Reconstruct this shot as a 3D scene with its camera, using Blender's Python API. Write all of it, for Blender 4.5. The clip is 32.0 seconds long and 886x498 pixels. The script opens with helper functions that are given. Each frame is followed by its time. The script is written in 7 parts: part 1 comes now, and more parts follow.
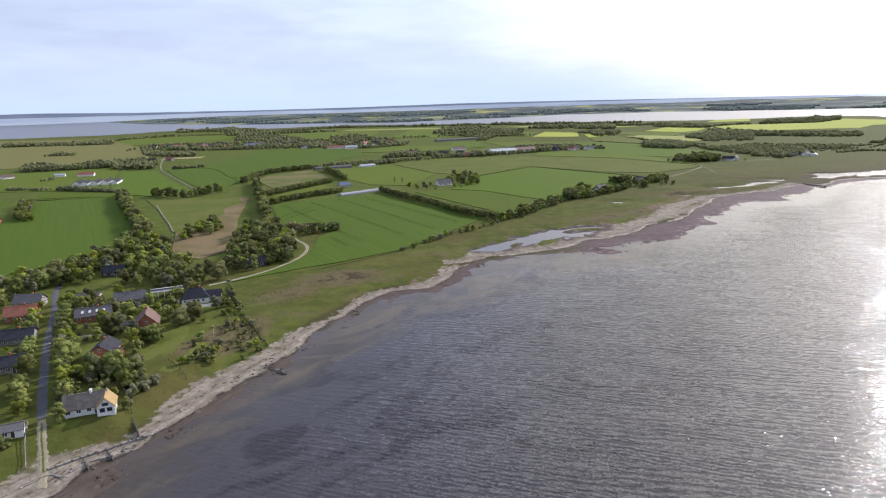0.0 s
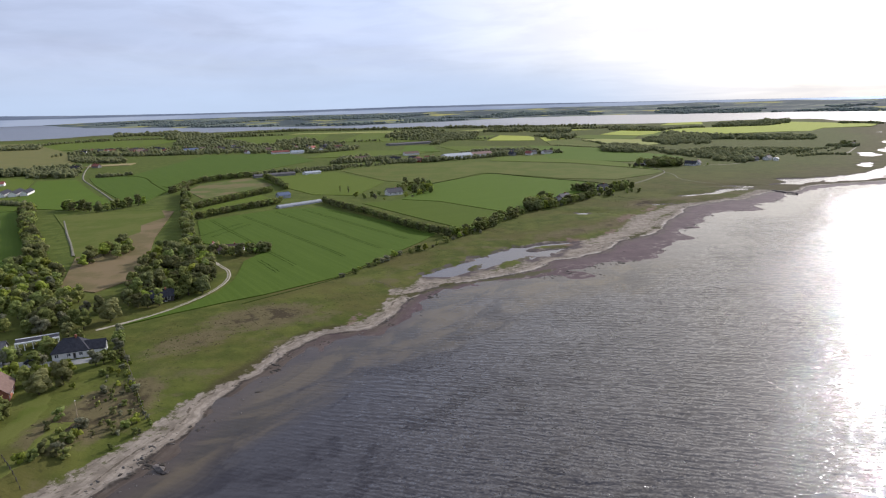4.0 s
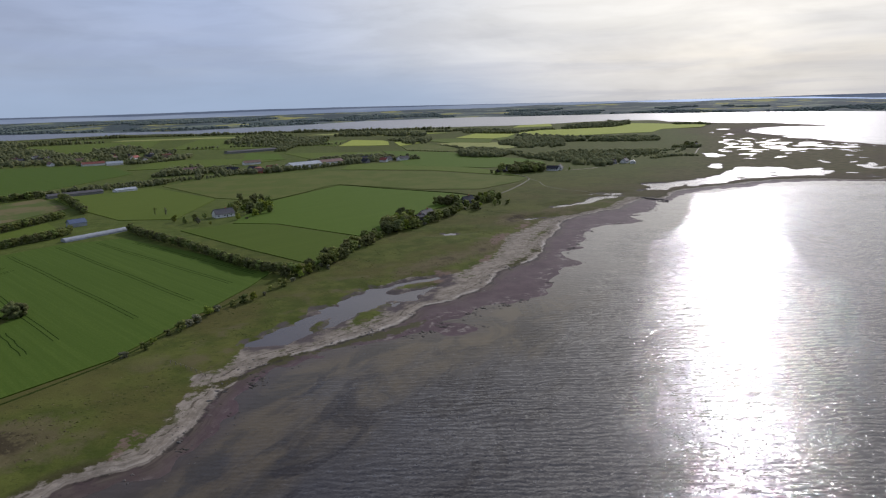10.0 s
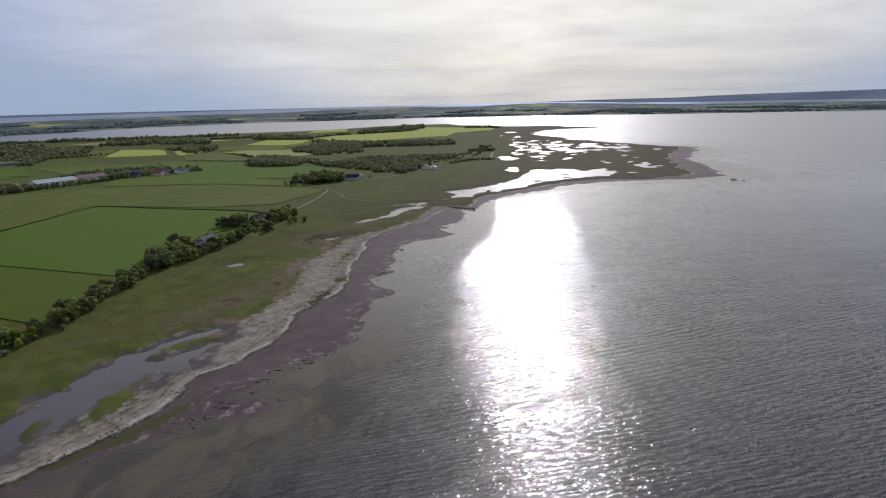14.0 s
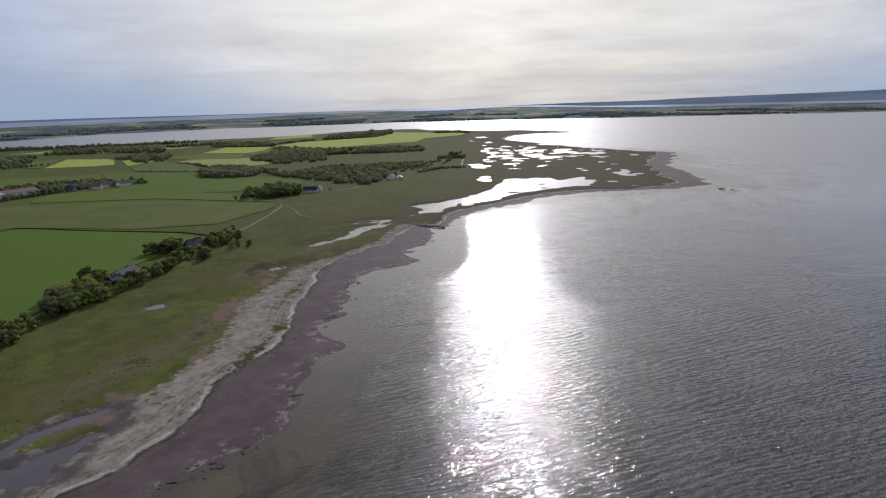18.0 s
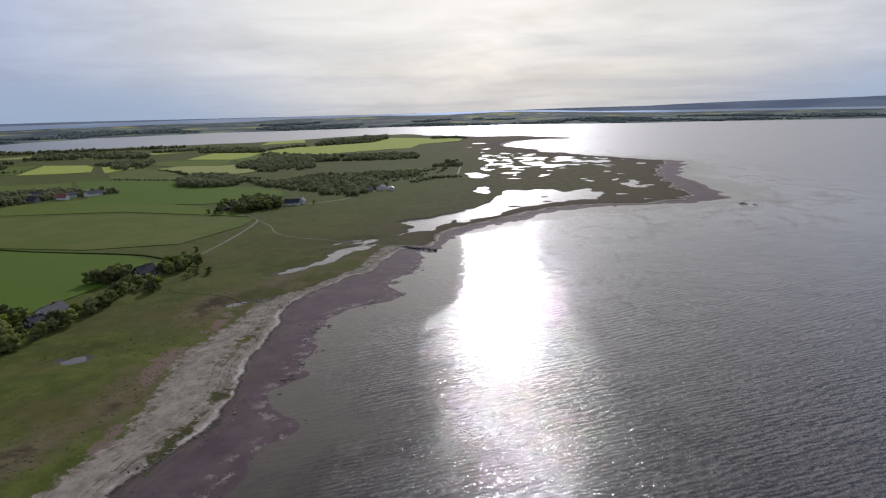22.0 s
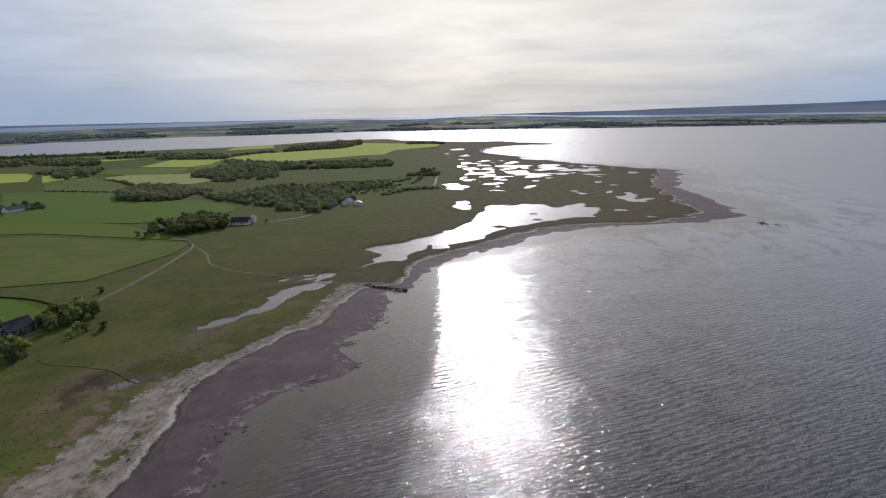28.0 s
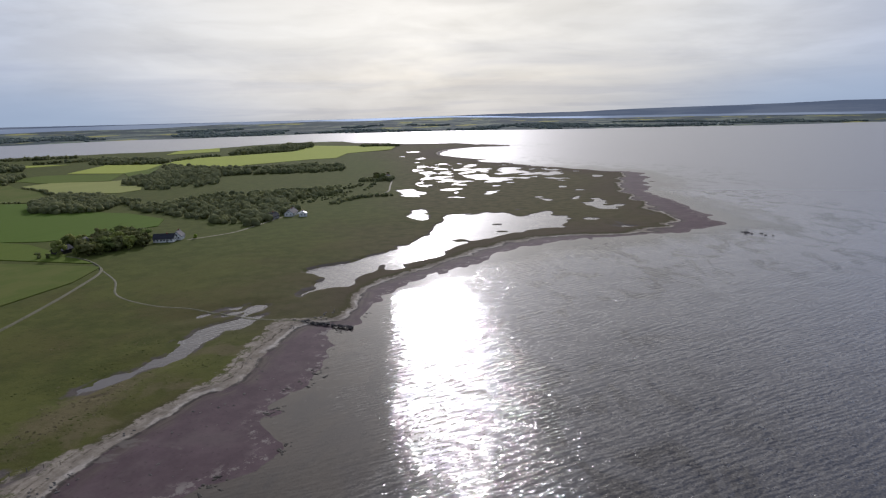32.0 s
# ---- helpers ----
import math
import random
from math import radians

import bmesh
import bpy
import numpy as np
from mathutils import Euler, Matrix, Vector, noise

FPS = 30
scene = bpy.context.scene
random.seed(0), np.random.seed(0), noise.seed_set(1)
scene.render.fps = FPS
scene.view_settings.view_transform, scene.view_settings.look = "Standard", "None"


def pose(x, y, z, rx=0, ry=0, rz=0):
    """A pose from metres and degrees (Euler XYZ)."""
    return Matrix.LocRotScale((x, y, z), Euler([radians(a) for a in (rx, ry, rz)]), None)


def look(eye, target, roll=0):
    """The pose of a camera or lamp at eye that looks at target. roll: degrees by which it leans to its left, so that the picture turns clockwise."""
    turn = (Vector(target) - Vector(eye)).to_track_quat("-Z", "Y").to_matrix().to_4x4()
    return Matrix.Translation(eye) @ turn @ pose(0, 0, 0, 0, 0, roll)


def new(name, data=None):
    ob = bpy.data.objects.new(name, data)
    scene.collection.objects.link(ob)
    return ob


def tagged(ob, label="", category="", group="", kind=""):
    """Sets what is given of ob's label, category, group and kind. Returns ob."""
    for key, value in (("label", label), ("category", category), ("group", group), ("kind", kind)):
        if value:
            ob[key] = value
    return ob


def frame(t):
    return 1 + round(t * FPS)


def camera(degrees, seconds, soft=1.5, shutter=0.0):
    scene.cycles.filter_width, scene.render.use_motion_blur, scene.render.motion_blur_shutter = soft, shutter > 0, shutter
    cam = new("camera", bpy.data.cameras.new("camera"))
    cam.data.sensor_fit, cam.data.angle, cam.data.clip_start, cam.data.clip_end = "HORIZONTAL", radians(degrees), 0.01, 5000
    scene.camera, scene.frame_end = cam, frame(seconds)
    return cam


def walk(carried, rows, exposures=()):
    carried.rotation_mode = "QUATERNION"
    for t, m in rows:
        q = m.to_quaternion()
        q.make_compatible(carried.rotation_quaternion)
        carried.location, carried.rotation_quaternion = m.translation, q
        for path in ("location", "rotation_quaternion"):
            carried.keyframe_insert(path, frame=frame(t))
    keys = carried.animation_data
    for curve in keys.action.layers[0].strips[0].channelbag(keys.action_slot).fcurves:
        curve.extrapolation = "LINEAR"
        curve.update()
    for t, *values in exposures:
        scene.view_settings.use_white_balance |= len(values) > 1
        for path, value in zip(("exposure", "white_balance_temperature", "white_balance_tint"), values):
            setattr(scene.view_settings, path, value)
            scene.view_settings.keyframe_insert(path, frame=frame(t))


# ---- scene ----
cam = camera(69.15, 32.0, soft=1.2)
PATH = [
    (0, (0.00, 0.00, 84.99), (2.66, 97.35, 62.26), -1.63),
    (0.5, (0.37, 6.66, 84.52), (4.20, 103.99, 61.90), -1.72),
    (1, (0.91, 13.34, 84.14), (5.81, 110.63, 61.57), -1.74),
    (1.5, (1.59, 19.98, 83.89), (7.20, 117.24, 61.36), -1.76),
    (2, (2.38, 26.57, 83.76), (8.51, 123.82, 61.28), -1.79),
    (2.5, (3.26, 33.09, 83.68), (9.96, 130.30, 61.25), -1.73),
    (3, (4.25, 39.54, 83.68), (11.55, 136.71, 61.24), -1.69),
    (3.5, (5.32, 45.97, 83.71), (13.35, 143.09, 61.26), -1.59),
    (5.5, (9.80, 71.89, 84.09), (24.63, 168.18, 61.54), -1.64),
    (6, (11.10, 78.39, 84.19), (26.82, 174.54, 61.64), -1.65),
    (6.5, (12.56, 84.91, 84.20), (30.08, 180.74, 61.63), -1.59),
    (7, (14.11, 91.45, 84.14), (33.27, 186.96, 61.54), -1.58),
    (7.5, (15.77, 98.01, 84.02), (36.19, 193.26, 61.41), -1.54),
    (8, (17.50, 104.59, 83.83), (38.98, 199.60, 61.24), -1.57),
    (8.5, (19.33, 111.15, 83.59), (42.02, 205.89, 61.00), -1.54),
    (9, (21.23, 117.72, 83.34), (45.88, 211.97, 60.74), -1.53),
    (9.5, (23.21, 124.40, 83.19), (51.01, 217.77, 60.60), -1.56),
    (10, (25.38, 131.15, 83.04), (56.10, 223.58, 60.40), -1.55),
    (10.5, (27.80, 137.88, 82.84), (61.24, 229.36, 60.19), -1.49),
    (11, (30.49, 144.46, 82.58), (67.15, 234.69, 59.90), -1.33),
    (11.5, (33.38, 150.81, 82.35), (74.26, 239.20, 59.65), -1.29),
    (12, (36.38, 156.88, 82.21), (82.30, 242.74, 59.44), -1.35),
    (12.5, (39.44, 162.66, 82.18), (89.38, 246.24, 59.38), -1.38),
    (13, (42.60, 168.14, 82.23), (95.43, 249.91, 59.39), -1.48),
    (13.5, (46.02, 173.29, 82.24), (101.85, 253.07, 59.47), -1.41),
    (14, (49.70, 178.22, 82.30), (107.19, 256.82, 59.56), -1.44),
    (14.5, (53.65, 183.10, 82.40), (112.77, 260.47, 59.63), -1.49),
    (15, (57.89, 188.05, 82.50), (118.21, 264.50, 59.77), -1.53),
    (15.5, (62.38, 193.17, 82.57), (123.04, 269.35, 59.83), -1.54),
    (17.5, (80.96, 214.69, 82.99), (141.98, 290.70, 60.64), -1.75),
    (18, (85.67, 220.09, 83.06), (146.70, 296.10, 60.77), -1.71),
    (18.5, (90.42, 225.47, 83.12), (151.58, 301.41, 60.93), -1.63),
    (19, (95.20, 230.78, 83.17), (156.35, 306.72, 60.95), -1.49),
    (19.5, (99.98, 236.00, 83.29), (161.28, 311.88, 61.27), -1.49),
    (20, (104.74, 241.09, 83.40), (166.05, 316.97, 61.42), -1.53),
    (20.5, (109.42, 246.06, 83.48), (170.82, 321.90, 61.62), -1.56),
    (21, (114.01, 250.90, 83.52), (175.41, 326.76, 61.72), -1.54),
    (21.5, (118.49, 255.63, 83.51), (179.91, 331.50, 61.79), -1.52),
    (22, (122.88, 260.28, 83.46), (184.29, 336.18, 61.81), -1.51),
    (22.5, (127.21, 264.87, 83.36), (189.49, 340.07, 61.77), -1.48),
    (23, (131.54, 269.46, 83.24), (194.51, 344.09, 61.68), -1.44),
    (23.5, (135.92, 274.16, 83.11), (198.96, 348.78, 61.69), -1.39),
    (24, (140.33, 278.93, 82.99), (203.30, 353.63, 61.67), -1.33),
    (24.5, (144.70, 283.76, 82.90), (207.49, 358.63, 61.61), -1.26),
    (25, (149.07, 288.68, 82.85), (211.68, 363.70, 61.60), -1.21),
    (25.5, (153.46, 293.73, 82.84), (215.92, 368.89, 61.65), -1.20),
    (27.5, (171.10, 314.54, 82.98), (234.56, 388.84, 61.74), -1.18),
    (28, (175.47, 319.77, 83.00), (239.57, 393.56, 61.88), -1.30),
    (28.5, (179.75, 324.95, 82.96), (244.23, 398.37, 61.72), -1.15),
    (29, (184.08, 329.96, 82.87), (249.11, 402.91, 61.65), -1.17),
    (29.5, (188.53, 334.74, 82.71), (254.28, 407.03, 61.49), -1.20),
    (30, (193.08, 339.31, 82.51), (259.53, 410.97, 61.31), -1.20),
    (30.5, (197.65, 343.83, 82.37), (264.72, 414.93, 61.22), -1.27),
    (31, (202.28, 348.41, 82.27), (269.96, 418.92, 61.11), -1.33),
    (31.5, (206.92, 353.07, 82.15), (275.21, 423.00, 61.05), -1.34),
    (32, (211.50, 357.81, 82.00), (280.44, 427.13, 60.94), -1.42),
]
EXPOSURES = [(0, 0.62, 5960, 18), (3.5, 0.40, 5960, 18), (6, 0.05, 5880, 17), (9, -0.24, 5800, 17), (13, -0.36, 5760, 17), (32, -0.35, 5760, 17)]
walk(cam, [(t, look(eye, target, roll)) for t, eye, target, roll in PATH], EXPOSURES)

# ---- light ----
SUN_AZ, SUN_EL = radians(44.8), radians(25.5)
SUN_DIR = Vector((math.sin(SUN_AZ) * math.cos(SUN_EL), math.cos(SUN_AZ) * math.cos(SUN_EL), math.sin(SUN_EL)))
sun = new("sun", bpy.data.lights.new("sun", "SUN"))
sun.data.energy, sun.data.angle, sun.data.color = 3.55, radians(0.6), (1.0, 0.93, 0.84)
sun.matrix_world = look(SUN_DIR * 1000, (0, 0, 0))
tagged(sun, kind="structure")


class Nodes:
    """Short hand for building node trees."""

    def __init__(self, tree):
        self.tree = tree
        tree.nodes.clear()

    def add(self, kind, **sets):
        node = self.tree.nodes.new(kind)
        for key, value in sets.items():
            if key in node.inputs:
                self.put(node.inputs[key], value)
        return node

    def put(self, socket, value):
        if hasattr(value, "is_output"):
            self.tree.links.new(value, socket)
        elif isinstance(value, (tuple, list)) and len(value) == 3 and socket.type == "RGBA":
            socket.default_value = (*value, 1)
        else:
            socket.default_value = value

    def math(self, op, a, b=0.0, c=None, clamp=False):
        node = self.tree.nodes.new("ShaderNodeMath")
        node.operation, node.use_clamp = op, clamp
        self.put(node.inputs[0], a)
        self.put(node.inputs[1], b)
        if c is not None:
            self.put(node.inputs[2], c)
        return node.outputs[0]

    def mix(self, fac, a, b):
        node = self.tree.nodes.new("ShaderNodeMix")
        node.data_type = "RGBA"
        self.put(node.inputs[0], fac)
        self.put(node.inputs[6], a)
        self.put(node.inputs[7], b)
        return node.outputs[2]

    def step(self, value, lo, hi, a=0.0, b=1.0):
        node = self.tree.nodes.new("ShaderNodeMapRange")
        node.interpolation_type = "SMOOTHSTEP"
        for n, v in enumerate((value, lo, hi, a, b)):
            self.put(node.inputs[n], v)
        return node.outputs[0]

    def noise(self, scale, detail=4.0, rough=0.55, vector=None, distort=0.0):
        node = self.add("ShaderNodeTexNoise", Scale=scale, Detail=detail, Roughness=rough, Distortion=distort)
        if vector is not None:
            self.tree.links.new(vector, node.inputs["Vector"])
        return node.outputs["Fac"]

    def where(self):
        return self.tree.nodes.new("ShaderNodeNewGeometry").outputs["Position"]

    def scaled(self, vector, x, y, z, turn=0.0):
        node = self.add("ShaderNodeMapping")
        node.vector_type = "TEXTURE"
        self.tree.links.new(vector, node.inputs["Vector"])
        node.inputs["Scale"].default_value = (1 / x, 1 / y, 1 / z)
        node.inputs["Rotation"].default_value = (0, 0, turn)
        return node.outputs[0]

    def field(self, name):
        node = self.tree.nodes.new("ShaderNodeAttribute")
        node.attribute_name = name
        return node.outputs["Fac"]

    def bump(self, height, strength, distance):
        return self.add("ShaderNodeBump", Height=height, Strength=strength, Distance=distance).outputs[0]

    def surface(self, **sets):
        node = self.add("ShaderNodeBsdfPrincipled")
        for key, value in sets.items():
            self.put(node.inputs[key.replace("_", " ")], value)
        out = self.tree.nodes.new("ShaderNodeOutputMaterial")
        self.tree.links.new(node.outputs[0], out.inputs[0])
        return node


def material(name):
    mat = bpy.data.materials.new(name)
    mat.use_nodes = True
    return mat, Nodes(mat.node_tree)


world = bpy.data.worlds.new("world")
scene.world = world
world.use_nodes = True
n = Nodes(world.node_tree)
sky = n.add("ShaderNodeTexSky")
sky.sky_type, sky.sun_disc = "NISHITA", False
sky.sun_elevation, sky.sun_rotation = SUN_EL, SUN_AZ
sky.air_density, sky.dust_density, sky.ozone_density = 1.0, 1.0, 2.0
way = n.add("ShaderNodeTexCoord").outputs["Generated"]
split = n.tree.nodes.new("ShaderNodeSeparateXYZ")
n.tree.links.new(way, split.inputs[0])
# high thin cloud: directions laid out on a flat layer far above
lift = n.math("MAXIMUM", n.math("ADD", split.outputs[2], 0.06), 0.05)
flat = n.tree.nodes.new("ShaderNodeCombineXYZ")
n.put(flat.inputs[0], n.math("DIVIDE", split.outputs[0], lift))
n.put(flat.inputs[1], n.math("DIVIDE", split.outputs[1], lift))
cloud = n.noise(0.55, 6.0, 0.6, flat.outputs[0], 0.4)
cover = n.step(cloud, 0.30, 0.72, 0.86, 0.97)
dot = n.tree.nodes.new("ShaderNodeVectorMath")
dot.operation = "DOT_PRODUCT"
n.tree.links.new(way, dot.inputs[0])
dot.inputs[1].default_value = SUN_DIR
near_sun = n.step(dot.outputs["Value"], 0.68, 1.0)
veil = n.mix(near_sun, (4.70, 5.34, 6.40), (10.8, 10.0, 7.8))
cover = n.math("MAXIMUM", cover, n.step(split.outputs[2], 0.16, 0.02, 0.0, 0.97))
shade = n.noise(0.35, 5.0, 0.55, flat.outputs[0], 0.6)
veil = n.mix(n.step(shade, 0.42, 0.66, 0.0, 0.26), veil, (4.6, 4.8, 5.3))
hue = n.mix(cover, sky.outputs[0], veil)
# soft streaks and ragged patches in the cloud sheet
tall = n.scaled(way, 1.0, 1.0, 4.2)
streak = n.noise(3.2, 5.0, 0.55, tall, 0.4)
patch = n.noise(7.5, 5.0, 0.55, n.scaled(way, 1.0, 1.0, 5.5), 0.6)
dim = n.math("MULTIPLY", n.step(streak, 0.36, 0.64, 0.92, 1.07), n.step(patch, 0.30, 0.58, 0.955, 1.02))
# dimmer cloud well away from the sun
dim = n.math("MULTIPLY", dim, n.step(dot.outputs["Value"], 0.15, 0.66, 0.87, 1.0))
# greyer air low over the horizon
dim = n.math("MULTIPLY", dim, n.step(split.outputs[2], -0.02, 0.07, 0.86, 1.0))
shaded = n.tree.nodes.new("ShaderNodeVectorMath")
shaded.operation = "SCALE"
n.tree.links.new(hue, shaded.inputs[0])
n.put(shaded.inputs["Scale"], dim)
low_air = n.math("MULTIPLY", n.step(split.outputs[2], 0.09, 0.0), n.step(near_sun, 0.80, 0.25, 0.0, 0.75))
hue = n.mix(low_air, shaded.outputs[0], (4.35, 5.35, 6.25))
back = n.add("ShaderNodeBackground", Color=hue, Strength=0.105)
out = n.tree.nodes.new("ShaderNodeOutputWorld")
n.tree.links.new(back.outputs[0], out.inputs[0])

# ---- plan of the coast, in metres ----
WATERLINE_NEAR = [
    (-144, 20), (-103, 90), (-80, 131), (-71, 153), (-59, 182), (-50, 202), (-44, 219), (-39, 234), (-31, 249), (-22, 263), (-12, 275), (3, 279),
    (13, 294), (25, 320), (37, 333), (50, 337), (66, 342), (82, 344), (107, 342), (95, 352), (100, 358), (114, 358), (129, 364), (148, 370),
    (162, 382), (164, 396), (191, 410), (191, 423), (220, 457), (246, 486), (262, 490), (286, 490), (290, 508), (300, 516),
    (318, 524), (338, 542), (349, 554), (362, 558),
]
WATERLINE_POINT = [
    (379, 572), (405, 581), (426, 586), (462, 588), (504, 594), (541, 586), (584, 564), (613, 545), (640, 532), (663, 529), (688, 553),
    (723, 587), (750, 615), (799, 662), (876, 698), (962, 761), (958, 809), (966, 879), (979, 951), (1027, 1075), (1059, 1189),
    (1098, 1252), (1200, 1325), (1294, 1335), (1340, 1302), (1374, 1306), (1400, 1420), (1406, 1530), (1330, 1590), (1315, 1750),
]
WATERLINE_BACK = [
    (1246, 1902), (1010, 1880), (825, 1880), (660, 1940), (455, 2010), (196, 2180), (0, 2240), (-262, 2400), (-548, 2280), (-900, 2350),
    (-1000, 2120), (-1320, 2080), (-2000, 2000), (-5200, 1900), (-5200, -900), (-700, -900), (-300, -300),
]
SANDLINE = [
    (-150, 20), (-108, 95), (-89, 130), (-84, 141), (-75, 152), (-72, 162), (-62, 183), (-53, 203), (-46, 220), (-42, 235), (-34, 251), (-26, 267),
    (-16, 281), (0, 284), (8, 297), (20, 325), (32, 337), (47, 342), (66, 349), (82, 358), (92, 368), (98, 374), (110, 377),
    (126, 386), (146, 408), (153, 414), (178, 429), (199, 462), (214, 478), (226, 495), (237, 510), (255, 522), (279, 533),
    (299, 538), (320, 555), (342, 570), (357, 570), (369, 576),
]
VEGLINE = [
    (-165, 20), (-118, 105), (-101, 137), (-93, 149), (-79, 158), (-77, 178), (-67, 199), (-59, 214), (-53, 229), (-46, 238), (-38, 249), (-33, 264),
    (-27, 277), (-19, 284), (-10, 287), (1, 297), (7, 317), (10, 334), (18, 335), (24, 350), (35, 366), (47, 375), (54, 384),
    (67, 393), (78, 404), (92, 411), (104, 416), (120, 413), (130, 417), (144, 429), (158, 440), (172, 462), (184, 482),
    (194, 492), (206, 500), (220, 513), (232, 525), (245, 527), (258, 530), (272, 536), (292, 544), (308, 556), (327, 574), (340, 584),
]
MARSH = [
    (345, 592), (420, 655), (540, 725), (640, 850), (760, 990), (900, 1150), (1150, 1500), (1300, 1800), (1500, 1800), (1500, 1200),
    (1100, 700), (700, 450), (500, 500), (380, 540),
]
GREAT_LAGOON = [
    (363, 611), (373, 613), (390, 624), (393, 641), (403, 646), (417, 642), (436, 645), (455, 647), (476, 655), (495, 661), (515, 676), (539, 694), (577, 716), (580, 703),
    (588, 698), (603, 699), (609, 682), (602, 667), (612, 663), (634, 664), (624, 649), (627, 640), (609, 624), (588, 617), (569, 620), (542, 629), (516, 627), (499, 627),
    (475, 620), (462, 614), (449, 614), (439, 617), (428, 624), (416, 619), (401, 611), (390, 606), (381, 605), (367, 605),
]
MEADOW_LAGOON = [
    (258, 565), (265, 571), (272, 574), (283, 574), (294, 580), (302, 590), (312, 594), (322, 597), (331, 596), (341, 594), (331, 589), (318, 585), (306, 579), (293, 572),
    (283, 571), (270, 566),
]
NEAR_LAGOON = [
    (118, 413), (111, 414), (102, 414), (95, 412), (89, 409), (83, 411), (77, 409), (74, 403), (69, 398), (65, 393), (66, 386), (60, 389), (54, 386), (55, 380),
    (50, 379), (44, 372), (41, 372), (35, 367), (32, 363), (29, 360), (27, 356), (32, 352), (37, 353), (45, 357), (50, 361), (57, 365), (63, 368), (71, 371), (79, 375),
    (85, 376), (89, 380), (96, 383), (102, 390), (111, 399), (118, 403),
]
LAGOONS = [
    GREAT_LAGOON,
    MEADOW_LAGOON,
    NEAR_LAGOON,
    [(550, 739), (584, 759), (570, 736), (555, 718), (537, 709)],
    [(657, 878), (675, 870), (668, 850), (660, 831), (635, 818), (629, 833), (645, 852)],
    [(692, 672), (708, 664), (725, 674), (712, 656), (690, 644), (703, 634), (678, 627), (673, 644), (684, 656)],
    [(870, 905), (905, 940), (915, 930), (895, 880), (878, 872)],
    [(1010, 1010), (1020, 1060), (1000, 1065), (985, 1010)],
]
ISLETS = [(73, 371, 16, 5.2, 0.85), (106, 404, 16, 5.4, 0.25), (53, 366, 7.5, 3.4, 0.9), (557, 668, 10, 2.6, -1.1), (503, 637, 5, 3.2, 0.4), (546, 635, 6, 2.4, -1.3), (600, 651, 6, 2.2, -1.2)]
TURF_SPOTS = [(73, 371, 15, 4.6, 0.85), (106, 404, 15, 5.0, 0.25), (53, 366, 7.0, 3.0, 0.9), (60, 345.5, 27, 2.6, 0.30), (84, 352, 8, 1.6, 0.5), (25, 331, 11, 1.4, 0.6), (171, 430, 15, 1.6, 0.75), (207, 483, 10, 1.8, 0.8),
              (290, 545, 22, 2.2, 0.45), (312, 564, 12, 2.0, 0.7)]
BARE_SPOTS = [(176, 478, 15, 4.2, 0.95), (117, 411, 9, 6, 1.2), (208, 508, 16, 2.6, 0.9), (150, 435, 14, 2.0, 0.75), (-5, 297, 6, 2, 1.2)]
REED_SPOTS = [(-42, 303, 22, 15, 0.4), (-62, 280, 16, 9, 0.8), (-74, 226, 12, 24, -0.3), (212, 532, 26, 11, 0.9), (126, 438, 30, 9, 0.5), (160, 458, 24, 8, 0.85), (260, 556, 26, 8, 0.6)]
POND_SPOTS = [(155, 506, 4.6, 2.6), (222, 531, 4.2, 1.8), (330, 606, 3.2, 1.6), (337, 600, 2.6, 1.4), (322, 613, 2.6, 1.2), (343, 606, 2.4, 1.6), (336, 612, 2.0, 1.2)]


def smooth_line(points, each=4):
    """A Catmull-Rom curve through the points."""
    p = np.array(points, float)
    q = np.vstack([2 * p[0] - p[1], p, 2 * p[-1] - p[-2]])
    t = np.linspace(0, 1, each, endpoint=False)[:, None]
    out = []
    for a, b, c, d in zip(q[:-3], q[1:-2], q[2:-1], q[3:]):
        out.append(0.5 * (2 * b + (c - a) * t + (2 * a - 5 * b + 4 * c - d) * t**2 + (3 * b - a - 3 * c + d) * t**3))
    return np.vstack([*out, p[-1:]])


def side_distance(x, y, line, closed=True):
    """Metres from the line, positive inside the closed polygon."""
    far = np.full(x.shape, 1e18)
    inside = np.zeros(x.shape, bool)
    ends = np.vstack([line[1:], line[:1]])
    for k, (a, b) in enumerate(zip(line, ends)):
        cross = ((a[1] > y) != (b[1] > y)) & (x < (b[0] - a[0]) * (y - a[1]) / (b[1] - a[1] + 1e-12) + a[0])
        inside ^= cross
        if not closed and k == len(line) - 1:
            continue
        e = b - a
        t = np.clip(((x - a[0]) * e[0] + (y - a[1]) * e[1]) / (e @ e + 1e-9), 0, 1)
        far = np.minimum(far, (x - a[0] - t * e[0]) ** 2 + (y - a[1] - t * e[1]) ** 2)
    return np.sqrt(far) * np.where(inside, 1, -1)


def lattice(x, y, size, seed):
    """Smooth value noise from -1 to 1 with cells of that size."""
    u, v = x / size, y / size
    i, j = np.floor(u), np.floor(v)
    a, b = u - i, v - j
    a, b = a * a * (3 - 2 * a), b * b * (3 - 2 * b)

    def at(p, q):
        s = np.sin(p * 127.1 + q * 311.7 + seed * 74.7) * 43758.5453
        return (s - np.floor(s)) * 2 - 1

    return (at(i, j) * (1 - a) + at(i + 1, j) * a) * (1 - b) + (at(i, j + 1) * (1 - a) + at(i + 1, j + 1) * a) * b


def rise(v, lo, hi):
    t = np.clip((v - lo) / (hi - lo), 0, 1)
    return t * t * (3 - 2 * t)


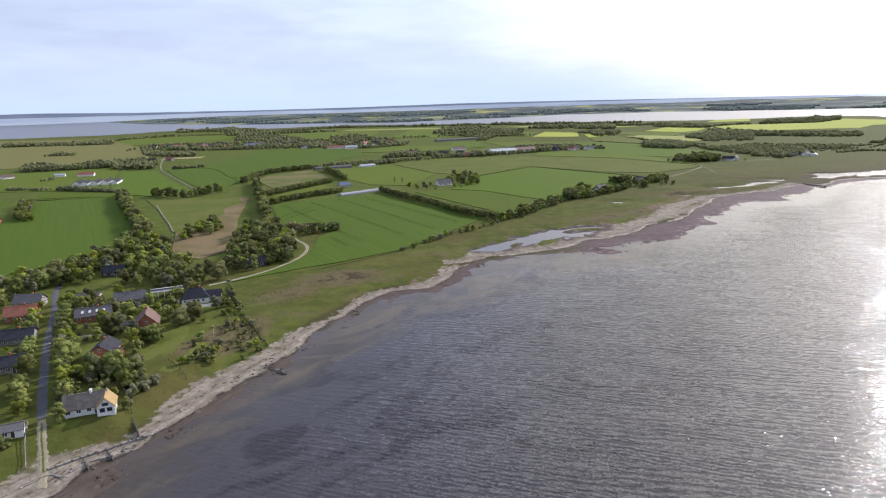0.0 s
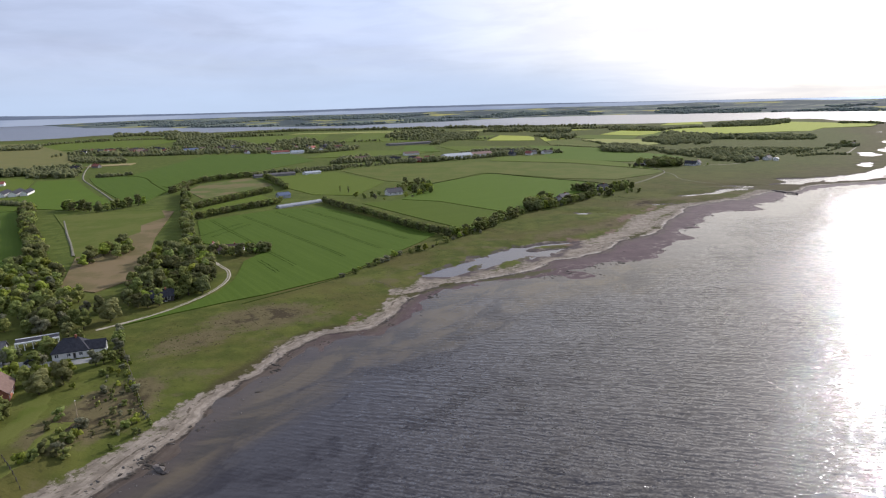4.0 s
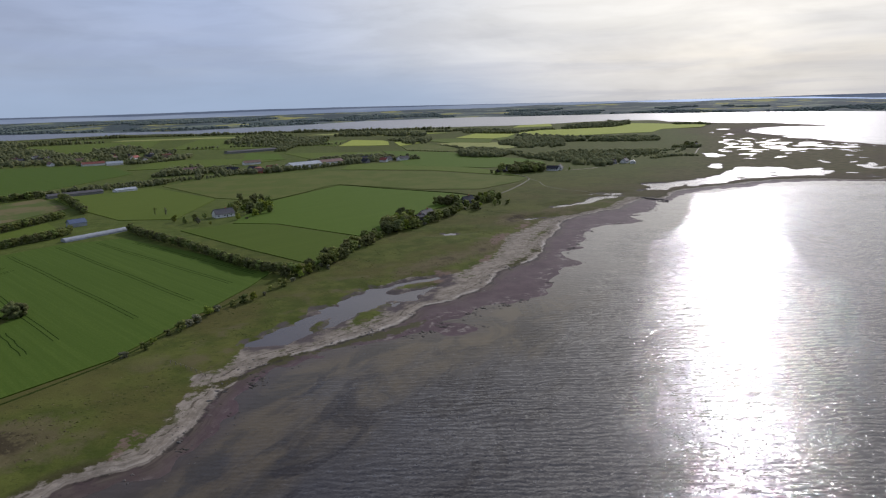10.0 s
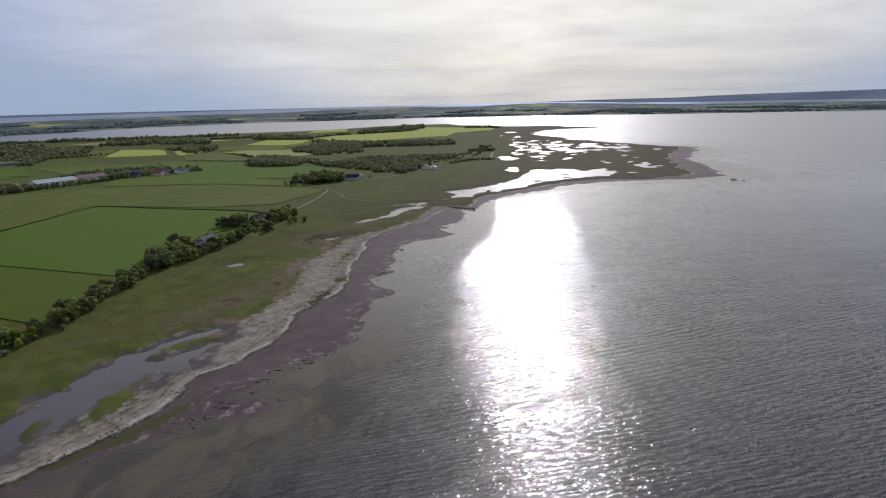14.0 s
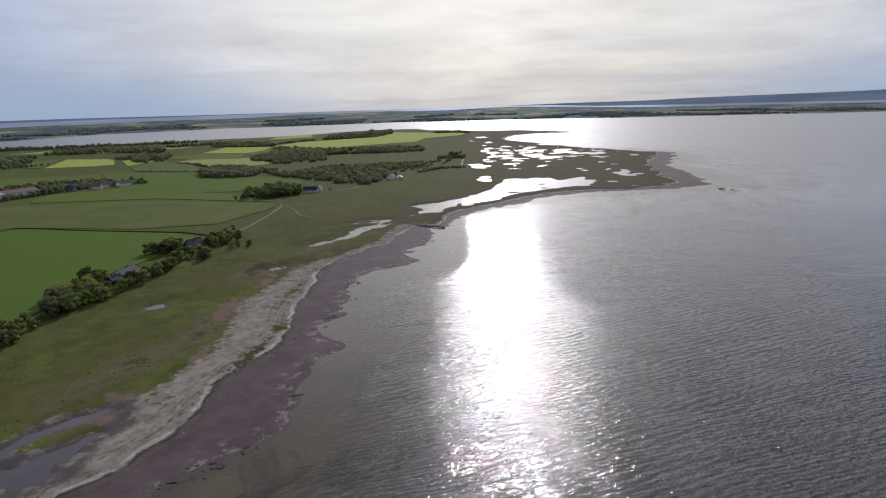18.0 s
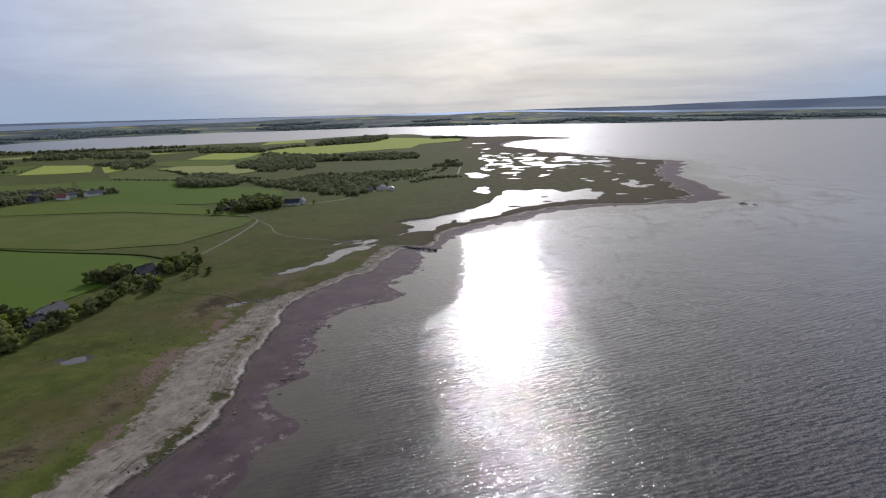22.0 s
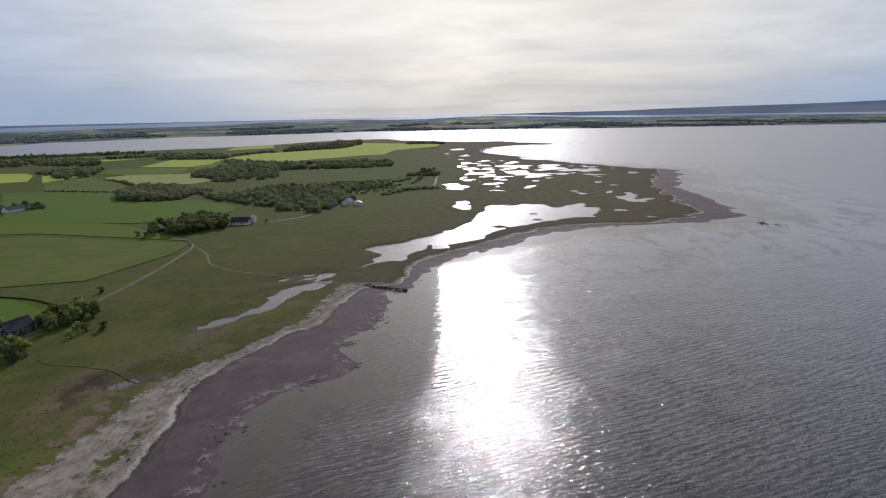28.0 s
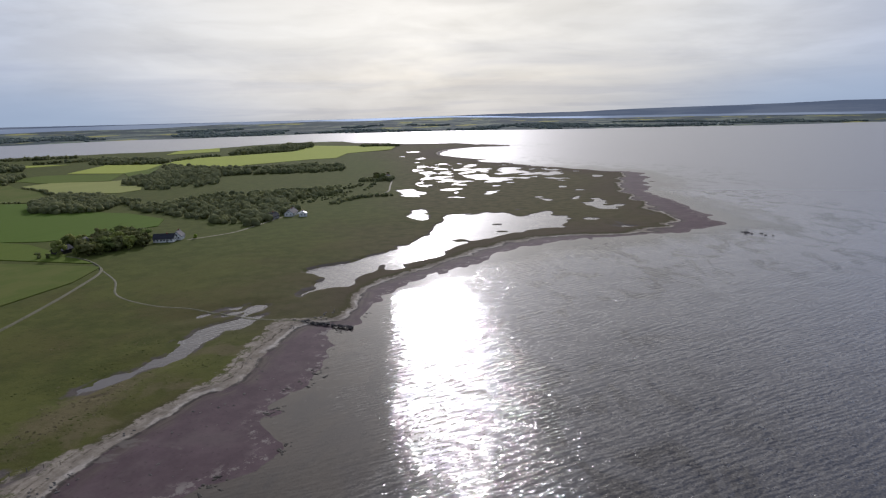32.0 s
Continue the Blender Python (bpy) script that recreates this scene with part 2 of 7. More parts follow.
HOME_COAST = np.vstack([smooth_line(WATERLINE_NEAR + WATERLINE_POINT + WATERLINE_BACK[:9], 4), np.array(WATERLINE_BACK[9:], float)])
INLAND_CORNERS = np.array([(440, 560), (900, 500), (1600, 1200), (1600, 2400), (0, 2000), (-2000, 1900), (-4000, 1000), (-4000, -800), (-800, -800), (-320, -300)], float)
SAND_POLY = np.vstack([smooth_line(SANDLINE, 4), INLAND_CORNERS])
VEG_POLY = np.vstack([smooth_line(VEGLINE, 4), INLAND_CORNERS])
FAR_COAST = np.array([(-2050, 4300), (-1400, 3400), (-695, 2850), (-91, 2560), (330, 2760), (640, 2950), (1100, 2950), (1500, 2720), (1774, 2620), (2097, 2250), (2305, 1882),
                      (2543, 1550), (2750, 1284), (3150, 929), (3600, 500), (5200, 200), (5200, 5200), (-2050, 5200)], float)


def spots_at(x, y, spots):
    """Metres inside the nearest of some ellipses (negative outside)."""
    best = np.full(x.shape, -99.0)
    for px, py, a, b, turn in spots:
        u, q = (x - px) * math.cos(turn) + (y - py) * math.sin(turn), (y - py) * math.cos(turn) - (x - px) * math.sin(turn)
        best = np.maximum(best, (1 - np.hypot(u / a, q / b)) * b)
    return best


def lay_of_land(x, y):
    """Heights and the distances that tell the ground's zones apart."""
    rag = 2.0 * lattice(x, y, 12, 1) + 1.3 * lattice(x, y, 5.3, 2) + 0.5 * lattice(x, y, 3.1, 24)
    wild = rise(x, 560, 620) * (1 - rise(y, 1000, 1100))
    w = side_distance(x, y, HOME_COAST) + rag + wild * (7 * lattice(x, y, 34, 21) + 5 * lattice(x, y, 15, 22) + 2 * lattice(x, y, 7, 23))
    s = side_distance(x, y, SAND_POLY) + 0.5 * rag
    v = side_distance(x, y, VEG_POLY) + 0.5 * rag
    m = side_distance(x, y, MARSH_POLY) + 4 * lattice(x, y, 30, 3)
    point = rise(x, 335, 365) * (m > -60)
    shelf = 4 + 9 * rise(x, 365, 400) * (1 - rise(x, 540, 600)) + 22 * rise(x, 590, 650) * (1 - rise(y, 720, 820))
    s = s * (1 - point) + (w - shelf) * point
    v = v * (1 - point) + (w - shelf - 3.5) * point
    # grass reaches the water on the channel side
    back = rise(y, 1600, 1720)
    s, v = s + back * (np.maximum(s, w + 6) - s), v + back * (np.maximum(v, w + 4) - v)
    v = np.maximum(v, spots_at(x, y, TURF_SPOTS) + 0.8 * rag)
    marsh = rise(m + 14 * lattice(x, y, 60, 33), -60, 50)
    h = np.clip(w * 0.014, -1.5, 0.30) + 0.55 * rise(s, 0, 5) + 0.75 * rise(v, 0, 14) * (1 - marsh)
    edge = rise(w, -10, -2) * (1 - rise(w, 4, 11)) * (1 - rise(x, 600, 700))
    h += edge * (0.045 * lattice(x, y, 5.0, 31) + 0.03 * lattice(x, y, 11, 32))
    h += 0.03 * lattice(x, y, 7, 4) * rise(s, -2, 3) * (1 - rise(v, 0, 14))
    h -= 0.45 * marsh * rise(w, 14, 45)
    h += 2.0 * rise(-60 - 0.35 * (y - 160) - x, -12, 6) * rise(250 - y, 0, 60) * rise(v, 0, 8)
    # pools lie below the level of the sea
    pool = np.full(x.shape, -99.0)
    for line in LAGOON_LINES:
        pool = np.maximum(pool, side_distance(x, y, line))
    hollow = side_distance(x, y, LAGOON_LINES[1])
    for px, py, a, b in POND_SPOTS:
        here = (1 - np.hypot((x - px) / a, (y - py) / b)) * b
        pool, hollow = np.maximum(pool, here), np.maximum(hollow, here)
    h = h + (np.minimum(h, 0.45) - h) * rise(hollow, -11, -2)
    for px, py, a, b, turn in ISLETS:
        u, q = (x - px) * math.cos(turn) + (y - py) * math.sin(turn), (y - py) * math.cos(turn) - (x - px) * math.sin(turn)
        pool = np.minimum(pool, (np.hypot(u / a, q / b) - 1) * b)
    pool = pool + (1.8 + 1.4 * marsh) * lattice(x, y, 15, 5) + (1.7 + 1.8 * marsh) * lattice(x, y, 6.5, 6) + 1.3 * lattice(x, y, 3.2, 16) * (1 - marsh)
    wet = 0.8 * lattice(x + 0.6 * y, (y - 0.6 * x) * 2.0, 40, 7) + 0.8 * lattice(x, y, 16, 8) + 0.4 * lattice(x, y, 7, 15) - 0.5
    core = rise(250 - np.hypot((x - 800) * 0.9, y - 960), 0, 190)
    pool = np.maximum(pool, np.where((marsh > 0.9) & (w > 22), (wet - 0.58 + 1.12 * core) * 12, -99))
    h = h - (h + 0.35) * rise(pool, -2.2, 1.6)
    far = side_distance(x, y, FAR_COAST) + 30 * lattice(x, y, 160, 9)
    around = np.hypot(x - 100, y - 200)
    side = np.degrees(np.arctan2(x - 100, y - 200))
    crown = np.interp(side, (-30, -20, -12, 2, 10, 20, 27, 37, 45, 52, 57, 64, 71, 80), (20, 20, 16, 17, 19, 20, 26, 25, 27, 14, 4, 6, 4, 3))
    hills = np.clip(far * 0.02, -1.5, 5) + rise(far, 80, 1500) * crown * (1 + 0.22 * lattice(x, y, 420, 10) + 0.12 * lattice(x, y, 170, 11))
    h = np.where(far > -75, hills, h)
    return h, w, s, v, marsh, pool, far, spots_at(x, y, BARE_SPOTS), spots_at(x, y, REED_SPOTS)


MARSH_POLY = np.array(MARSH, float)
LAGOON_LINES = [smooth_line(line + line[:1], 4) for line in LAGOONS]


def spread(lo, hi, step, least, most):
    """Even steps from lo to hi, and ever wider ones out to least and most."""
    mid = list(np.arange(lo, hi + step, step))
    if step < 3:
        mid += list(np.arange(mid[-1] + 3, mid[-1] + 360, 3.2))
    grow, a = step, lo
    while a > least:
        grow = min(grow * 1.12, 60)
        a -= grow
        mid.insert(0, a)
    grow, a = step, mid[-1]
    while a < most:
        grow = min(grow * 1.12, 60)
        a += grow
        mid.append(a)
    return np.array(mid)


def sheet(name, xs, ys, z, mat, fields=()):
    """A grid mesh over xs and ys with named values on its points."""
    gx, gy = np.meshgrid(xs, ys)
    co = np.stack([gx, gy, z], -1).reshape(-1, 3)
    nx, ny = len(xs), len(ys)
    i = (np.arange(ny - 1)[:, None] * nx + np.arange(nx - 1)[None]).ravel()
    quads = np.stack([i, i + 1, i + nx + 1, i + nx], -1)
    me = bpy.data.meshes.new(name)
    me.vertices.add(len(co))
    me.vertices.foreach_set("co", co.ravel())
    me.loops.add(quads.size)
    me.loops.foreach_set("vertex_index", quads.ravel())
    me.polygons.add(len(quads))
    me.polygons.foreach_set("loop_start", np.arange(0, quads.size, 4))
    me.polygons.foreach_set("loop_total", np.full(len(quads), 4))
    me.polygons.foreach_set("use_smooth", np.ones(len(quads), bool))
    me.update(calc_edges=True)
    for key, values in fields:
        me.attributes.new(key, "FLOAT", "POINT").data.foreach_set("value", values.ravel().astype(np.float32))
    me.materials.append(mat)
    return new(name, me)

# ---- materials of land and sea ----
def ground_material():
    mat, n = material("ground")
    here = n.where()
    fine, mid, wide = n.noise(0.9, 6, 0.6, here), n.noise(0.12, 5, 0.6, here), n.noise(0.02, 4, 0.6, here)
    s, v, w, marsh, pool, far, bare, reed = (n.field(k) for k in ("sand", "veg", "tide", "marsh", "pool", "far", "bare", "reed"))
    # bands that follow the shore
    lay = n.tree.nodes.new("ShaderNodeCombineXYZ")
    part = n.tree.nodes.new("ShaderNodeSeparateXYZ")
    n.tree.links.new(here, part.inputs[0])
    n.put(lay.inputs[0], n.math("MULTIPLY", part.outputs[0], 0.07))
    n.put(lay.inputs[1], n.math("MULTIPLY", part.outputs[1], 0.07))
    n.put(lay.inputs[2], n.math("MULTIPLY", s, 0.75))
    bands = n.noise(1.0, 5, 0.6, lay.outputs[0])
    n.put(lay.inputs[2], n.math("MULTIPLY", s, 0.95))
    grass = n.mix(n.step(mid, 0.35, 0.7), (0.056, 0.070, 0.014), (0.094, 0.104, 0.023))
    grass = n.mix(n.step(wide, 0.44, 0.66, 0.0, 0.75), grass, (0.084, 0.072, 0.024))
    grass = n.mix(n.step(n.noise(0.011, 4, 0.6, here), 0.50, 0.66, 0.0, 0.7), grass, (0.108, 0.118, 0.026))
    pasture = n.mix(n.step(mid, 0.35, 0.7), (0.066, 0.090, 0.017), (0.098, 0.122, 0.026))
    grass = n.mix(n.math("MULTIPLY", n.step(v, 60, 200), 0.75), grass, pasture)
    grass = n.mix(n.step(part.outputs[0], 150, 240, 0.0, 0.38), grass, (0.062, 0.055, 0.020))
    grass = n.mix(n.step(n.noise(0.5, 5, 0.7, here), 0.54, 0.70, 0.0, 0.75), grass, (0.042, 0.044, 0.014))
    rust = n.mix(n.noise(0.25, 5, 0.65, here), (0.070, 0.058, 0.026), (0.150, 0.124, 0.066))
    rust = n.mix(n.math("MULTIPLY", n.step(reed, 3.0, 7.0), n.step(n.noise(0.09, 5, 0.65, here), 0.46, 0.56, 0.0, 0.9)), rust, (0.046, 0.034, 0.022))
    edge = n.math("MULTIPLY", n.step(v, 40, 3), n.step(n.noise(0.045, 5, 0.65, here), 0.52, 0.64, 0.0, 0.8))
    jitter = n.math("MULTIPLY", n.math("SUBTRACT", n.noise(0.2, 6, 0.7, here), 0.5), 22.0)
    edge = n.math("MAXIMUM", edge, n.step(n.math("ADD", reed, jitter), -4.0, 5.0, 0.0, 0.92))
    grass = n.mix(edge, grass, rust)
    bog = n.mix(n.step(mid, 0.3, 0.7), (0.062, 0.056, 0.023), (0.098, 0.084, 0.038))
    bog = n.mix(n.math("MULTIPLY", n.step(n.math("SUBTRACT", w, n.math("MULTIPLY", mid, 90.0)), 50, -40), 0.75), bog, (0.072, 0.052, 0.038))
    grass = n.mix(marsh, grass, bog)
    mud = n.mix(n.step(mid, 0.3, 0.75), (0.066, 0.043, 0.046), (0.098, 0.066, 0.069))
    mud = n.mix(n.step(part.outputs[1], 320, 240, 0.0, 0.9), mud, n.mix(n.step(mid, 0.3, 0.75), (0.064, 0.050, 0.038), (0.105, 0.086, 0.066)))
    mud = n.mix(n.step(fine, 0.55, 0.8), mud, (0.028, 0.020, 0.021))
    mud = n.mix(n.step(bands, 0.60, 0.72, 0.0, 0.5), mud, (0.085, 0.068, 0.062))
    damp = n.mix(n.step(bands, 0.35, 0.65), (0.060, 0.046, 0.036), (0.100, 0.080, 0.062))
    mud = n.mix(n.step(n.noise(0.05, 5, 0.65, here), 0.50, 0.66, 0.0, 0.5), mud, (0.106, 0.082, 0.076))
    mud = n.mix(n.math("MULTIPLY", n.step(s, -7, -1), n.step(mid, 0.35, 0.6)), mud, damp)
    wave = n.math("ADD", s, n.math("MULTIPLY", n.math("SUBTRACT", n.noise(0.07, 5, 0.6, here), 0.5), 6.0))
    grit = n.math("ADD", n.math("MULTIPLY", bands, 0.28), n.math("MULTIPLY", n.noise(0.22, 5, 0.68, here), 0.72))
    sand = n.mix(n.step(grit, 0.36, 0.64), (0.160, 0.135, 0.104), (0.282, 0.243, 0.192))
    # the clean pale ridge that the last high tide threw up, broken here and there
    ridge = n.math("MULTIPLY", n.math("MULTIPLY", n.step(wave, 0.0, 0.6), n.step(wave, 2.4, 1.4)), n.step(n.noise(0.06, 5, 0.62, here), 0.42, 0.54))
    sand = n.mix(n.math("MULTIPLY", ridge, 0.9), sand, n.mix(n.step(part.outputs[1], 300, 380), n.mix(n.step(grit, 0.4, 0.62), (0.230, 0.198, 0.160), (0.330, 0.288, 0.238)), n.mix(n.step(grit, 0.4, 0.62), (0.330, 0.292, 0.245), (0.440, 0.400, 0.345))))
    swash = n.math("SINE", n.math("ADD", n.math("MULTIPLY", wave, 3.1), n.math("MULTIPLY", n.noise(0.12, 4, 0.6, here), 9.0)))
    sand = n.mix(n.math("MULTIPLY", n.step(swash, 0.1, 0.9, 0.0, 0.5), n.math("MULTIPLY", n.step(wave, 6.5, 4.0), n.step(part.outputs[1], 330, 290, 0.35, 1.0))), sand, n.mix(fine, (0.105, 0.086, 0.068), (0.160, 0.136, 0.110)))
    lines = n.step(n.math("ABSOLUTE", n.math("SUBTRACT", wave, 4.2)), 0.55, 0.1)
    lines = n.math("MAXIMUM", lines, n.math("MULTIPLY", n.step(n.math("ABSOLUTE", n.math("SUBTRACT", wave, 7.0)), 0.5, 0.1), 0.8))
    lines = n.math("MAXIMUM", lines, n.math("MULTIPLY", n.step(n.math("ABSOLUTE", n.math("SUBTRACT", wave, 9.8)), 0.5, 0.1), 0.6))
    sand = n.mix(n.math("MULTIPLY", lines, n.step(n.noise(0.35, 4, 0.6, here), 0.44, 0.58, 0.0, 0.85)), sand, (0.070, 0.056, 0.040))
    clumps = n.step(n.noise(0.7, 3, 0.6, here), 0.66, 0.71, 0.0, 0.85)
    sand = n.mix(clumps, sand, (0.062, 0.052, 0.036))
    # sparse grass creeping over the upper beach
    weed = n.math("ADD", n.noise(0.30, 6, 0.74, here), n.step(v, -7, 0, -0.06, 0.09))
    sand = n.mix(n.math("MULTIPLY", n.step(weed, 0.56, 0.64, 0.0, 0.85), n.step(wave, 3.5, 6.0)), sand, n.mix(fine, (0.060, 0.062, 0.026), (0.100, 0.096, 0.046)))
    tone = n.mix(n.step(wave, -0.2, 0.4), mud, sand)
    turf = n.math("ADD", v, n.math("MULTIPLY", n.math("SUBTRACT", n.noise(0.3, 6, 0.7, here), 0.5), 10.0))
    tone = n.mix(n.step(turf, -0.5, 0.8), tone, n.mix(n.math("MULTIPLY", n.step(v, 10, 3, 0.0, 0.92), n.step(s, 9, 5)), grass, n.mix(fine, (0.040, 0.038, 0.014), (0.070, 0.062, 0.027))))
    crust = n.math("MULTIPLY", n.math("MULTIPLY", n.step(w, -0.5, 0.5), n.step(w, 8.0, 3.0)), n.math("MULTIPLY", n.step(n.noise(0.22, 6, 0.72, here), 0.52, 0.60), n.step(s, -4, -8)))
    tone = n.mix(crust, tone, (0.185, 0.158, 0.138))
    wrack = n.math("MULTIPLY", n.step(n.math("ABSOLUTE", n.math("ADD", wave, 0.1)), 1.1, 0.4), n.step(n.noise(0.22, 5, 0.7, here), 0.42, 0.54))
    tone = n.mix(n.math("MULTIPLY", wrack, 0.8), tone, (0.030, 0.025, 0.020))
    soil = n.mix(fine, (0.130, 0.084, 0.066), (0.200, 0.142, 0.114))
    tone = n.mix(n.step(n.math("ADD", bare, n.math("MULTIPLY", jitter, 0.8)), -0.5, 1.5, 0.0, 0.85), tone, soil)
    rim = n.math("MULTIPLY", n.math("MULTIPLY", n.step(pool, -2.3, -1.3), n.step(v, -2, 2)), n.step(mid, 0.42, 0.56))
    tone = n.mix(rim, tone, n.mix(fine, (0.06, 0.05, 0.042), (0.11, 0.095, 0.082)))
    wet = n.math("MULTIPLY", n.math("MULTIPLY", n.step(pool, -8.0, -4.0), n.step(v, 1.0, -1.0)), n.step(wave, 3.0, 5.0))
    tone = n.mix(n.math("MULTIPLY", wet, n.step(n.noise(0.16, 5, 0.65, here), 0.38, 0.52, 0.3, 0.95)), tone, n.mix(fine, (0.062, 0.050, 0.050), (0.098, 0.080, 0.076)))
    # fields and woods of the opposite shore; haze is mixed into their bluish colours
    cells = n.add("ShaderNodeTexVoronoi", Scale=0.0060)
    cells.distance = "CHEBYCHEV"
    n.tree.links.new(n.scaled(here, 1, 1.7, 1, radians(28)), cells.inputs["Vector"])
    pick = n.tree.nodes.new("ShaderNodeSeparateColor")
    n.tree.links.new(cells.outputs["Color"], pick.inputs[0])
    hazy_plots = n.mix(n.step(pick.outputs[0], 0.3, 0.32), (0.106, 0.126, 0.112), (0.140, 0.164, 0.122))
    hazy_plots = n.mix(n.step(pick.outputs[1], 0.8, 0.82), hazy_plots, (0.26, 0.25, 0.08))
    hazy_plots = n.mix(n.step(pick.outputs[2], 0.62, 0.64), hazy_plots, (0.066, 0.084, 0.082))
    hazy_plots = n.mix(n.step(n.noise(0.004, 5, 0.6, here), 0.50, 0.54), hazy_plots, (0.058, 0.074, 0.076))
    tone = n.mix(n.step(far, -40, -20), tone, hazy_plots)
    shore = n.math("MULTIPLY", n.step(s, 2, -1), n.step(far, -40, -60))
    relief = n.math("ADD", fine, n.math("MULTIPLY", mid, 2.0))
    gully = n.math("MULTIPLY", n.math("MULTIPLY", n.step(s, 2.0, 0.5), n.step(w, 1, 4)), n.step(n.noise(0.07, 5, 0.7, n.scaled(here, 1.0, 0.45, 1, radians(40))), 0.60, 0.66, 0.0, 0.7))
    tone = n.mix(n.math("MULTIPLY", gully, n.step(far, -40, -60)), tone, (0.125, 0.108, 0.092))
    n.surface(Base_Color=tone, Roughness=n.step(shore, 0, 1, 0.95, 0.8), Specular_IOR_Level=n.step(shore, 0, 1, 0.04, 0.08), Normal=n.bump(relief, n.step(shore, 0, 1, 0.5, 0.15), 0.3))
    return mat


def water_material():
    mat, n = material("sea_water")
    here = n.where()
    tide, pool = n.field("tide"), n.field("pool")
    place = n.tree.nodes.new("ShaderNodeSeparateXYZ")
    n.tree.links.new(here, place.inputs[0])
    wide = n.step(place.outputs[1], 170, 290, 0.40, 1.0)
    blur = n.math("MULTIPLY", n.math("MULTIPLY", n.math("SUBTRACT", n.noise(0.024, 6, 0.66, n.scaled(here, 0.5, 1.5, 1, radians(48))), 0.5), 95.0), wide)
    depth = n.math("DIVIDE", n.math("ADD", n.math("MULTIPLY", tide, -1.0), blur), wide)
    bed = n.mix(n.step(n.noise(0.05, 5, 0.62, n.scaled(here, 0.62, 1.25, 1, radians(46)), 1.2), 0.42, 0.60), (0.088, 0.068, 0.040), (0.044, 0.036, 0.026))
    bed = n.mix(n.step(place.outputs[0], 110, 190, 0.0, 0.75), bed, (0.033, 0.026, 0.027))
    # deep tone pales with x: reflected sky of the open water put into base colour
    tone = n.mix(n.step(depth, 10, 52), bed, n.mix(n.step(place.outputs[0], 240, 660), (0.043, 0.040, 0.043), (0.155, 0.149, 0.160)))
    patch = n.math("MULTIPLY", n.step(n.noise(0.040, 4, 0.58, n.scaled(here, 0.7, 1.2, 1, radians(52)), 1.4), 0.50, 0.62), n.math("MULTIPLY", n.step(tide, -8, -18), n.step(tide, -150, -80)))
    tone = n.mix(n.math("MULTIPLY", patch, 0.75), tone, (0.017, 0.014, 0.016))
    tone = n.mix(n.step(tide, -9, -1, 0.0, 0.8), tone, n.mix(n.noise(0.15, 4, 0.6, here), (0.040, 0.031, 0.025), (0.072, 0.054, 0.043)))
    silt = n.mix(n.noise(0.08, 4, 0.6, here), (0.040, 0.034, 0.036), (0.075, 0.062, 0.062))
    tone = n.mix(n.math("MULTIPLY", n.step(tide, 4, 8), n.step(pool, -4, -2)), tone, silt)
    shoal = n.step(n.math("ADD", n.math("MULTIPLY", tide, -1.0), n.math("MULTIPLY", blur, 0.6)), n.math("SUBTRACT", n.step(place.outputs[0], 110, 190, 8, 11), n.step(place.outputs[0], 300, 380, 0, 6)), n.math("SUBTRACT", n.step(place.outputs[0], 90, 180, 100, 53), n.step(place.outputs[0], 280, 380, 0, 30)))
    calm = n.math("ADD", 0.11, n.math("MULTIPLY", n.math("POWER", shoal, 0.85), 0.89))
    open_pool = n.math("MULTIPLY", n.step(tide, 3, 8), n.step(place.outputs[0], 240, 360))
    calm = n.math("MAXIMUM", calm, n.math("MULTIPLY", open_pool, 0.6))
    still = n.math("MULTIPLY", n.step(pool, -3, 0), n.step(place.outputs[0], 330, 240))
    calm = n.math("MULTIPLY", calm, n.math("SUBTRACT", 1.0, n.math("MULTIPLY", still, 0.8)))
    out = n.tree.nodes.new("ShaderNodeVectorMath")
    out.operation = "LENGTH"
    n.tree.links.new(here, out.inputs[0])
    lee = n.step(out.outputs["Value"], 470, 1100)
    calm = n.math("MULTIPLY", calm, n.math("SUBTRACT", 1.0, n.math("MULTIPLY", lee, 0.74)))
    gust = n.step(n.noise(0.006, 3, 0.5, here), 0.3, 0.7, 0.78, 1.12)

    def crests(scale, stretch, turn, k, detail=2.0):
        """Slopes of long-crested waves that run along one direction."""
        rise_of = n.noise(scale, detail, 0.5, n.scaled(here, stretch, 1.0, 1, turn), 0.3)
        lean = n.math("MULTIPLY", n.math("SUBTRACT", rise_of, 0.5), k)
        join = n.tree.nodes.new("ShaderNodeCombineXYZ")
        n.put(join.inputs[0], n.math("MULTIPLY", lean, -math.sin(turn)))
        n.put(join.inputs[1], n.math("MULTIPLY", lean, math.cos(turn)))
        return join.outputs[0]

    def slopes(scale, x, y, turn, k):
        node = n.add("ShaderNodeTexNoise", Scale=scale, Detail=0.3, Roughness=0.5)
        n.tree.links.new(n.scaled(here, x, y, 1, turn), node.inputs["Vector"])
        off = n.tree.nodes.new("ShaderNodeVectorMath")
        off.operation = "SUBTRACT"
        n.tree.links.new(node.outputs["Color"], off.inputs[0])
        off.inputs[1].default_value = (0.5, 0.5, 0.5)
        mul = n.tree.nodes.new("ShaderNodeVectorMath")
        mul.operation = "MULTIPLY"
        n.tree.links.new(off.outputs[0], mul.inputs[0])
        mul.inputs[1].default_value = (k * 0.8, k, 0)
        return mul.outputs[0]

    def plus(a, b):
        node = n.tree.nodes.new("ShaderNodeVectorMath")
        node.operation = "ADD"
        n.tree.links.new(a, node.inputs[0])
        if isinstance(b, tuple):
            node.inputs[1].default_value = b
        else:
            n.tree.links.new(b, node.inputs[1])
        return node.outputs[0]

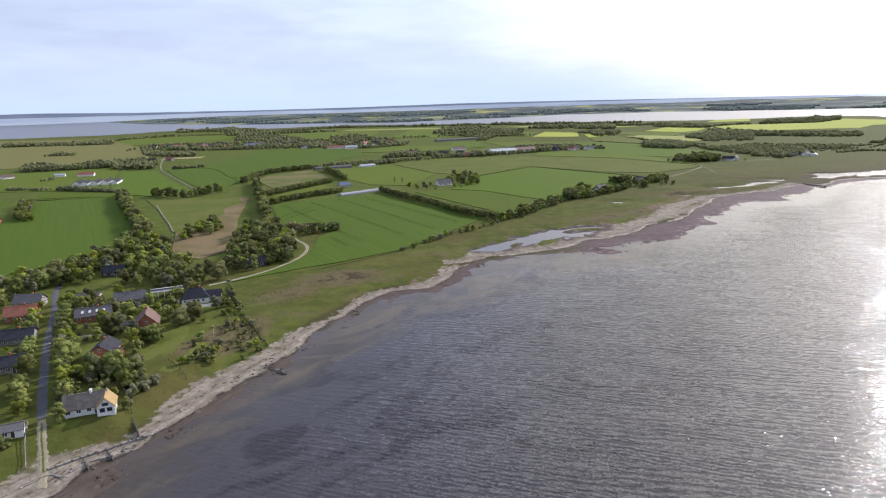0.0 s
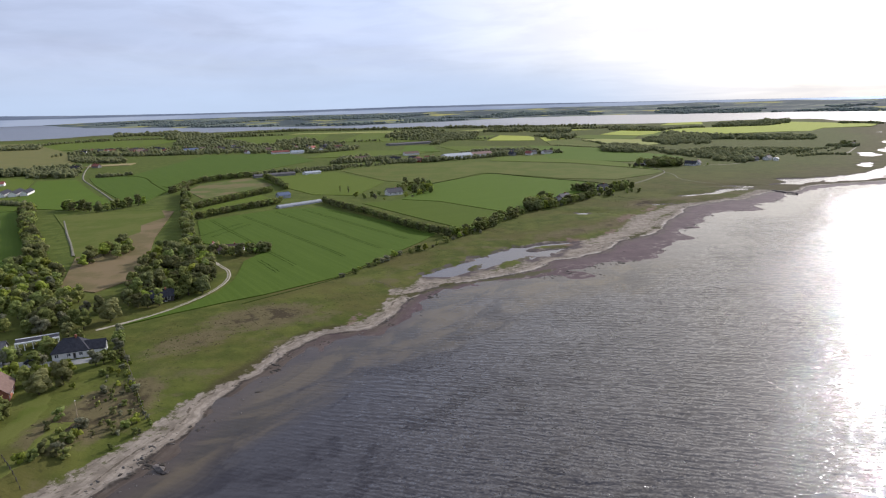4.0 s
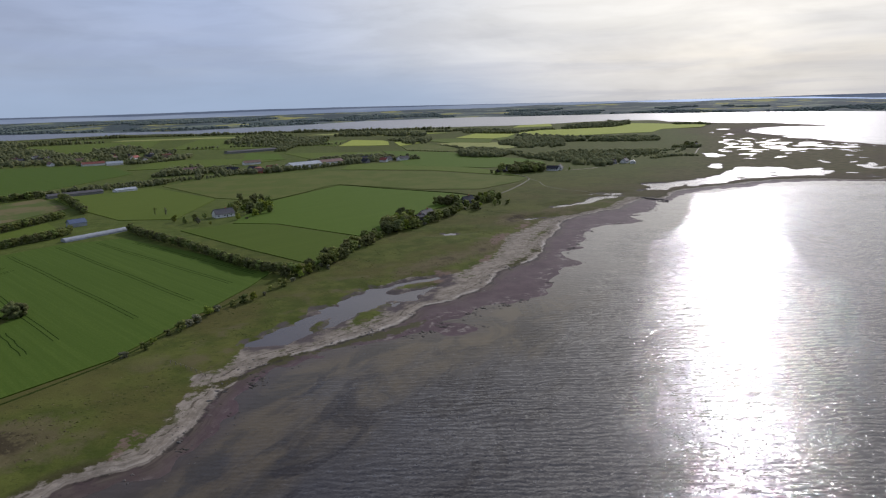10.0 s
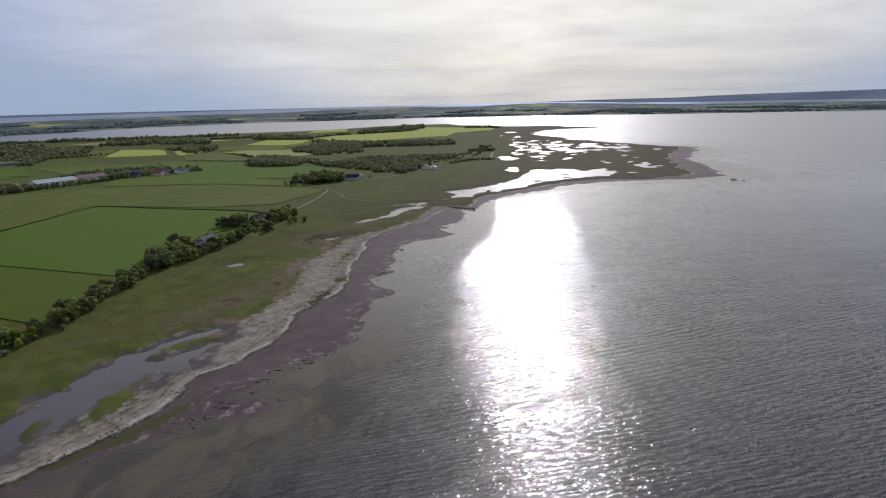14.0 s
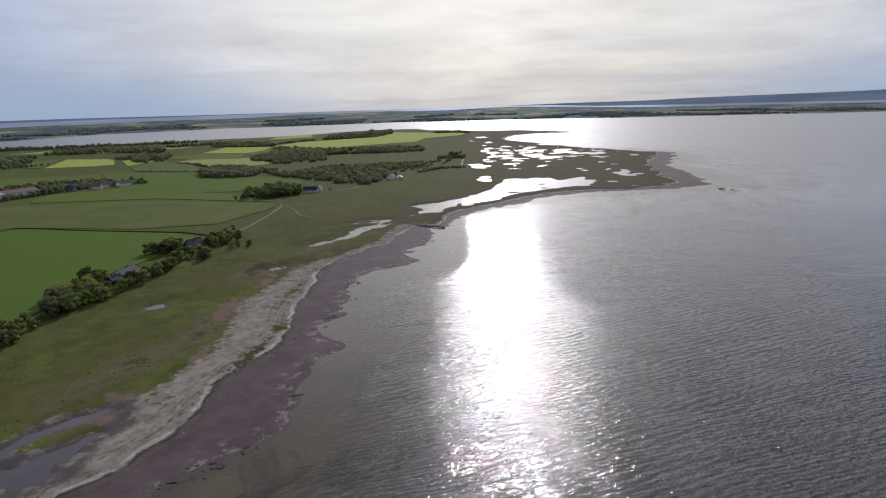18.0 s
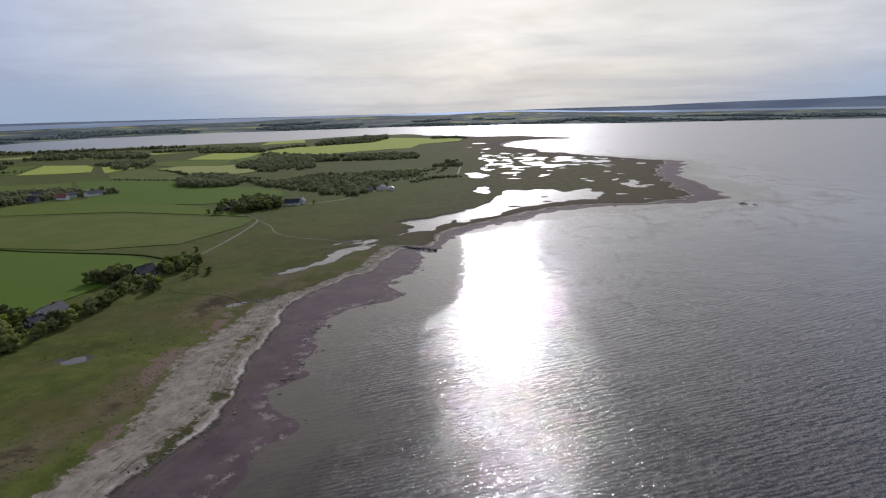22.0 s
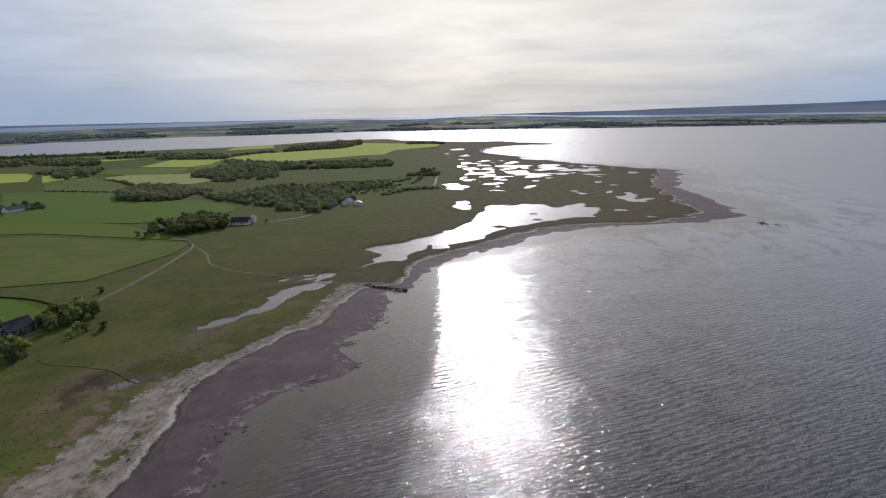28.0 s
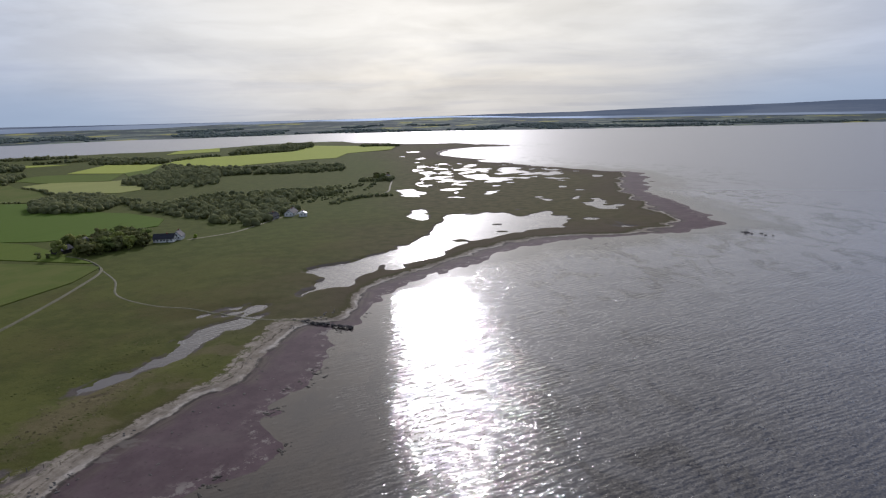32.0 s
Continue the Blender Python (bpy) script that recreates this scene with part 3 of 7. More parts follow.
    def train(length, turn, k, bend, reach):
        """Slopes of a train of waves of that length: wandering crests that come and go in groups."""
        node = n.add("ShaderNodeTexWave", Scale=0.314 / length, Distortion=bend, Detail=2.0)
        node.inputs["Detail Scale"].default_value = reach
        node.inputs["Detail Roughness"].default_value = 0.55
        node.bands_direction = "Y"
        n.tree.links.new(n.scaled(here, 1.0, 1.0, 1, turn), node.inputs["Vector"])
        group = n.step(n.noise(0.16 / length, 3, 0.6, n.scaled(here, 0.35, 1.0, 1, turn)), 0.36, 0.66, 0.25, 1.0)
        lean = n.math("MULTIPLY", n.math("MULTIPLY", n.math("SUBTRACT", node.outputs["Fac"], 0.5), k), group)
        join = n.tree.nodes.new("ShaderNodeCombineXYZ")
        n.put(join.inputs[0], n.math("MULTIPLY", lean, -math.sin(turn)))
        n.put(join.inputs[1], n.math("MULTIPLY", lean, math.cos(turn)))
        return join.outputs[0]

    tilt = plus(train(2.7, radians(-14), 0.30, 6.0, 0.6), train(1.5, radians(-24), 0.35, 5.0, 0.9))
    tilt = plus(tilt, crests(1.1, 0.28, radians(-6), 0.95, 2.0))
    tilt = plus(tilt, crests(0.16, 0.3, radians(-32), 0.30, 2.0))
    tilt = plus(tilt, slopes(2.4, 0.7, 1.0, radians(-18), 0.70))
    # steep little crests, here and there
    steep = n.tree.nodes.new("ShaderNodeVectorMath")
    steep.operation = "SCALE"
    n.tree.links.new(slopes(1.7, 0.6, 1.0, radians(-20), 1.7), steep.inputs[0])
    n.put(steep.inputs["Scale"], n.step(n.noise(0.45, 2, 0.5, n.scaled(here, 0.6, 1.0, 1, radians(-15))), 0.54, 0.68))
    tilt = plus(tilt, steep.outputs[0])
    size = n.tree.nodes.new("ShaderNodeVectorMath")
    size.operation = "SCALE"
    n.tree.links.new(tilt, size.inputs[0])
    n.put(size.inputs["Scale"], n.math("MULTIPLY", calm, gust))
    up = n.tree.nodes.new("ShaderNodeVectorMath")
    up.operation = "NORMALIZE"
    n.tree.links.new(plus(size.outputs[0], (0, 0, 1)), up.inputs[0])
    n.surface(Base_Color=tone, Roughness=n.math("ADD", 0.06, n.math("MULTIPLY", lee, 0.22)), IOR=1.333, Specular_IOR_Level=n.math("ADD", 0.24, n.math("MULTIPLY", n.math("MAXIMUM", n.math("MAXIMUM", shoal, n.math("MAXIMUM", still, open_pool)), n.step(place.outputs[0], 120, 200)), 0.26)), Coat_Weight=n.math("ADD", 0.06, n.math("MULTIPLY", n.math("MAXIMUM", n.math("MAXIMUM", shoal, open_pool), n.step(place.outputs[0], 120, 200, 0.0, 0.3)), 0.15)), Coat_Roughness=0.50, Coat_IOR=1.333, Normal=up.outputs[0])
    return mat


# ---- ground and sea ----
xs, ys = spread(-130, 620, 2.0, -4700, 4750), spread(110, 720, 2.0, -900, 4750)
GX, GY = np.meshgrid(xs, ys)
land = lay_of_land(GX, GY)
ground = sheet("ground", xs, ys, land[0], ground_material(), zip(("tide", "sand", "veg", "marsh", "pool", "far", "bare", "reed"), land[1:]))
tagged(ground, "flat coastal land of grass, marsh, sand and mud flats", "ground", kind="structure")
wx, wy = spread(-130, 700, 6.0, -4700, 4750), spread(110, 780, 6.0, -900, 4750)
WX, WY = np.meshgrid(wx, wy)
depths = lay_of_land(WX, WY)
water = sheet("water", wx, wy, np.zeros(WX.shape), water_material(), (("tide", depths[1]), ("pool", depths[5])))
tagged(water, "rippled grey sea with brown shallows along the shore", "water", kind="structure")

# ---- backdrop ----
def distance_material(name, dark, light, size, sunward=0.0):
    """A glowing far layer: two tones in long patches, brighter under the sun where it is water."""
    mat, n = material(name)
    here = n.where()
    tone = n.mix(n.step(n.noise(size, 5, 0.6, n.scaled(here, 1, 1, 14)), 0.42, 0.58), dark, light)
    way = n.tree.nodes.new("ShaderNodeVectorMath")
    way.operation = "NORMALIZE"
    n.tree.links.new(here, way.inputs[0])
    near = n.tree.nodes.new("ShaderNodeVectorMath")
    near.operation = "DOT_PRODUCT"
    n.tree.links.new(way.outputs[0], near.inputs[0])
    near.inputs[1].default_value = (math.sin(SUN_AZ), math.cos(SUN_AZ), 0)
    # the sun's glint on far water, added as stronger emission
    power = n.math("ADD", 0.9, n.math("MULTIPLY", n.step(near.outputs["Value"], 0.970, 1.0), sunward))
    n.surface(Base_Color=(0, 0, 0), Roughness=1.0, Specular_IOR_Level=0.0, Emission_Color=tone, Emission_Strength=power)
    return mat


def far_layer(name, radius, sides, heights, wobble, mat, label, seed):
    """An upright ring far beyond the land, its top edge given by compass degrees."""
    bm = bmesh.new()
    low, high = [], []
    for k in range(521):
        deg = -100 + k * 0.5
        a = radians(deg)
        top = float(np.interp(deg, sides, heights)) + wobble * (noise.noise((k * 0.11, seed, 0)) + 0.5 * noise.noise((k * 0.5, seed, 4)))
        x, y = 100 + radius * math.sin(a), 200 + radius * math.cos(a)
        low.append(bm.verts.new((x, y, -3)))
        high.append(bm.verts.new((x, y, top)))
    for k in range(520):
        bm.faces.new((low[k], high[k], high[k + 1], low[k + 1]))
    me = bpy.data.meshes.new(name)
    bm.to_mesh(me)
    bm.free()
    me.materials.append(mat)
    tagged(new(name, me), label, "horizon", kind="structure")


# distance haze is put into the glow colours of both rings
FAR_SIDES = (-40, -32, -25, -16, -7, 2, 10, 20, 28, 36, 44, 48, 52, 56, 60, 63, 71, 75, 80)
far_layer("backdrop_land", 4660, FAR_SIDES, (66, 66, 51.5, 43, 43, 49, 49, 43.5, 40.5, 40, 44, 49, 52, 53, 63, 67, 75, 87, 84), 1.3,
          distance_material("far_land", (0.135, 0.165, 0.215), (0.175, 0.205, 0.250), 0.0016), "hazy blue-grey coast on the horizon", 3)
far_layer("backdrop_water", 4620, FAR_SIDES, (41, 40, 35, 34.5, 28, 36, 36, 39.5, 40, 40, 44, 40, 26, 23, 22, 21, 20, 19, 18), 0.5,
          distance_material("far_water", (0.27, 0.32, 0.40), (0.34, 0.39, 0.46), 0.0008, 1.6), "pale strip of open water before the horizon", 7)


# ---- materials of things ----
def plain(name, dark, light, scale=1.0, rough=0.85, spec=0.3, bump=0.3, metal=0.0, each=0.0):
    """A weathered surface: grain and stains between two colours; each: how much it differs from object to object."""
    mat, n = material(name)
    co = n.add("ShaderNodeTexCoord").outputs["Object"]
    grain, stain = n.noise(6.0 * scale, 5, 0.6, co), n.noise(0.7 * scale, 4, 0.6, co)
    tone = n.mix(n.step(n.math("ADD", n.math("MULTIPLY", grain, 0.5), n.math("MULTIPLY", stain, 0.5)), 0.35, 0.65), dark, light)
    if each:
        luck = n.add("ShaderNodeObjectInfo").outputs["Random"]
        hsv = n.add("ShaderNodeHueSaturation", Color=tone)
        n.put(hsv.inputs["Value"], n.step(luck, 0, 1, 1 - each, 1 + each))
        n.put(hsv.inputs["Hue"], n.math("ADD", 0.5, n.math("MULTIPLY", n.math("SUBTRACT", n.math("FRACT", n.math("MULTIPLY", luck, 7.3)), 0.5), 0.12 * each)))
        tone = hsv.outputs[0]
    n.surface(Base_Color=tone, Roughness=rough, Specular_IOR_Level=spec, Metallic=metal, Normal=n.bump(grain, bump, 0.05))
    return mat


def leaf_material(name, dark, light, each=0.45):
    mat, n = material(name)
    here = n.where()
    patch, fine = n.noise(0.55, 4, 0.6, here), n.noise(2.6, 3, 0.6, here)
    tone = n.mix(n.step(n.math("ADD", n.math("MULTIPLY", patch, 0.55), n.math("MULTIPLY", fine, 0.45)), 0.36, 0.64), dark, light)
    luck = n.add("ShaderNodeObjectInfo").outputs["Random"]
    hsv = n.add("ShaderNodeHueSaturation", Color=tone)
    n.put(hsv.inputs["Value"], n.step(luck, 0, 1, 1 - each, 1 + each))
    n.put(hsv.inputs["Hue"], n.math("ADD", 0.485, n.math("MULTIPLY", n.math("FRACT", n.math("MULTIPLY", luck, 7.3)), 0.03)))
    body = n.surface(Base_Color=hsv.outputs[0], Roughness=0.9, Specular_IOR_Level=0.08)
    lit = n.add("ShaderNodeBsdfTranslucent", Color=hsv.outputs[0])
    both = n.add("ShaderNodeMixShader", Fac=0.5)
    n.tree.links.new(body.outputs[0], both.inputs[1])
    n.tree.links.new(lit.outputs[0], both.inputs[2])
    for node in list(n.tree.nodes):
        if node.type == "OUTPUT_MATERIAL":
            n.tree.links.new(both.outputs[0], node.inputs[0])
    return mat


LEAF = leaf_material("leaf_green", (0.164, 0.190, 0.054), (0.292, 0.320, 0.100), 0.32)
LEAF_DARK = leaf_material("leaf_dark", (0.135, 0.144, 0.054), (0.228, 0.234, 0.096), 0.32)
LEAF_GREY = leaf_material("leaf_grey", (0.165, 0.165, 0.095), (0.28, 0.28, 0.17), 0.25)
LEAF_LIME = leaf_material("leaf_lime", (0.170, 0.205, 0.030), (0.300, 0.335, 0.062), 0.32)
BARK = plain("bark", (0.045, 0.035, 0.026), (0.10, 0.08, 0.06), 2.0)
WHITE = plain("white_render", (0.62, 0.61, 0.58), (0.80, 0.79, 0.76), 0.6)
BRICK = plain("red_brick", (0.24, 0.085, 0.05), (0.36, 0.14, 0.085), 2.0, each=0.15)
ORANGE = plain("orange_timber", (0.38, 0.11, 0.05), (0.50, 0.17, 0.08), 1.0)
YELLOW = plain("yellow_brick", (0.34, 0.26, 0.15), (0.46, 0.36, 0.22), 2.0)
GREYWOOD = plain("grey_timber", (0.16, 0.15, 0.14), (0.27, 0.26, 0.24), 1.5)
DARKWOOD = plain("dark_timber", (0.035, 0.03, 0.028), (0.075, 0.065, 0.06), 1.5)
ROOF_RED = plain("red_roof_tile", (0.19, 0.068, 0.048), (0.31, 0.115, 0.078), 2.0, each=0.2)
ROOF_BROWN = plain("brown_roof_tile", (0.10, 0.06, 0.05), (0.19, 0.12, 0.095), 2.0, each=0.2)
ROOF_GREY = plain("grey_roof_sheet", (0.072, 0.068, 0.070), (0.125, 0.118, 0.120), 1.5, each=0.2)
ROOF_DARK = plain("dark_roof_slate", (0.022, 0.023, 0.029), (0.046, 0.047, 0.056), 1.5, 0.8, 0.15)
ROOF_MOSS = plain("mossy_thatch", (0.11, 0.095, 0.08), (0.21, 0.18, 0.155), 1.2)
ROOF_STRAW = plain("yellow_thatch", (0.26, 0.175, 0.07), (0.36, 0.25, 0.11), 1.2)
ROOF_BLUE = plain("blue_steel_roof", (0.060, 0.085, 0.150), (0.095, 0.125, 0.200), 1.0, 0.45, 0.5)
ROOF_WHITE = plain("pale_hall_roof", (0.26, 0.28, 0.30), (0.37, 0.39, 0.41), 0.4, 0.5, 0.5)
TUNNEL = plain("pale_film", (0.24, 0.25, 0.27), (0.34, 0.35, 0.37), 0.6, 0.45, 0.5)
GLASS = plain("window_glass", (0.02, 0.024, 0.03), (0.03, 0.035, 0.045), 1.0, 0.1, 0.6, 0.0)
TRIM = plain("white_paint", (0.72, 0.72, 0.70), (0.82, 0.82, 0.80), 1.0)
STONE = plain("shore_stone", (0.05, 0.043, 0.038), (0.14, 0.122, 0.108), 1.2, each=0.4)
GRAVEL = plain("pale_gravel", (0.25, 0.22, 0.165), (0.36, 0.32, 0.25), 0.6)
DIRT = plain("dirt_track", (0.17, 0.15, 0.10), (0.28, 0.245, 0.17), 0.5)
ASPHALT = plain("old_asphalt", (0.055, 0.058, 0.066), (0.085, 0.088, 0.098), 0.6)
CONCRETE = plain("pale_concrete", (0.19, 0.19, 0.18), (0.27, 0.27, 0.255), 0.6)
POST = plain("weathered_post", (0.12, 0.10, 0.08), (0.22, 0.19, 0.16), 2.0)


def crop_material(name, dark, light, turn, dry=(0.16, 0.14, 0.05), dryness=0.0, rows=0.4):
    mat, n = material(name)
    here = n.where()
    fine, patch = n.noise(1.4, 5, 0.6, here), n.noise(0.03, 5, 0.65, here)
    drill = n.noise(0.5, 3, 0.5, n.scaled(here, 0.02, 1.0, 1, turn))
    grain = n.math("ADD", n.math("MULTIPLY", fine, 0.4), n.math("MULTIPLY", drill, rows))
    tone = n.mix(n.step(grain, 0.3, 0.7), dark, light)
    tone = n.mix(n.math("MULTIPLY", n.step(patch, 0.42, 0.58), dryness), tone, dry)
    n.surface(Base_Color=tone, Roughness=0.95, Specular_IOR_Level=0.05, Normal=n.bump(grain, 0.6, 0.3))
    return mat


# ---- builders ----
def link_mesh(name, bm, mat, smooth=False):
    me = bpy.data.meshes.new(name)
    if smooth:
        for f in bm.faces:
            f.smooth = True
    bm.to_mesh(me)
    bm.free()
    me.materials.append(mat)
    return new(name, me)


def part(name, bm, mat, parent, label="", smooth=False):
    ob = link_mesh(name, bm, mat, smooth)
    ob.parent = parent
    return tagged(ob, label) if label else ob


def box(bm, x0, y0, z0, x1, y1, z1, m=None):
    co = [(x, y, z) for z in (z0, z1) for x, y in ((x0, y0), (x1, y0), (x1, y1), (x0, y1))]
    v = [bm.verts.new(m @ Vector(c) if m else c) for c in co]
    for f in ((3, 2, 1, 0), (4, 5, 6, 7), (0, 1, 5, 4), (1, 2, 6, 5), (2, 3, 7, 6), (3, 0, 4, 7)):
        bm.faces.new([v[i] for i in f])
    return bm


def prism(bm, outline, z0, z1):
    """An upright block over an outline given anticlockwise."""
    low = [bm.verts.new((x, y, z0)) for x, y in outline]
    high = [bm.verts.new((x, y, z1)) for x, y in outline]
    bm.faces.new(high)
    for k in range(len(low)):
        j = (k + 1) % len(low)
        bm.faces.new((low[k], low[j], high[j], high[k]))
    return bm


def at_many(points):
    p = np.array(points, float).reshape(-1, 2)
    return lay_of_land(p[:, 0], p[:, 1])


LAND = 1.6


field_count = 0


def crop_field(outline, mat, label, name="crop_field", height=0.35):
    global field_count
    field_count += 1
    height += 0.004 * field_count
    p = [Vector((*q, 0)) for q in outline]
    if sum(a.x * b.y - b.x * a.y for a, b in zip(p, p[1:] + p[:1])) < 0:
        p.reverse()
    bm = bmesh.new()
    prism(bm, [(q.x, q.y) for q in p], LAND - 0.3, LAND + height)
    bm.normal_update()
    bmesh.ops.triangulate(bm, ngon_method="EAR_CLIP", faces=[f for f in bm.faces if len(f.verts) > 4])
    return tagged(link_mesh(name, bm, mat), label, "field", kind="structure")


def strip(name, line, width, mat, label, category, lift=0.06, smooth=6, ragged=0.12, kind="structure"):
    """A band along a line, laid on the ground."""
    p = smooth_line(line, smooth)
    d = np.gradient(p, axis=0)
    d /= np.linalg.norm(d, axis=1)[:, None] + 1e-9
    side = np.stack([-d[:, 1], d[:, 0]], -1)
    half = width / 2 * (1 + ragged * np.sin(np.arange(len(p)) * 2.1))
    cols = [p + side * (half * s)[:, None] for s in (-1, -0.4, 0.4, 1)]
    lifts = (-0.12, lift, lift, -0.12)
    bm = bmesh.new()
    rows = []
    for c, up in zip(cols, lifts):
        z = at_many(c)[0]
        rows.append([bm.verts.new((x, y, max(h, 0.05) + up)) for (x, y), h in zip(c, z)])
    for a, b in zip(rows, rows[1:]):
        for k in range(len(p) - 1):
            bm.faces.new((a[k], a[k + 1], b[k + 1], b[k]))
    bmesh.ops.recalc_face_normals(bm, faces=bm.faces)
    return tagged(link_mesh(name, bm, mat), label, category, kind=kind)


# ---- trees ----
def add_lobe(bm, centre, size, rng, sub=1):
    got = bmesh.ops.create_icosphere(bm, subdivisions=sub, radius=1.0)
    for v in got["verts"]:
        k = 1 + rng.uniform(-0.22, 0.22)
        v.co = Vector((v.co.x * size[0] * k, v.co.y * size[1] * k, v.co.z * size[2] * k)) + centre


def add_cards(bm, centre, size, count, leaf, rng):
    for _ in range(count):
        a, c = rng.uniform(0, 2 * math.pi), rng.uniform(-0.75, 1)
        r = math.sqrt(max(0, 1 - c * c))
        out = Vector((math.cos(a) * r, math.sin(a) * r, c))
        p = centre + Vector((out.x * size[0], out.y * size[1], out.z * size[2])) * rng.uniform(0.85, 1.18)
        u = out.orthogonal().normalized()
        u.rotate(Matrix.Rotation(rng.uniform(0, 6.3), 3, out))
        u = (u + out * rng.uniform(-0.7, 0.7)).normalized()
        w = u.cross(out).normalized()
        s = leaf * rng.uniform(0.6, 1.4)
        quad = [p + u * s, p + w * s * 0.7, p - u * s * 0.9, p - w * s * 0.8]
        bm.faces.new([bm.verts.new(q) for q in quad])


def crown_mesh(seed, height, width, low, lobes, cards, leaf, mat):
    """A crown of uneven lobes and loose sprays from low up to height."""
    rng = random.Random(seed)
    bm = bmesh.new()
    mid, tall = (height + low) / 2, (height - low) / 2
    for _ in range(lobes):
        a, r, c = rng.uniform(0, 6.283), math.sqrt(rng.random()) * 0.72, rng.uniform(-0.8, 0.75)
        r *= math.sqrt(max(0.15, 1 - (c * 0.9) ** 2))
        s = rng.uniform(0.28, 0.46) * width / 2
        centre = Vector((math.cos(a) * r * width / 2, math.sin(a) * r * width / 2, mid + c * tall))
        size = (s * rng.uniform(0.85, 1.2), s * rng.uniform(0.85, 1.2), s * rng.uniform(0.7, 1.0))
        add_lobe(bm, centre, size, rng)
        add_cards(bm, centre, size, cards, leaf, rng)
    me = bpy.data.meshes.new("crown")
    bm.to_mesh(me)
    bm.free()
    me.materials.append(mat)
    return me


def trunk_mesh(seed, height, girth, limbs=5):
    rng = random.Random(seed)
    bm = bmesh.new()

    def limb(a, b, r0, r1, sides=6):
        axis = (b - a).normalized()
        u = axis.orthogonal().normalized()
        w = axis.cross(u)
        rings = []
        for p, r in ((a, r0), ((a + b) / 2 + u * r0 * 0.4, (r0 + r1) / 2), (b, r1)):
            rings.append([bm.verts.new(p + (u * math.cos(k * 6.283 / sides) + w * math.sin(k * 6.283 / sides)) * r) for k in range(sides)])
        for p, q in zip(rings, rings[1:]):
            for k in range(sides):
                bm.faces.new((p[k], p[(k + 1) % sides], q[(k + 1) % sides], q[k]))

    limb(Vector((0, 0, -0.3)), Vector((rng.uniform(-0.3, 0.3), rng.uniform(-0.3, 0.3), height)), girth, girth * 0.35)
    for k in range(limbs):
        a = k * 6.283 / limbs + rng.uniform(-0.4, 0.4)
        z = height * rng.uniform(0.4, 0.8)
        limb(Vector((0, 0, z)), Vector((math.cos(a) * height * 0.45, math.sin(a) * height * 0.45, z + height * rng.uniform(0.3, 0.6))), girth * 0.4, girth * 0.12, 5)
    me = bpy.data.meshes.new("trunk")
    bm.to_mesh(me)
    bm.free()
    me.materials.append(BARK)
    return me


def tree_kind(name, seed, height, width, low, lobes, cards, leaf, mat):
    return name, trunk_mesh(seed, height * 0.62, height * 0.03 + 0.05), crown_mesh(seed + 50, height, width, low, lobes, cards, leaf, mat)


FIELD_TREES = [tree_kind("hedge_tree", 60 + k, 9, 7.6, 0.4, 20, 22, 0.34, m) for k, m in enumerate((LEAF, LEAF_DARK, LEAF_DARK, LEAF))]
GARDEN = [tree_kind("garden_tree", 70 + k, 8, 6.6, 0.9, 19, 22, 0.31, m) for k, m in enumerate((LEAF, LEAF_LIME, LEAF, LEAF_GREY))]
BROAD = [tree_kind("broadleaf_tree", k, 9, 8.2, 1.0, 20, 22, 0.34, m) for k, m in enumerate((LEAF, LEAF_DARK, LEAF, LEAF_LIME, LEAF_DARK))]
TALL = [tree_kind("tall_tree", 10 + k, 11, 6.2, 1.0, 20, 22, 0.34, m) for k, m in enumerate((LEAF_DARK, LEAF, LEAF))]
SHRUBS = [tree_kind("shrub", 20 + k, 3.0, 3.8, 0.0, 9, 12, 0.3, m) for k, m in enumerate((LEAF, LEAF_GREY, LEAF_DARK, LEAF_LIME))]
POPLAR = [tree_kind("poplar_tree", 30 + k, 13, 3.6, 0.8, 16, 12, 0.4, LEAF_GREY if k else LEAF) for k in range(2)]
BUILT = []  # circles that trees keep clear of


def plant(kinds, spots, label, group, scale=(0.8, 1.2), rng=None, squash=1.0):
    """One tree at every spot, resting on the ground."""
    rng = rng or random.Random(7)
    spots = [q for q in spots if all(math.hypot(q[0] - x, q[1] - y) > r for x, y, r in BUILT)]
    if not spots:
        return
    land = at_many(spots)
    for (x, y), z, w in zip(spots, land[0], land[1]):
        if z < 0.35:
            continue
        name, trunk, crown = rng.choice(kinds)
        top = new(name)
        k = rng.uniform(*scale)
        top.matrix_world = Matrix.LocRotScale((x, y, z), Euler((0, 0, rng.uniform(0, 6.28))), (k * rng.uniform(0.9, 1.15), k * rng.uniform(0.9, 1.15), k * squash))
        for key, me in (("trunk", trunk), ("crown", crown)):
            ob = new(key, me)
            ob.parent = top
        tagged(top, label, "shrub" if name == "shrub" else "tree", group)


def along(line, gap, wobble, seed, rows=1, apart=3.0):
    rng = random.Random(seed)
    p = smooth_line(line, 10)
    out, rest = [], 0.0
    for a, b in zip(p, p[1:]):
        e = b - a
        long = float(np.linalg.norm(e))
        if long < 1e-6:
            continue
        side = np.array((-e[1], e[0])) / long
        while rest < long:
            for r in range(rows):
                q = a + e * rest / long + side * ((r - (rows - 1) / 2) * apart + rng.uniform(-wobble, wobble))
                out.append((float(q[0]), float(q[1])))
            rest += gap * rng.uniform(0.7, 1.3)
        rest -= long
    return out


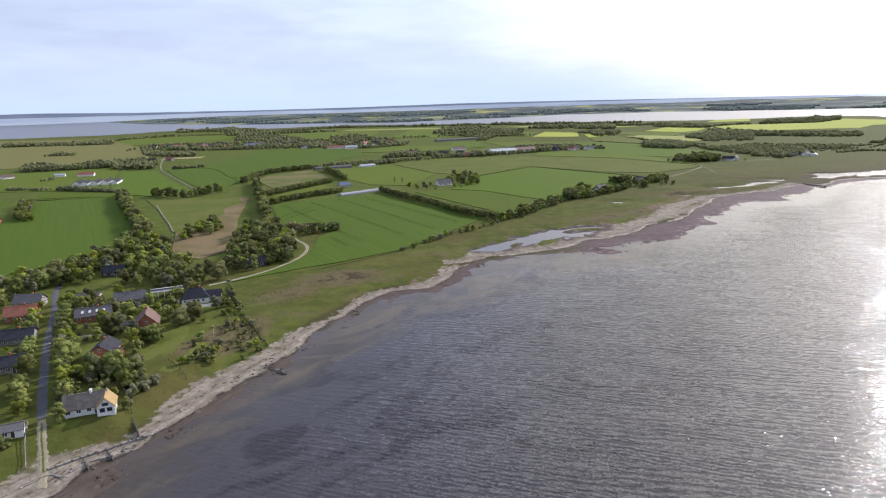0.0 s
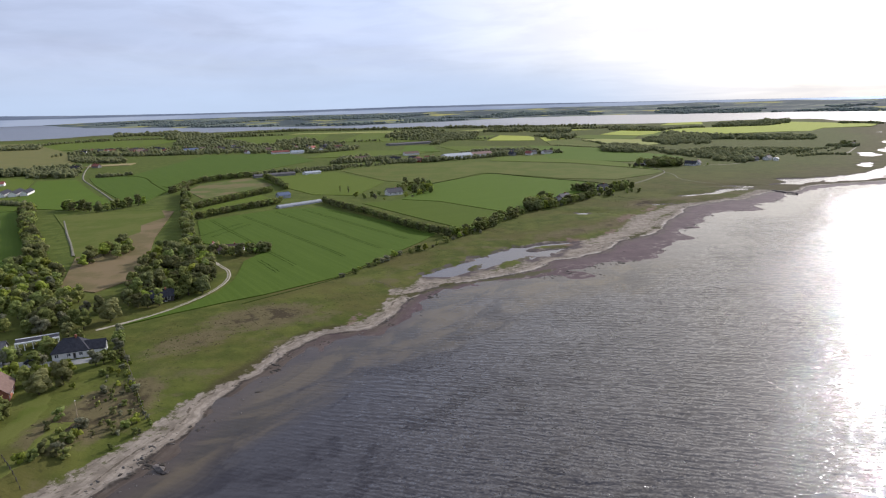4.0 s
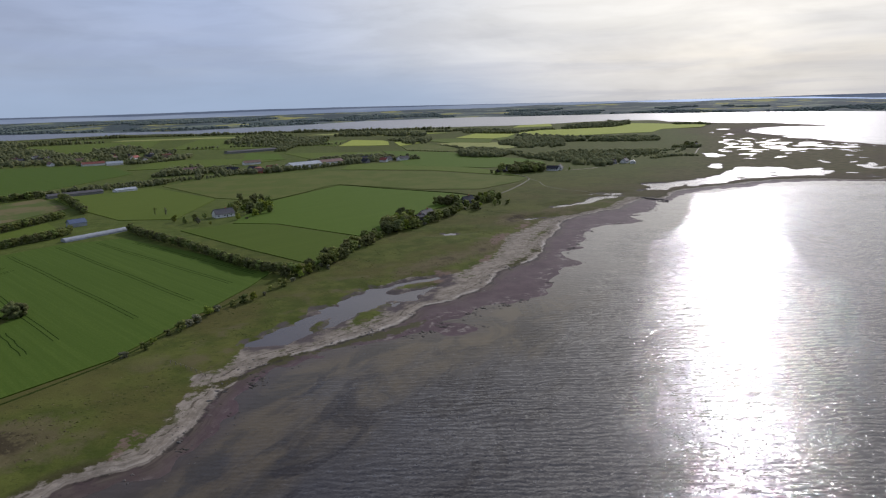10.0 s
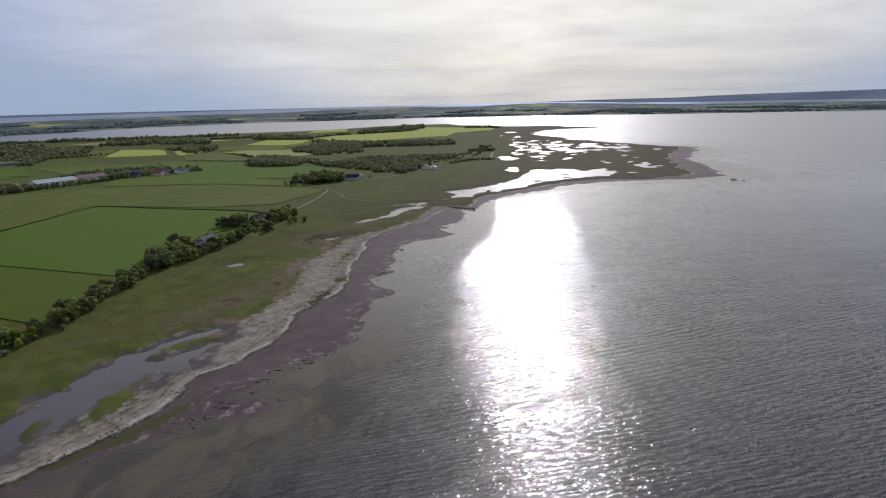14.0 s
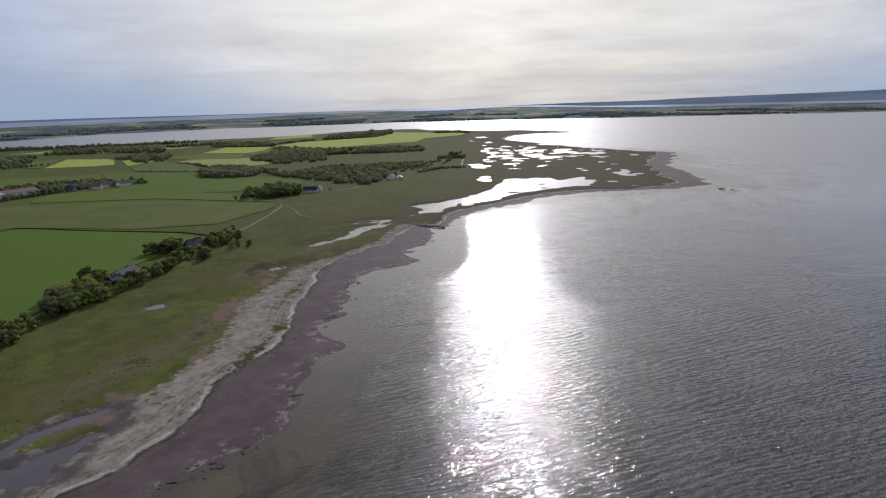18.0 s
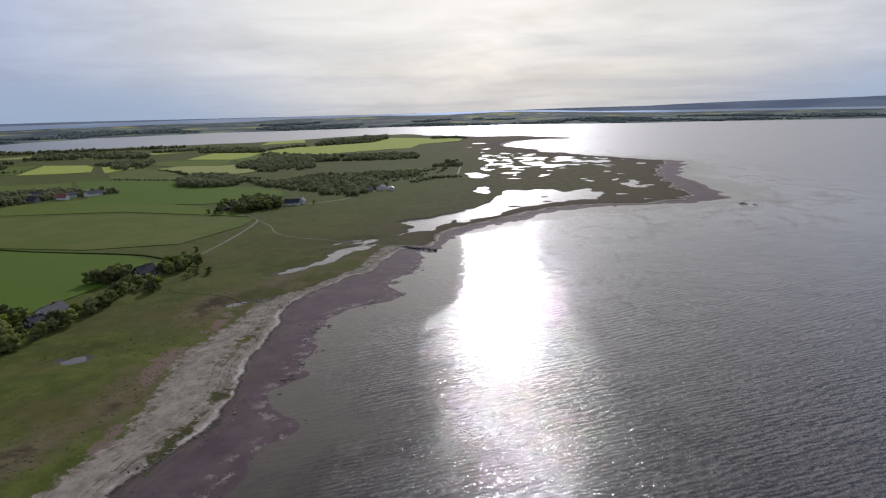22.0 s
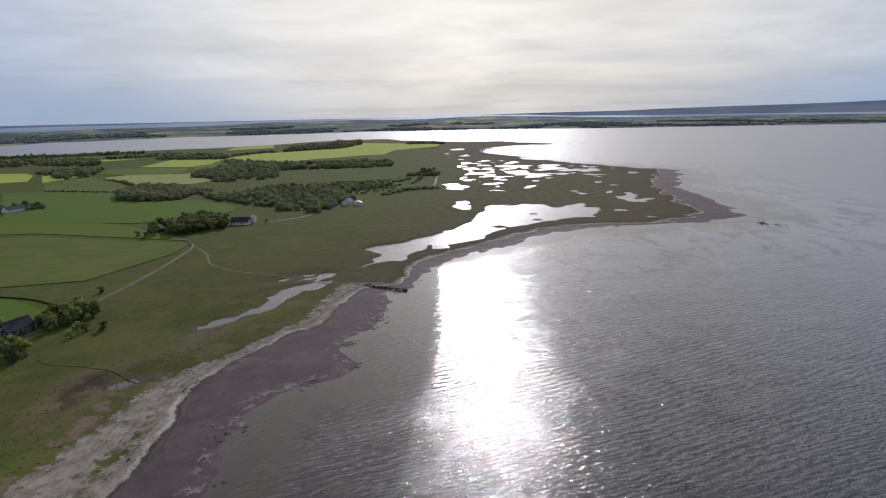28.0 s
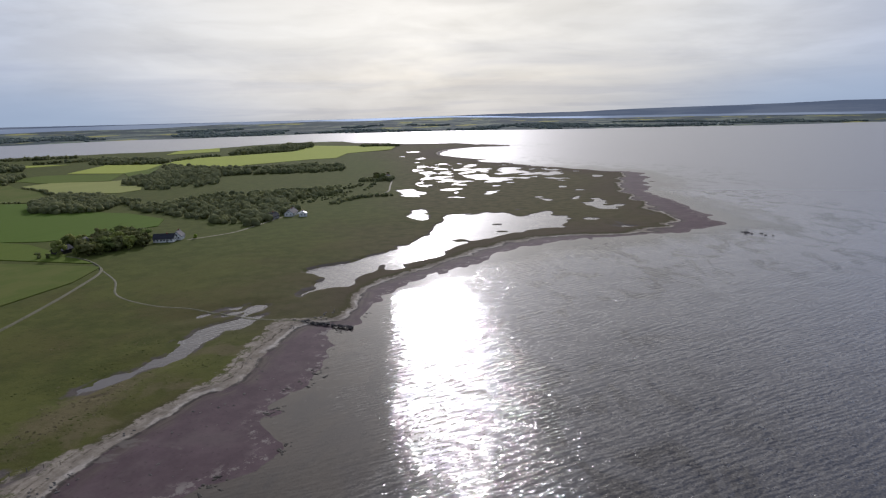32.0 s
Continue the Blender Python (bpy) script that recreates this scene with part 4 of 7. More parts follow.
def within(outline, gap, seed, keep=1.0):
    """Spots scattered over an outline, about gap metres apart."""
    rng = random.Random(seed)
    line = np.array(outline, float)
    lo, hi = line.min(0), line.max(0)
    many = int((hi[0] - lo[0]) * (hi[1] - lo[1]) / gap**2)
    spots = []
    for _ in range(many * 4):
        q = (rng.uniform(lo[0], hi[0]), rng.uniform(lo[1], hi[1]))
        if all(abs(q[0] - a) > gap * 0.55 or abs(q[1] - b) > gap * 0.55 for a, b in spots[-400:]):
            spots.append(q)
        if len(spots) >= many:
            break
    if not spots:
        return []
    p = np.array(spots)
    ok = side_distance(p[:, 0], p[:, 1], line) > 0
    return [q for q, good in zip(spots, ok) if good and rng.random() < keep]


def woodland(name, spots, label, height=8.0, width=7.0, mat=None, seed=1, lobes=4, cards=5):
    """A far wood, all in one mesh."""
    rng = random.Random(seed)
    bm = bmesh.new()
    spots = [q for q in spots if all(math.hypot(q[0] - x, q[1] - y) > r for x, y, r in BUILT)]
    if not spots:
        return None
    open_spots = lattice(np.array([q[0] for q in spots]), np.array([q[1] for q in spots]), 26, seed)
    size_at = lattice(np.array([q[0] for q in spots]), np.array([q[1] for q in spots]), 40, seed + 40)
    co, faces = [], []
    base = bmesh.new()
    bmesh.ops.create_icosphere(base, subdivisions=1, radius=1.0)
    base.verts.ensure_lookup_table()
    ball = [v.co.copy() for v in base.verts]
    tris = [[v.index for v in f.verts] for f in base.faces]
    base.free()
    bm.free()
    for (x, y), z, gap, big in zip(spots, at_many(spots)[0], open_spots, size_at):
        if z < 0.3 or gap < -0.72:
            continue
        k = rng.uniform(0.6, 1.15) * (1 + 0.35 * float(big))
        for n_lobe in range(lobes):
            a, r = rng.uniform(0, 6.28), rng.uniform(0, 0.32) * width * k
            h = height * k * (0.25 + 0.55 * n_lobe / max(1, lobes - 1)) * rng.uniform(0.85, 1.05)
            s = width * k * rng.uniform(0.34, 0.52)
            c = Vector((x + math.cos(a) * r, y + math.sin(a) * r, z + h))
            start = len(co)
            co.extend((c + Vector((v.x * s, v.y * s, v.z * s * (0.75 if n_lobe else 0.9))) * rng.uniform(0.8, 1.15)) for v in ball)
            faces.extend([start + i for i in f] for f in tris)
            for _ in range(cards):
                d = Vector((rng.gauss(0, 1), rng.gauss(0, 1), rng.gauss(0.4, 0.8))).normalized()
                u = d.orthogonal().normalized() * rng.uniform(0.3, 0.7)
                q = c + d * s * rng.uniform(0.9, 1.25)
                t = u.cross(d) * rng.uniform(0.6, 1.2)
                start = len(co)
                co.extend((q + u, q + t, q - u + d * 0.3))
                faces.append([start, start + 1, start + 2])
    me = bpy.data.meshes.new(name)
    me.from_pydata([tuple(c) for c in co], [], faces)
    me.polygons.foreach_set("use_smooth", [True] * len(me.polygons))
    me.materials.append(mat or LEAF_WOOD)
    return tagged(new(name, me), label, "trees", kind="stuff")


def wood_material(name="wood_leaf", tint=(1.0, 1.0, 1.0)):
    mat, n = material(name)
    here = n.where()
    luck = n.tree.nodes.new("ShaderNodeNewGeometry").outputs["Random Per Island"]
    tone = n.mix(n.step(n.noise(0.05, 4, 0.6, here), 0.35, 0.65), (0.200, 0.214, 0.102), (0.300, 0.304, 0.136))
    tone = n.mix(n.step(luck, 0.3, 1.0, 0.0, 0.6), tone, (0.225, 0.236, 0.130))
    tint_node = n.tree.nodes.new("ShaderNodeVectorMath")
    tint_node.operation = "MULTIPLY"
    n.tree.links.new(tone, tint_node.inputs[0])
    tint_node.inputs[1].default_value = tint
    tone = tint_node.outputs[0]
    body = n.surface(Base_Color=tone, Roughness=0.95, Specular_IOR_Level=0.05)
    lit = n.add("ShaderNodeBsdfTranslucent", Color=tone)
    both = n.add("ShaderNodeMixShader", Fac=0.5)
    n.tree.links.new(body.outputs[0], both.inputs[1])
    n.tree.links.new(lit.outputs[0], both.inputs[2])
    for node in list(n.tree.nodes):
        if node.type == "OUTPUT_MATERIAL":
            n.tree.links.new(both.outputs[0], node.inputs[0])
    return mat


LEAF_WOOD = wood_material()
# the blue tint puts the haze of distance into the leaf colour
LEAF_HAZY = wood_material("hazy_far_leaf", (1.0, 1.12, 2.05))

# ---- buildings ----
def gable_walls(bm, long, wide, wall, roof, m=None):
    a, b = long / 2, wide / 2
    co = [(-a, -b, -0.4), (a, -b, -0.4), (a, b, -0.4), (-a, b, -0.4), (-a, -b, wall), (a, -b, wall), (a, b, wall), (-a, b, wall), (-a, 0, wall + roof), (a, 0, wall + roof)]
    v = [bm.verts.new(m @ Vector(c) if m else c) for c in co]
    for f in ((0, 1, 5, 4), (2, 3, 7, 6), (1, 2, 6, 9, 5), (3, 0, 4, 8, 7)):
        bm.faces.new([v[i] for i in f])
    return bm


def slope(bm, long, wide, wall, roof, side, over=0.45, thick=0.18, hip=0.0):
    """One side of a pitched roof, a slab with eaves."""
    a, b, k = long / 2 + over, wide / 2, roof / (wide / 2)
    eave = b + over
    z_e = wall - over * k
    ridge = a - hip
    co = [(-a, side * eave, z_e), (a, side * eave, z_e), (ridge, 0, wall + roof), (-ridge, 0, wall + roof)]
    low = [bm.verts.new(c) for c in co]
    high = [bm.verts.new((x, y, z + thick)) for x, y, z in co]
    bm.faces.new(low)
    bm.faces.new(high)
    for i in range(4):
        j = (i + 1) % 4
        bm.faces.new((low[i], low[j], high[j], high[i]))
    bmesh.ops.recalc_face_normals(bm, faces=bm.faces)
    return bm


def opening(parent, x, y, z, wide, tall, facing, kind="window", mat=None, frame_mat=None):
    """A window or door on a wall; facing: degrees of its outward normal, 0 along +x."""
    m = pose(x, y, z, 0, 0, facing + 90)
    bm = bmesh.new()
    d = 0.07
    for q in ((-wide / 2, 0, wide / 2, 0.09), (-wide / 2, tall - 0.09, wide / 2, tall), (-wide / 2, 0.09, -wide / 2 + 0.09, tall - 0.09), (wide / 2 - 0.09, 0.09, wide / 2, tall - 0.09)):
        box(bm, q[0], -d, q[1], q[2], 0.03, q[3], m)
    if kind == "window" and wide > 1.0:
        box(bm, -0.04, -d, 0.09, 0.04, 0.03, tall - 0.09, m)
    top = part(kind, bm, frame_mat or TRIM, parent)
    bm = bmesh.new()
    box(bm, -wide / 2 + 0.09, -0.03, 0.09, wide / 2 - 0.09, 0.02, tall - 0.09, m)
    ob = part("pane" if kind == "window" else "door_leaf", bm, mat or GLASS, top)
    return top


def house(name, x, y, turn, long, wide, wall, roof, wall_mat, roof_mat, label, windows=3, chimney=True, gable=True, hip=0.0, skylights=0, clear=1.0, category="house", z=None, doors=1, stack=None):
    """A pitched-roof building with its long axis along its own x."""
    top = new(name)
    z = at_many([(x, y)])[0][0] if z is None else z
    top.matrix_world = pose(x, y, z, 0, 0, turn)
    bm = bmesh.new()
    if hip:
        box(bm, -long / 2, -wide / 2, -0.4, long / 2, wide / 2, wall)
    else:
        gable_walls(bm, long, wide, wall, roof)
    part("wall", bm, wall_mat, top)
    for side in (-1, 1):
        part("roof_slope", slope(bmesh.new(), long, wide, wall, roof, side, hip=hip), roof_mat, top)
    if hip:
        for s in (-1, 1):
            bm = bmesh.new()
            a, e, zz = long / 2 + 0.45, wide / 2 + 0.45, wall - 0.45 * roof / (wide / 2)
            v = [bm.verts.new(c) for c in ((s * a, -e, zz + 0.1), (s * a, e, zz + 0.1), (s * (a - hip), 0, wall + roof + 0.14))]
            bm.faces.new(v)
            part("roof_hip", bm, roof_mat, top)
    bm = bmesh.new()
    box(bm, -long / 2 - 0.4 + hip, -0.16, wall + roof + 0.1, long / 2 + 0.4 - hip, 0.16, wall + roof + 0.28)
    part("ridge", bm, roof_mat, top)
    if chimney:
        bm = bmesh.new()
        box(bm, long * 0.12, -0.35, wall + roof * 0.6, long * 0.12 + 0.6, 0.35, wall + roof + 0.9)
        box(bm, long * 0.12 - 0.06, -0.41, wall + roof + 0.9, long * 0.12 + 0.66, 0.41, wall + roof + 1.0)
        part("chimney", bm, stack or BRICK, top)
    for side in (-1, 1):
        for k in range(windows):
            px = (k + 0.5) / windows * long - long / 2
            if doors and k == windows // 2 and side == -1:
                opening(top, px + 1.3, side * wide / 2, 0.05, 1.0, 2.05, 90 * side, "door", DARKWOOD)
            opening(top, px - 0.4, side * wide / 2, 0.9, 1.2, 1.2, 90 * side)
    if gable and windows:
        for s in (-1, 1):
            for px in (-wide * 0.22, wide * 0.22):
                opening(top, s * long / 2, px, 0.9, 1.2, 1.2, 0 if s > 0 else 180)
            if roof > 2.2 and not hip:
                opening(top, s * long / 2, 0, wall + 0.3, 1.1, 1.0, 0 if s > 0 else 180)
    for k in range(skylights):
        px = (k + 0.5) / skylights * long * 0.8 - long * 0.4
        bm = bmesh.new()
        kk = roof / (wide / 2)
        yy = wide * 0.27
        zz = wall + roof - yy * kk + 0.18
        box(bm, -0.45, -0.6, 0, 0.45, 0.6, 0.1, pose(px, -yy, zz, math.degrees(math.atan(kk))))
        part("skylight", bm, TRIM, top, "pale roof window")
    BUILT.append((x, y, max(long, wide) * 0.5 + clear))
    return tagged(top, label, category)


def wing(parent, x, y, turn, long, wide, wall, roof, wall_mat, roof_mat, front=True):
    """A lower part of a building, under the same thing."""
    m = pose(x, y, 0, 0, 0, turn)
    bm = bmesh.new()
    gable_walls(bm, long, wide, wall, roof)
    ob = part("wing", bm, wall_mat, parent)
    ob.matrix_basis = m
    for side in (-1, 1):
        s = part("wing_roof", slope(bmesh.new(), long, wide, wall, roof, side, 0.35), roof_mat, ob)
    if front:
        for px in (-wide * 0.2, wide * 0.2):
            opening_child(ob, -long / 2, px, 0.9, 1.3, 1.2)
        opening_child(ob, -long / 2, 0, wall + 0.25, 1.6, 0.9)
    return ob


def opening_child(parent, x, y, z, wide, tall):
    bm = bmesh.new()
    box(bm, x - 0.06, y - wide / 2, z, x + 0.02, y + wide / 2, z + tall)
    return part("window", bm, GLASS, parent, "dark window")


# the white cottage above the beach
cottage = house("cottage", -95.2, 166.6, 20, 10.2, 5.6, 2.4, 2.8, WHITE, ROOF_MOSS, "white cottage with a mossy grey roof above the beach", 4, stack=WHITE)
wing(cottage, 5.2, -1.9, 90, 6.2, 4.4, 2.4, 2.6, WHITE, ROOF_STRAW)
red = house("house", -110.0, 208.5, 98, 9.5, 7.4, 2.8, 2.6, ORANGE, ROOF_DARK, "red-orange house with a dark slate roof", 3)
wing(red, -2.2, -4.6, 90, 3.4, 3.4, 2.1, 1.2, ORANGE, ROOF_BROWN, False)
house("house", -109, 240.5, 110, 11, 8.4, 2.8, 4.0, BRICK, ROOF_BROWN, "brick house with a steep brown tiled roof", 3)
house("garage", -117, 239, 18, 7, 5, 2.3, 0.7, GREYWOOD, ROOF_GREY, "low grey garage beside a brick house", 0, False, category="garage")
house("house", -136, 254, 22, 13, 7, 2.5, 2.4, BRICK, ROOF_GREY, "brick house with a grey roof and pale roof windows", 4, skylights=4)
house("house", -167, 257, 20, 11, 7.5, 2.7, 3.0, BRICK, ROOF_RED, "brick house with a bright red tiled roof", 4)
house("house", -174, 275, 6, 11, 7.5, 2.6, 2.6, GREYWOOD, ROOF_GREY, "grey timber house with a grey roof", 3)
house("house", -152, 228, 16, 13, 7.5, 2.5, 2.3, GREYWOOD, ROOF_DARK, "grey house with a dark slate roof", 4)
house("house", -136.5, 198, 24, 10.5, 7.5, 2.5, 2.3, GREYWOOD, ROOF_DARK, "grey timber house with a low dark roof among trees", 4)
blue = house("house", -101.5, 273.5, 14, 11, 9, 2.7, 3.2, WHITE, ROOF_DARK, "white house with a hipped blue-black roof", 3, hip=3.5)
wing(blue, 7.5, -0.5, 0, 6, 6, 2.3, 2.2, WHITE, ROOF_DARK)
house("house", -130, 274, 20, 12, 7, 2.6, 2.6, GREYWOOD, ROOF_GREY, "grey timber house with white gable boards", 3)
house("house", -160, 324, 8, 10, 6, 2.5, 2.6, DARKWOOD, ROOF_DARK, "dark timber house at the edge of the wood", 3)
house("house", -90, 334, 16, 9, 6, 2.5, 2.3, DARKWOOD, ROOF_DARK, "dark timber house hidden among trees", 3)
house("house", -151, 280, 10, 9, 6.5, 2.4, 1.1, YELLOW, ROOF_GREY, "low brick house with a grey roof", 3)
house("shed", -109, 154, 25, 7, 4.5, 2.2, 0.9, WHITE, ROOF_GREY, "white shed with a pale grey roof", 1, False, category="shed")
house("farmhouse", -80, 426, 6, 14, 6, 2.3, 2.2, WHITE, ROOF_BROWN, "long white farmhouse with a brown roof by the field", 6)
house("farmhouse", -92, 433, 96, 8, 5, 2.2, 2.0, WHITE, ROOF_BROWN, "white farm wing beside the field", 3)
house("house", 20, 637, 20, 14, 9, 2.7, 3.2, WHITE, ROOF_GREY, "white house with a grey roof inside a ring of trees", 3)
house("house", 157, 563, 40, 12, 7, 2.8, 2.8, WHITE, ROOF_GREY, "white house with a pale roof in the coastal trees", 4, clear=3.5)
house("house", 150, 556, 30, 6, 5, 2.4, 1.4, DARKWOOD, ROOF_DARK, "small dark house beside a white one", 1)
house("house", 206, 609, 28, 11, 6, 2.7, 3.0, DARKWOOD, ROOF_DARK, "dark house with white gables among coastal trees", 4, clear=2.5)
farm = house("farmhouse", 336, 804, -38, 14, 7, 2.8, 3.0, WHITE, ROOF_DARK, "white farmhouse with a dark roof near the marsh", 5)
wing(farm, -5, 4.5, 90, 8, 6, 3.0, 2.8, WHITE, ROOF_DARK)
house("barn", 319, 799, 30, 11, 6, 2.4, 2.2, DARKWOOD, ROOF_DARK, "dark barn beside a white farmhouse", 0, False, category="barn")
house("farmhouse", 376, 784, -40, 13, 6.5, 2.6, 2.6, WHITE, ROOF_DARK, "long white house with a dark roof beside the meadow", 6)
house("house", 386, 786, 50, 8, 6, 2.6, 3.0, WHITE, ROOF_GREY, "white gabled house beside the meadow", 2)
house("house", 490, 812, 40, 13, 7, 2.7, 2.7, WHITE, ROOF_GREY, "white house at the edge of the wood", 4)
house("house", 470, 808, 20, 10, 6, 2.6, 2.4, GREYWOOD, ROOF_DARK, "grey house at the edge of the wood", 3)
house("house", 494, 801, 60, 8, 6, 2.4, 1.4, WHITE, ROOF_WHITE, "small pale house by the wood", 2)
house("house", 724, 968, 30, 12, 7, 2.6, 2.6, DARKWOOD, ROOF_DARK, "lone dark house on the marsh edge", 3)
house("shed", -80, 645, 30, 11, 8, 2.8, 2.2, ROOF_WHITE, ROOF_BLUE, "pale shed with a blue steel roof behind a hedge", 0, False, category="shed")


def tunnel(x, y, turn, long, wide, high):
    """A long rounded film house with end frames and hoops."""
    top = new("greenhouse")
    top.matrix_world = pose(x, y, LAND, 0, 0, turn)
    bm = bmesh.new()
    rings = []
    for k in range(13):
        u = -long / 2 + long * k / 12
        rings.append([bm.verts.new((u, -math.cos(a) * wide / 2, math.sin(a) ** 0.8 * high - 0.1)) for a in [math.pi * j / 10 for j in range(11)]])
    for a, b in zip(rings, rings[1:]):
        for j in range(10):
            bm.faces.new((a[j], b[j], b[j + 1], a[j + 1]))
    bm.faces.new(rings[0])
    bm.faces.new(rings[-1][::-1])
    part("film", bm, TUNNEL, top, smooth=False)
    for k in range(13):
        bm = bmesh.new()
        u = -long / 2 + long * k / 12
        pts = [(u, -math.cos(a) * (wide / 2 + 0.06), math.sin(a) ** 0.8 * (high + 0.06)) for a in [math.pi * j / 10 for j in range(11)]]
        for p, q in zip(pts, pts[1:]):
            v = [bm.verts.new(c) for c in ((p[0] - 0.05, p[1], p[2]), (p[0] + 0.05, p[1], p[2]), (q[0] + 0.05, q[1], q[2]), (q[0] - 0.05, q[1], q[2]))]
            bm.faces.new(v)
        part("hoop", bm, GREYWOOD, top)
    BUILT.append((x - 10, y - 8, 9))
    BUILT.append((x + 10, y + 8, 9))
    return tagged(top, "long pale film greenhouse at the field edge", "greenhouse")


tunnel(-60, 597, 38, 42, 6, 2.5)
# glasshouses, halls and farms further inland
for x, y, turn, long, wide, wall, roof, rm, words in (
    (-116, 834, 25, 48, 12, 2.3, 1.4, ROOF_GREY, "long grey glasshouse behind a hedge"), (-73, 843, 30, 20, 10, 2.2, 1.3, ROOF_WHITE, "pale hall roof beside a glasshouse"),
    (122, 992, 24, 44, 20, 4, 3, ROOF_WHITE, "large farm hall with a pale roof"), (160, 1010, 24, 34, 16, 4, 3, ROOF_BROWN, "brown barn beside a pale hall"),
    (70, 1330, 22, 90, 20, 3, 1.5, ROOF_GREY, "wide grey glasshouse beyond the fields"), (-428, 832, 12, 19, 8, 3, 2.4, ROOF_RED, "farm barn with a red roof"),
    (-388, 736, 104, 26, 7.4, 3.2, 2.2, ROOF_DARK, "white-gabled stable with a dark roof"), (-378.5, 733, 104, 26, 7.4, 3.2, 2.2, ROOF_DARK, "white-gabled stable with a dark roof"),
    (-369, 738, 104, 30, 7.4, 3.2, 2.2, ROOF_DARK, "long white-gabled stable with a dark roof"), (-359, 742, 104, 34, 7.4, 3.2, 2.2, ROOF_DARK, "long white-gabled stable with a dark roof"),
    (-350, 745, 104, 30, 6.4, 3.0, 2.0, ROOF_DARK, "narrow white-gabled stable with a dark roof"), (-464, 838, 20, 12, 6, 2.6, 1.4, ROOF_WHITE, "white farm shed in a pasture"),
    (-526, 830, 60, 14, 8, 2.8, 2.6, ROOF_BROWN, "farmhouse with a brown roof beside a pasture"),
    (220, 1048, 10, 24, 9, 3, 2.6, ROOF_DARK, "dark-roofed barn in the trees"), (262, 1010, 30, 18, 8, 3, 2.6, ROOF_DARK, "farmhouse at the end of a hedge"),
    (-20, 1010, 20, 26, 9, 3, 2.6, ROOF_BROWN, "farm with a brown roof in the trees"), (60, 1075, 20, 24, 9, 3, 2.6, ROOF_BROWN, "farm with a brown tiled roof in the trees"),
    (-160, 1200, 20, 30, 10, 3, 2.6, ROOF_RED, "long farm with a red tiled roof"), (-130, 1190, 20, 22, 9, 3, 2.6, ROOF_WHITE, "farm building with a pale roof"),
    (-345, 1330, 20, 26, 14, 4, 2.6, ROOF_BLUE, "blue-roofed hall at the village edge"),
):
    house("barn", x, y, turn, long, wide, wall, roof, WHITE if rm is not ROOF_GREY else GREYWOOD, rm, words, 0, False, category="barn", z=LAND)
rng = random.Random(5)
for x0, y0, x1, y1, many in ((-560, 1330, -400, 1430, 16), (-400, 1270, -250, 1430, 14), (-250, 1230, -60, 1400, 14), (20, 950, 100, 1000, 6), (200, 1000, 260, 1040, 4), (-338, 484, -318, 500, 2), (-440, 1000, -400, 1050, 3)):
    for _ in range(many):
        house("village_house", rng.uniform(x0, x1), rng.uniform(y0, y1), rng.uniform(0, 180), rng.uniform(9, 15), rng.uniform(6, 8), 2.7, 3.0, rng.choice((WHITE, GREYWOOD, YELLOW, BRICK)),
              rng.choice((ROOF_GREY, ROOF_BROWN, ROOF_DARK, ROOF_BROWN, ROOF_DARK, ROOF_RED)), "village house among trees beyond the fields", 0, True, z=LAND)

# ---- small things along the shore ----
def lump(seed, rough=0.3, flat=0.7):
    rng = random.Random(seed)
    bm = bmesh.new()
    bmesh.ops.create_icosphere(bm, subdivisions=1, radius=1.0)
    for v in bm.verts:
        v.co *= 1 + rng.uniform(-rough, rough)
        v.co.z *= flat
    me = bpy.data.meshes.new("stone")
    bm.to_mesh(me)
    bm.free()
    me.materials.append(STONE)
    return me


STONES = [lump(k) for k in range(6)]


def stone_groyne():
    """A low line of piled boulders running out from the beach."""
    rng = random.Random(3)
    top = new("stone_groyne")
    x0, y0, x1, y1 = 343, 577, 354, 551
    top.matrix_world = pose(x0, y0, 0.3)
    for k in range(130):
        t = rng.random()
        off = rng.gauss(0, 0.6)
        x, y = (x1 - x0) * t + off * 0.9, (y1 - y0) * t + off * 0.42
        ob = new("stone", rng.choice(STONES))
        ob.parent = top
        s = rng.uniform(0.28, 0.55)
        ob.matrix_basis = Matrix.LocRotScale((x, y, 0.15 + max(0, 0.5 - abs(off) * 0.45) * rng.random()), Euler((rng.uniform(0, 6), rng.uniform(0, 6), rng.uniform(0, 6))), (s, s, s))
    tagged(top, "low dark boulder groyne reaching into the water", "groyne")


stone_groyne()


def boulder(x, y, z, size, label, rng):
    ob = new("boulder", rng.choice(STONES))
    ob.matrix_world = Matrix.LocRotScale((x, y, z), Euler((0, 0, rng.uniform(0, 6.28))), (size, size * rng.uniform(0.7, 1.1), size * rng.uniform(0.6, 0.9)))
    tagged(ob, label, "boulder", "boulders off the shore")


rng = random.Random(11)
for x, y, s in ((-48.5, 196, 1.5), (-47, 194.5, 1.1), (-50, 197.5, 0.9), (638, 508, 1.8), (637, 505, 1.4), (639, 511, 1.0), (640, 500, 1.2), (637, 496, 1.1), (638, 492, 0.8), (648, 512, 0.7), (634, 507, 0.8)):
    boulder(x, y, 0.05, s, "dark boulder standing in shallow water", rng)


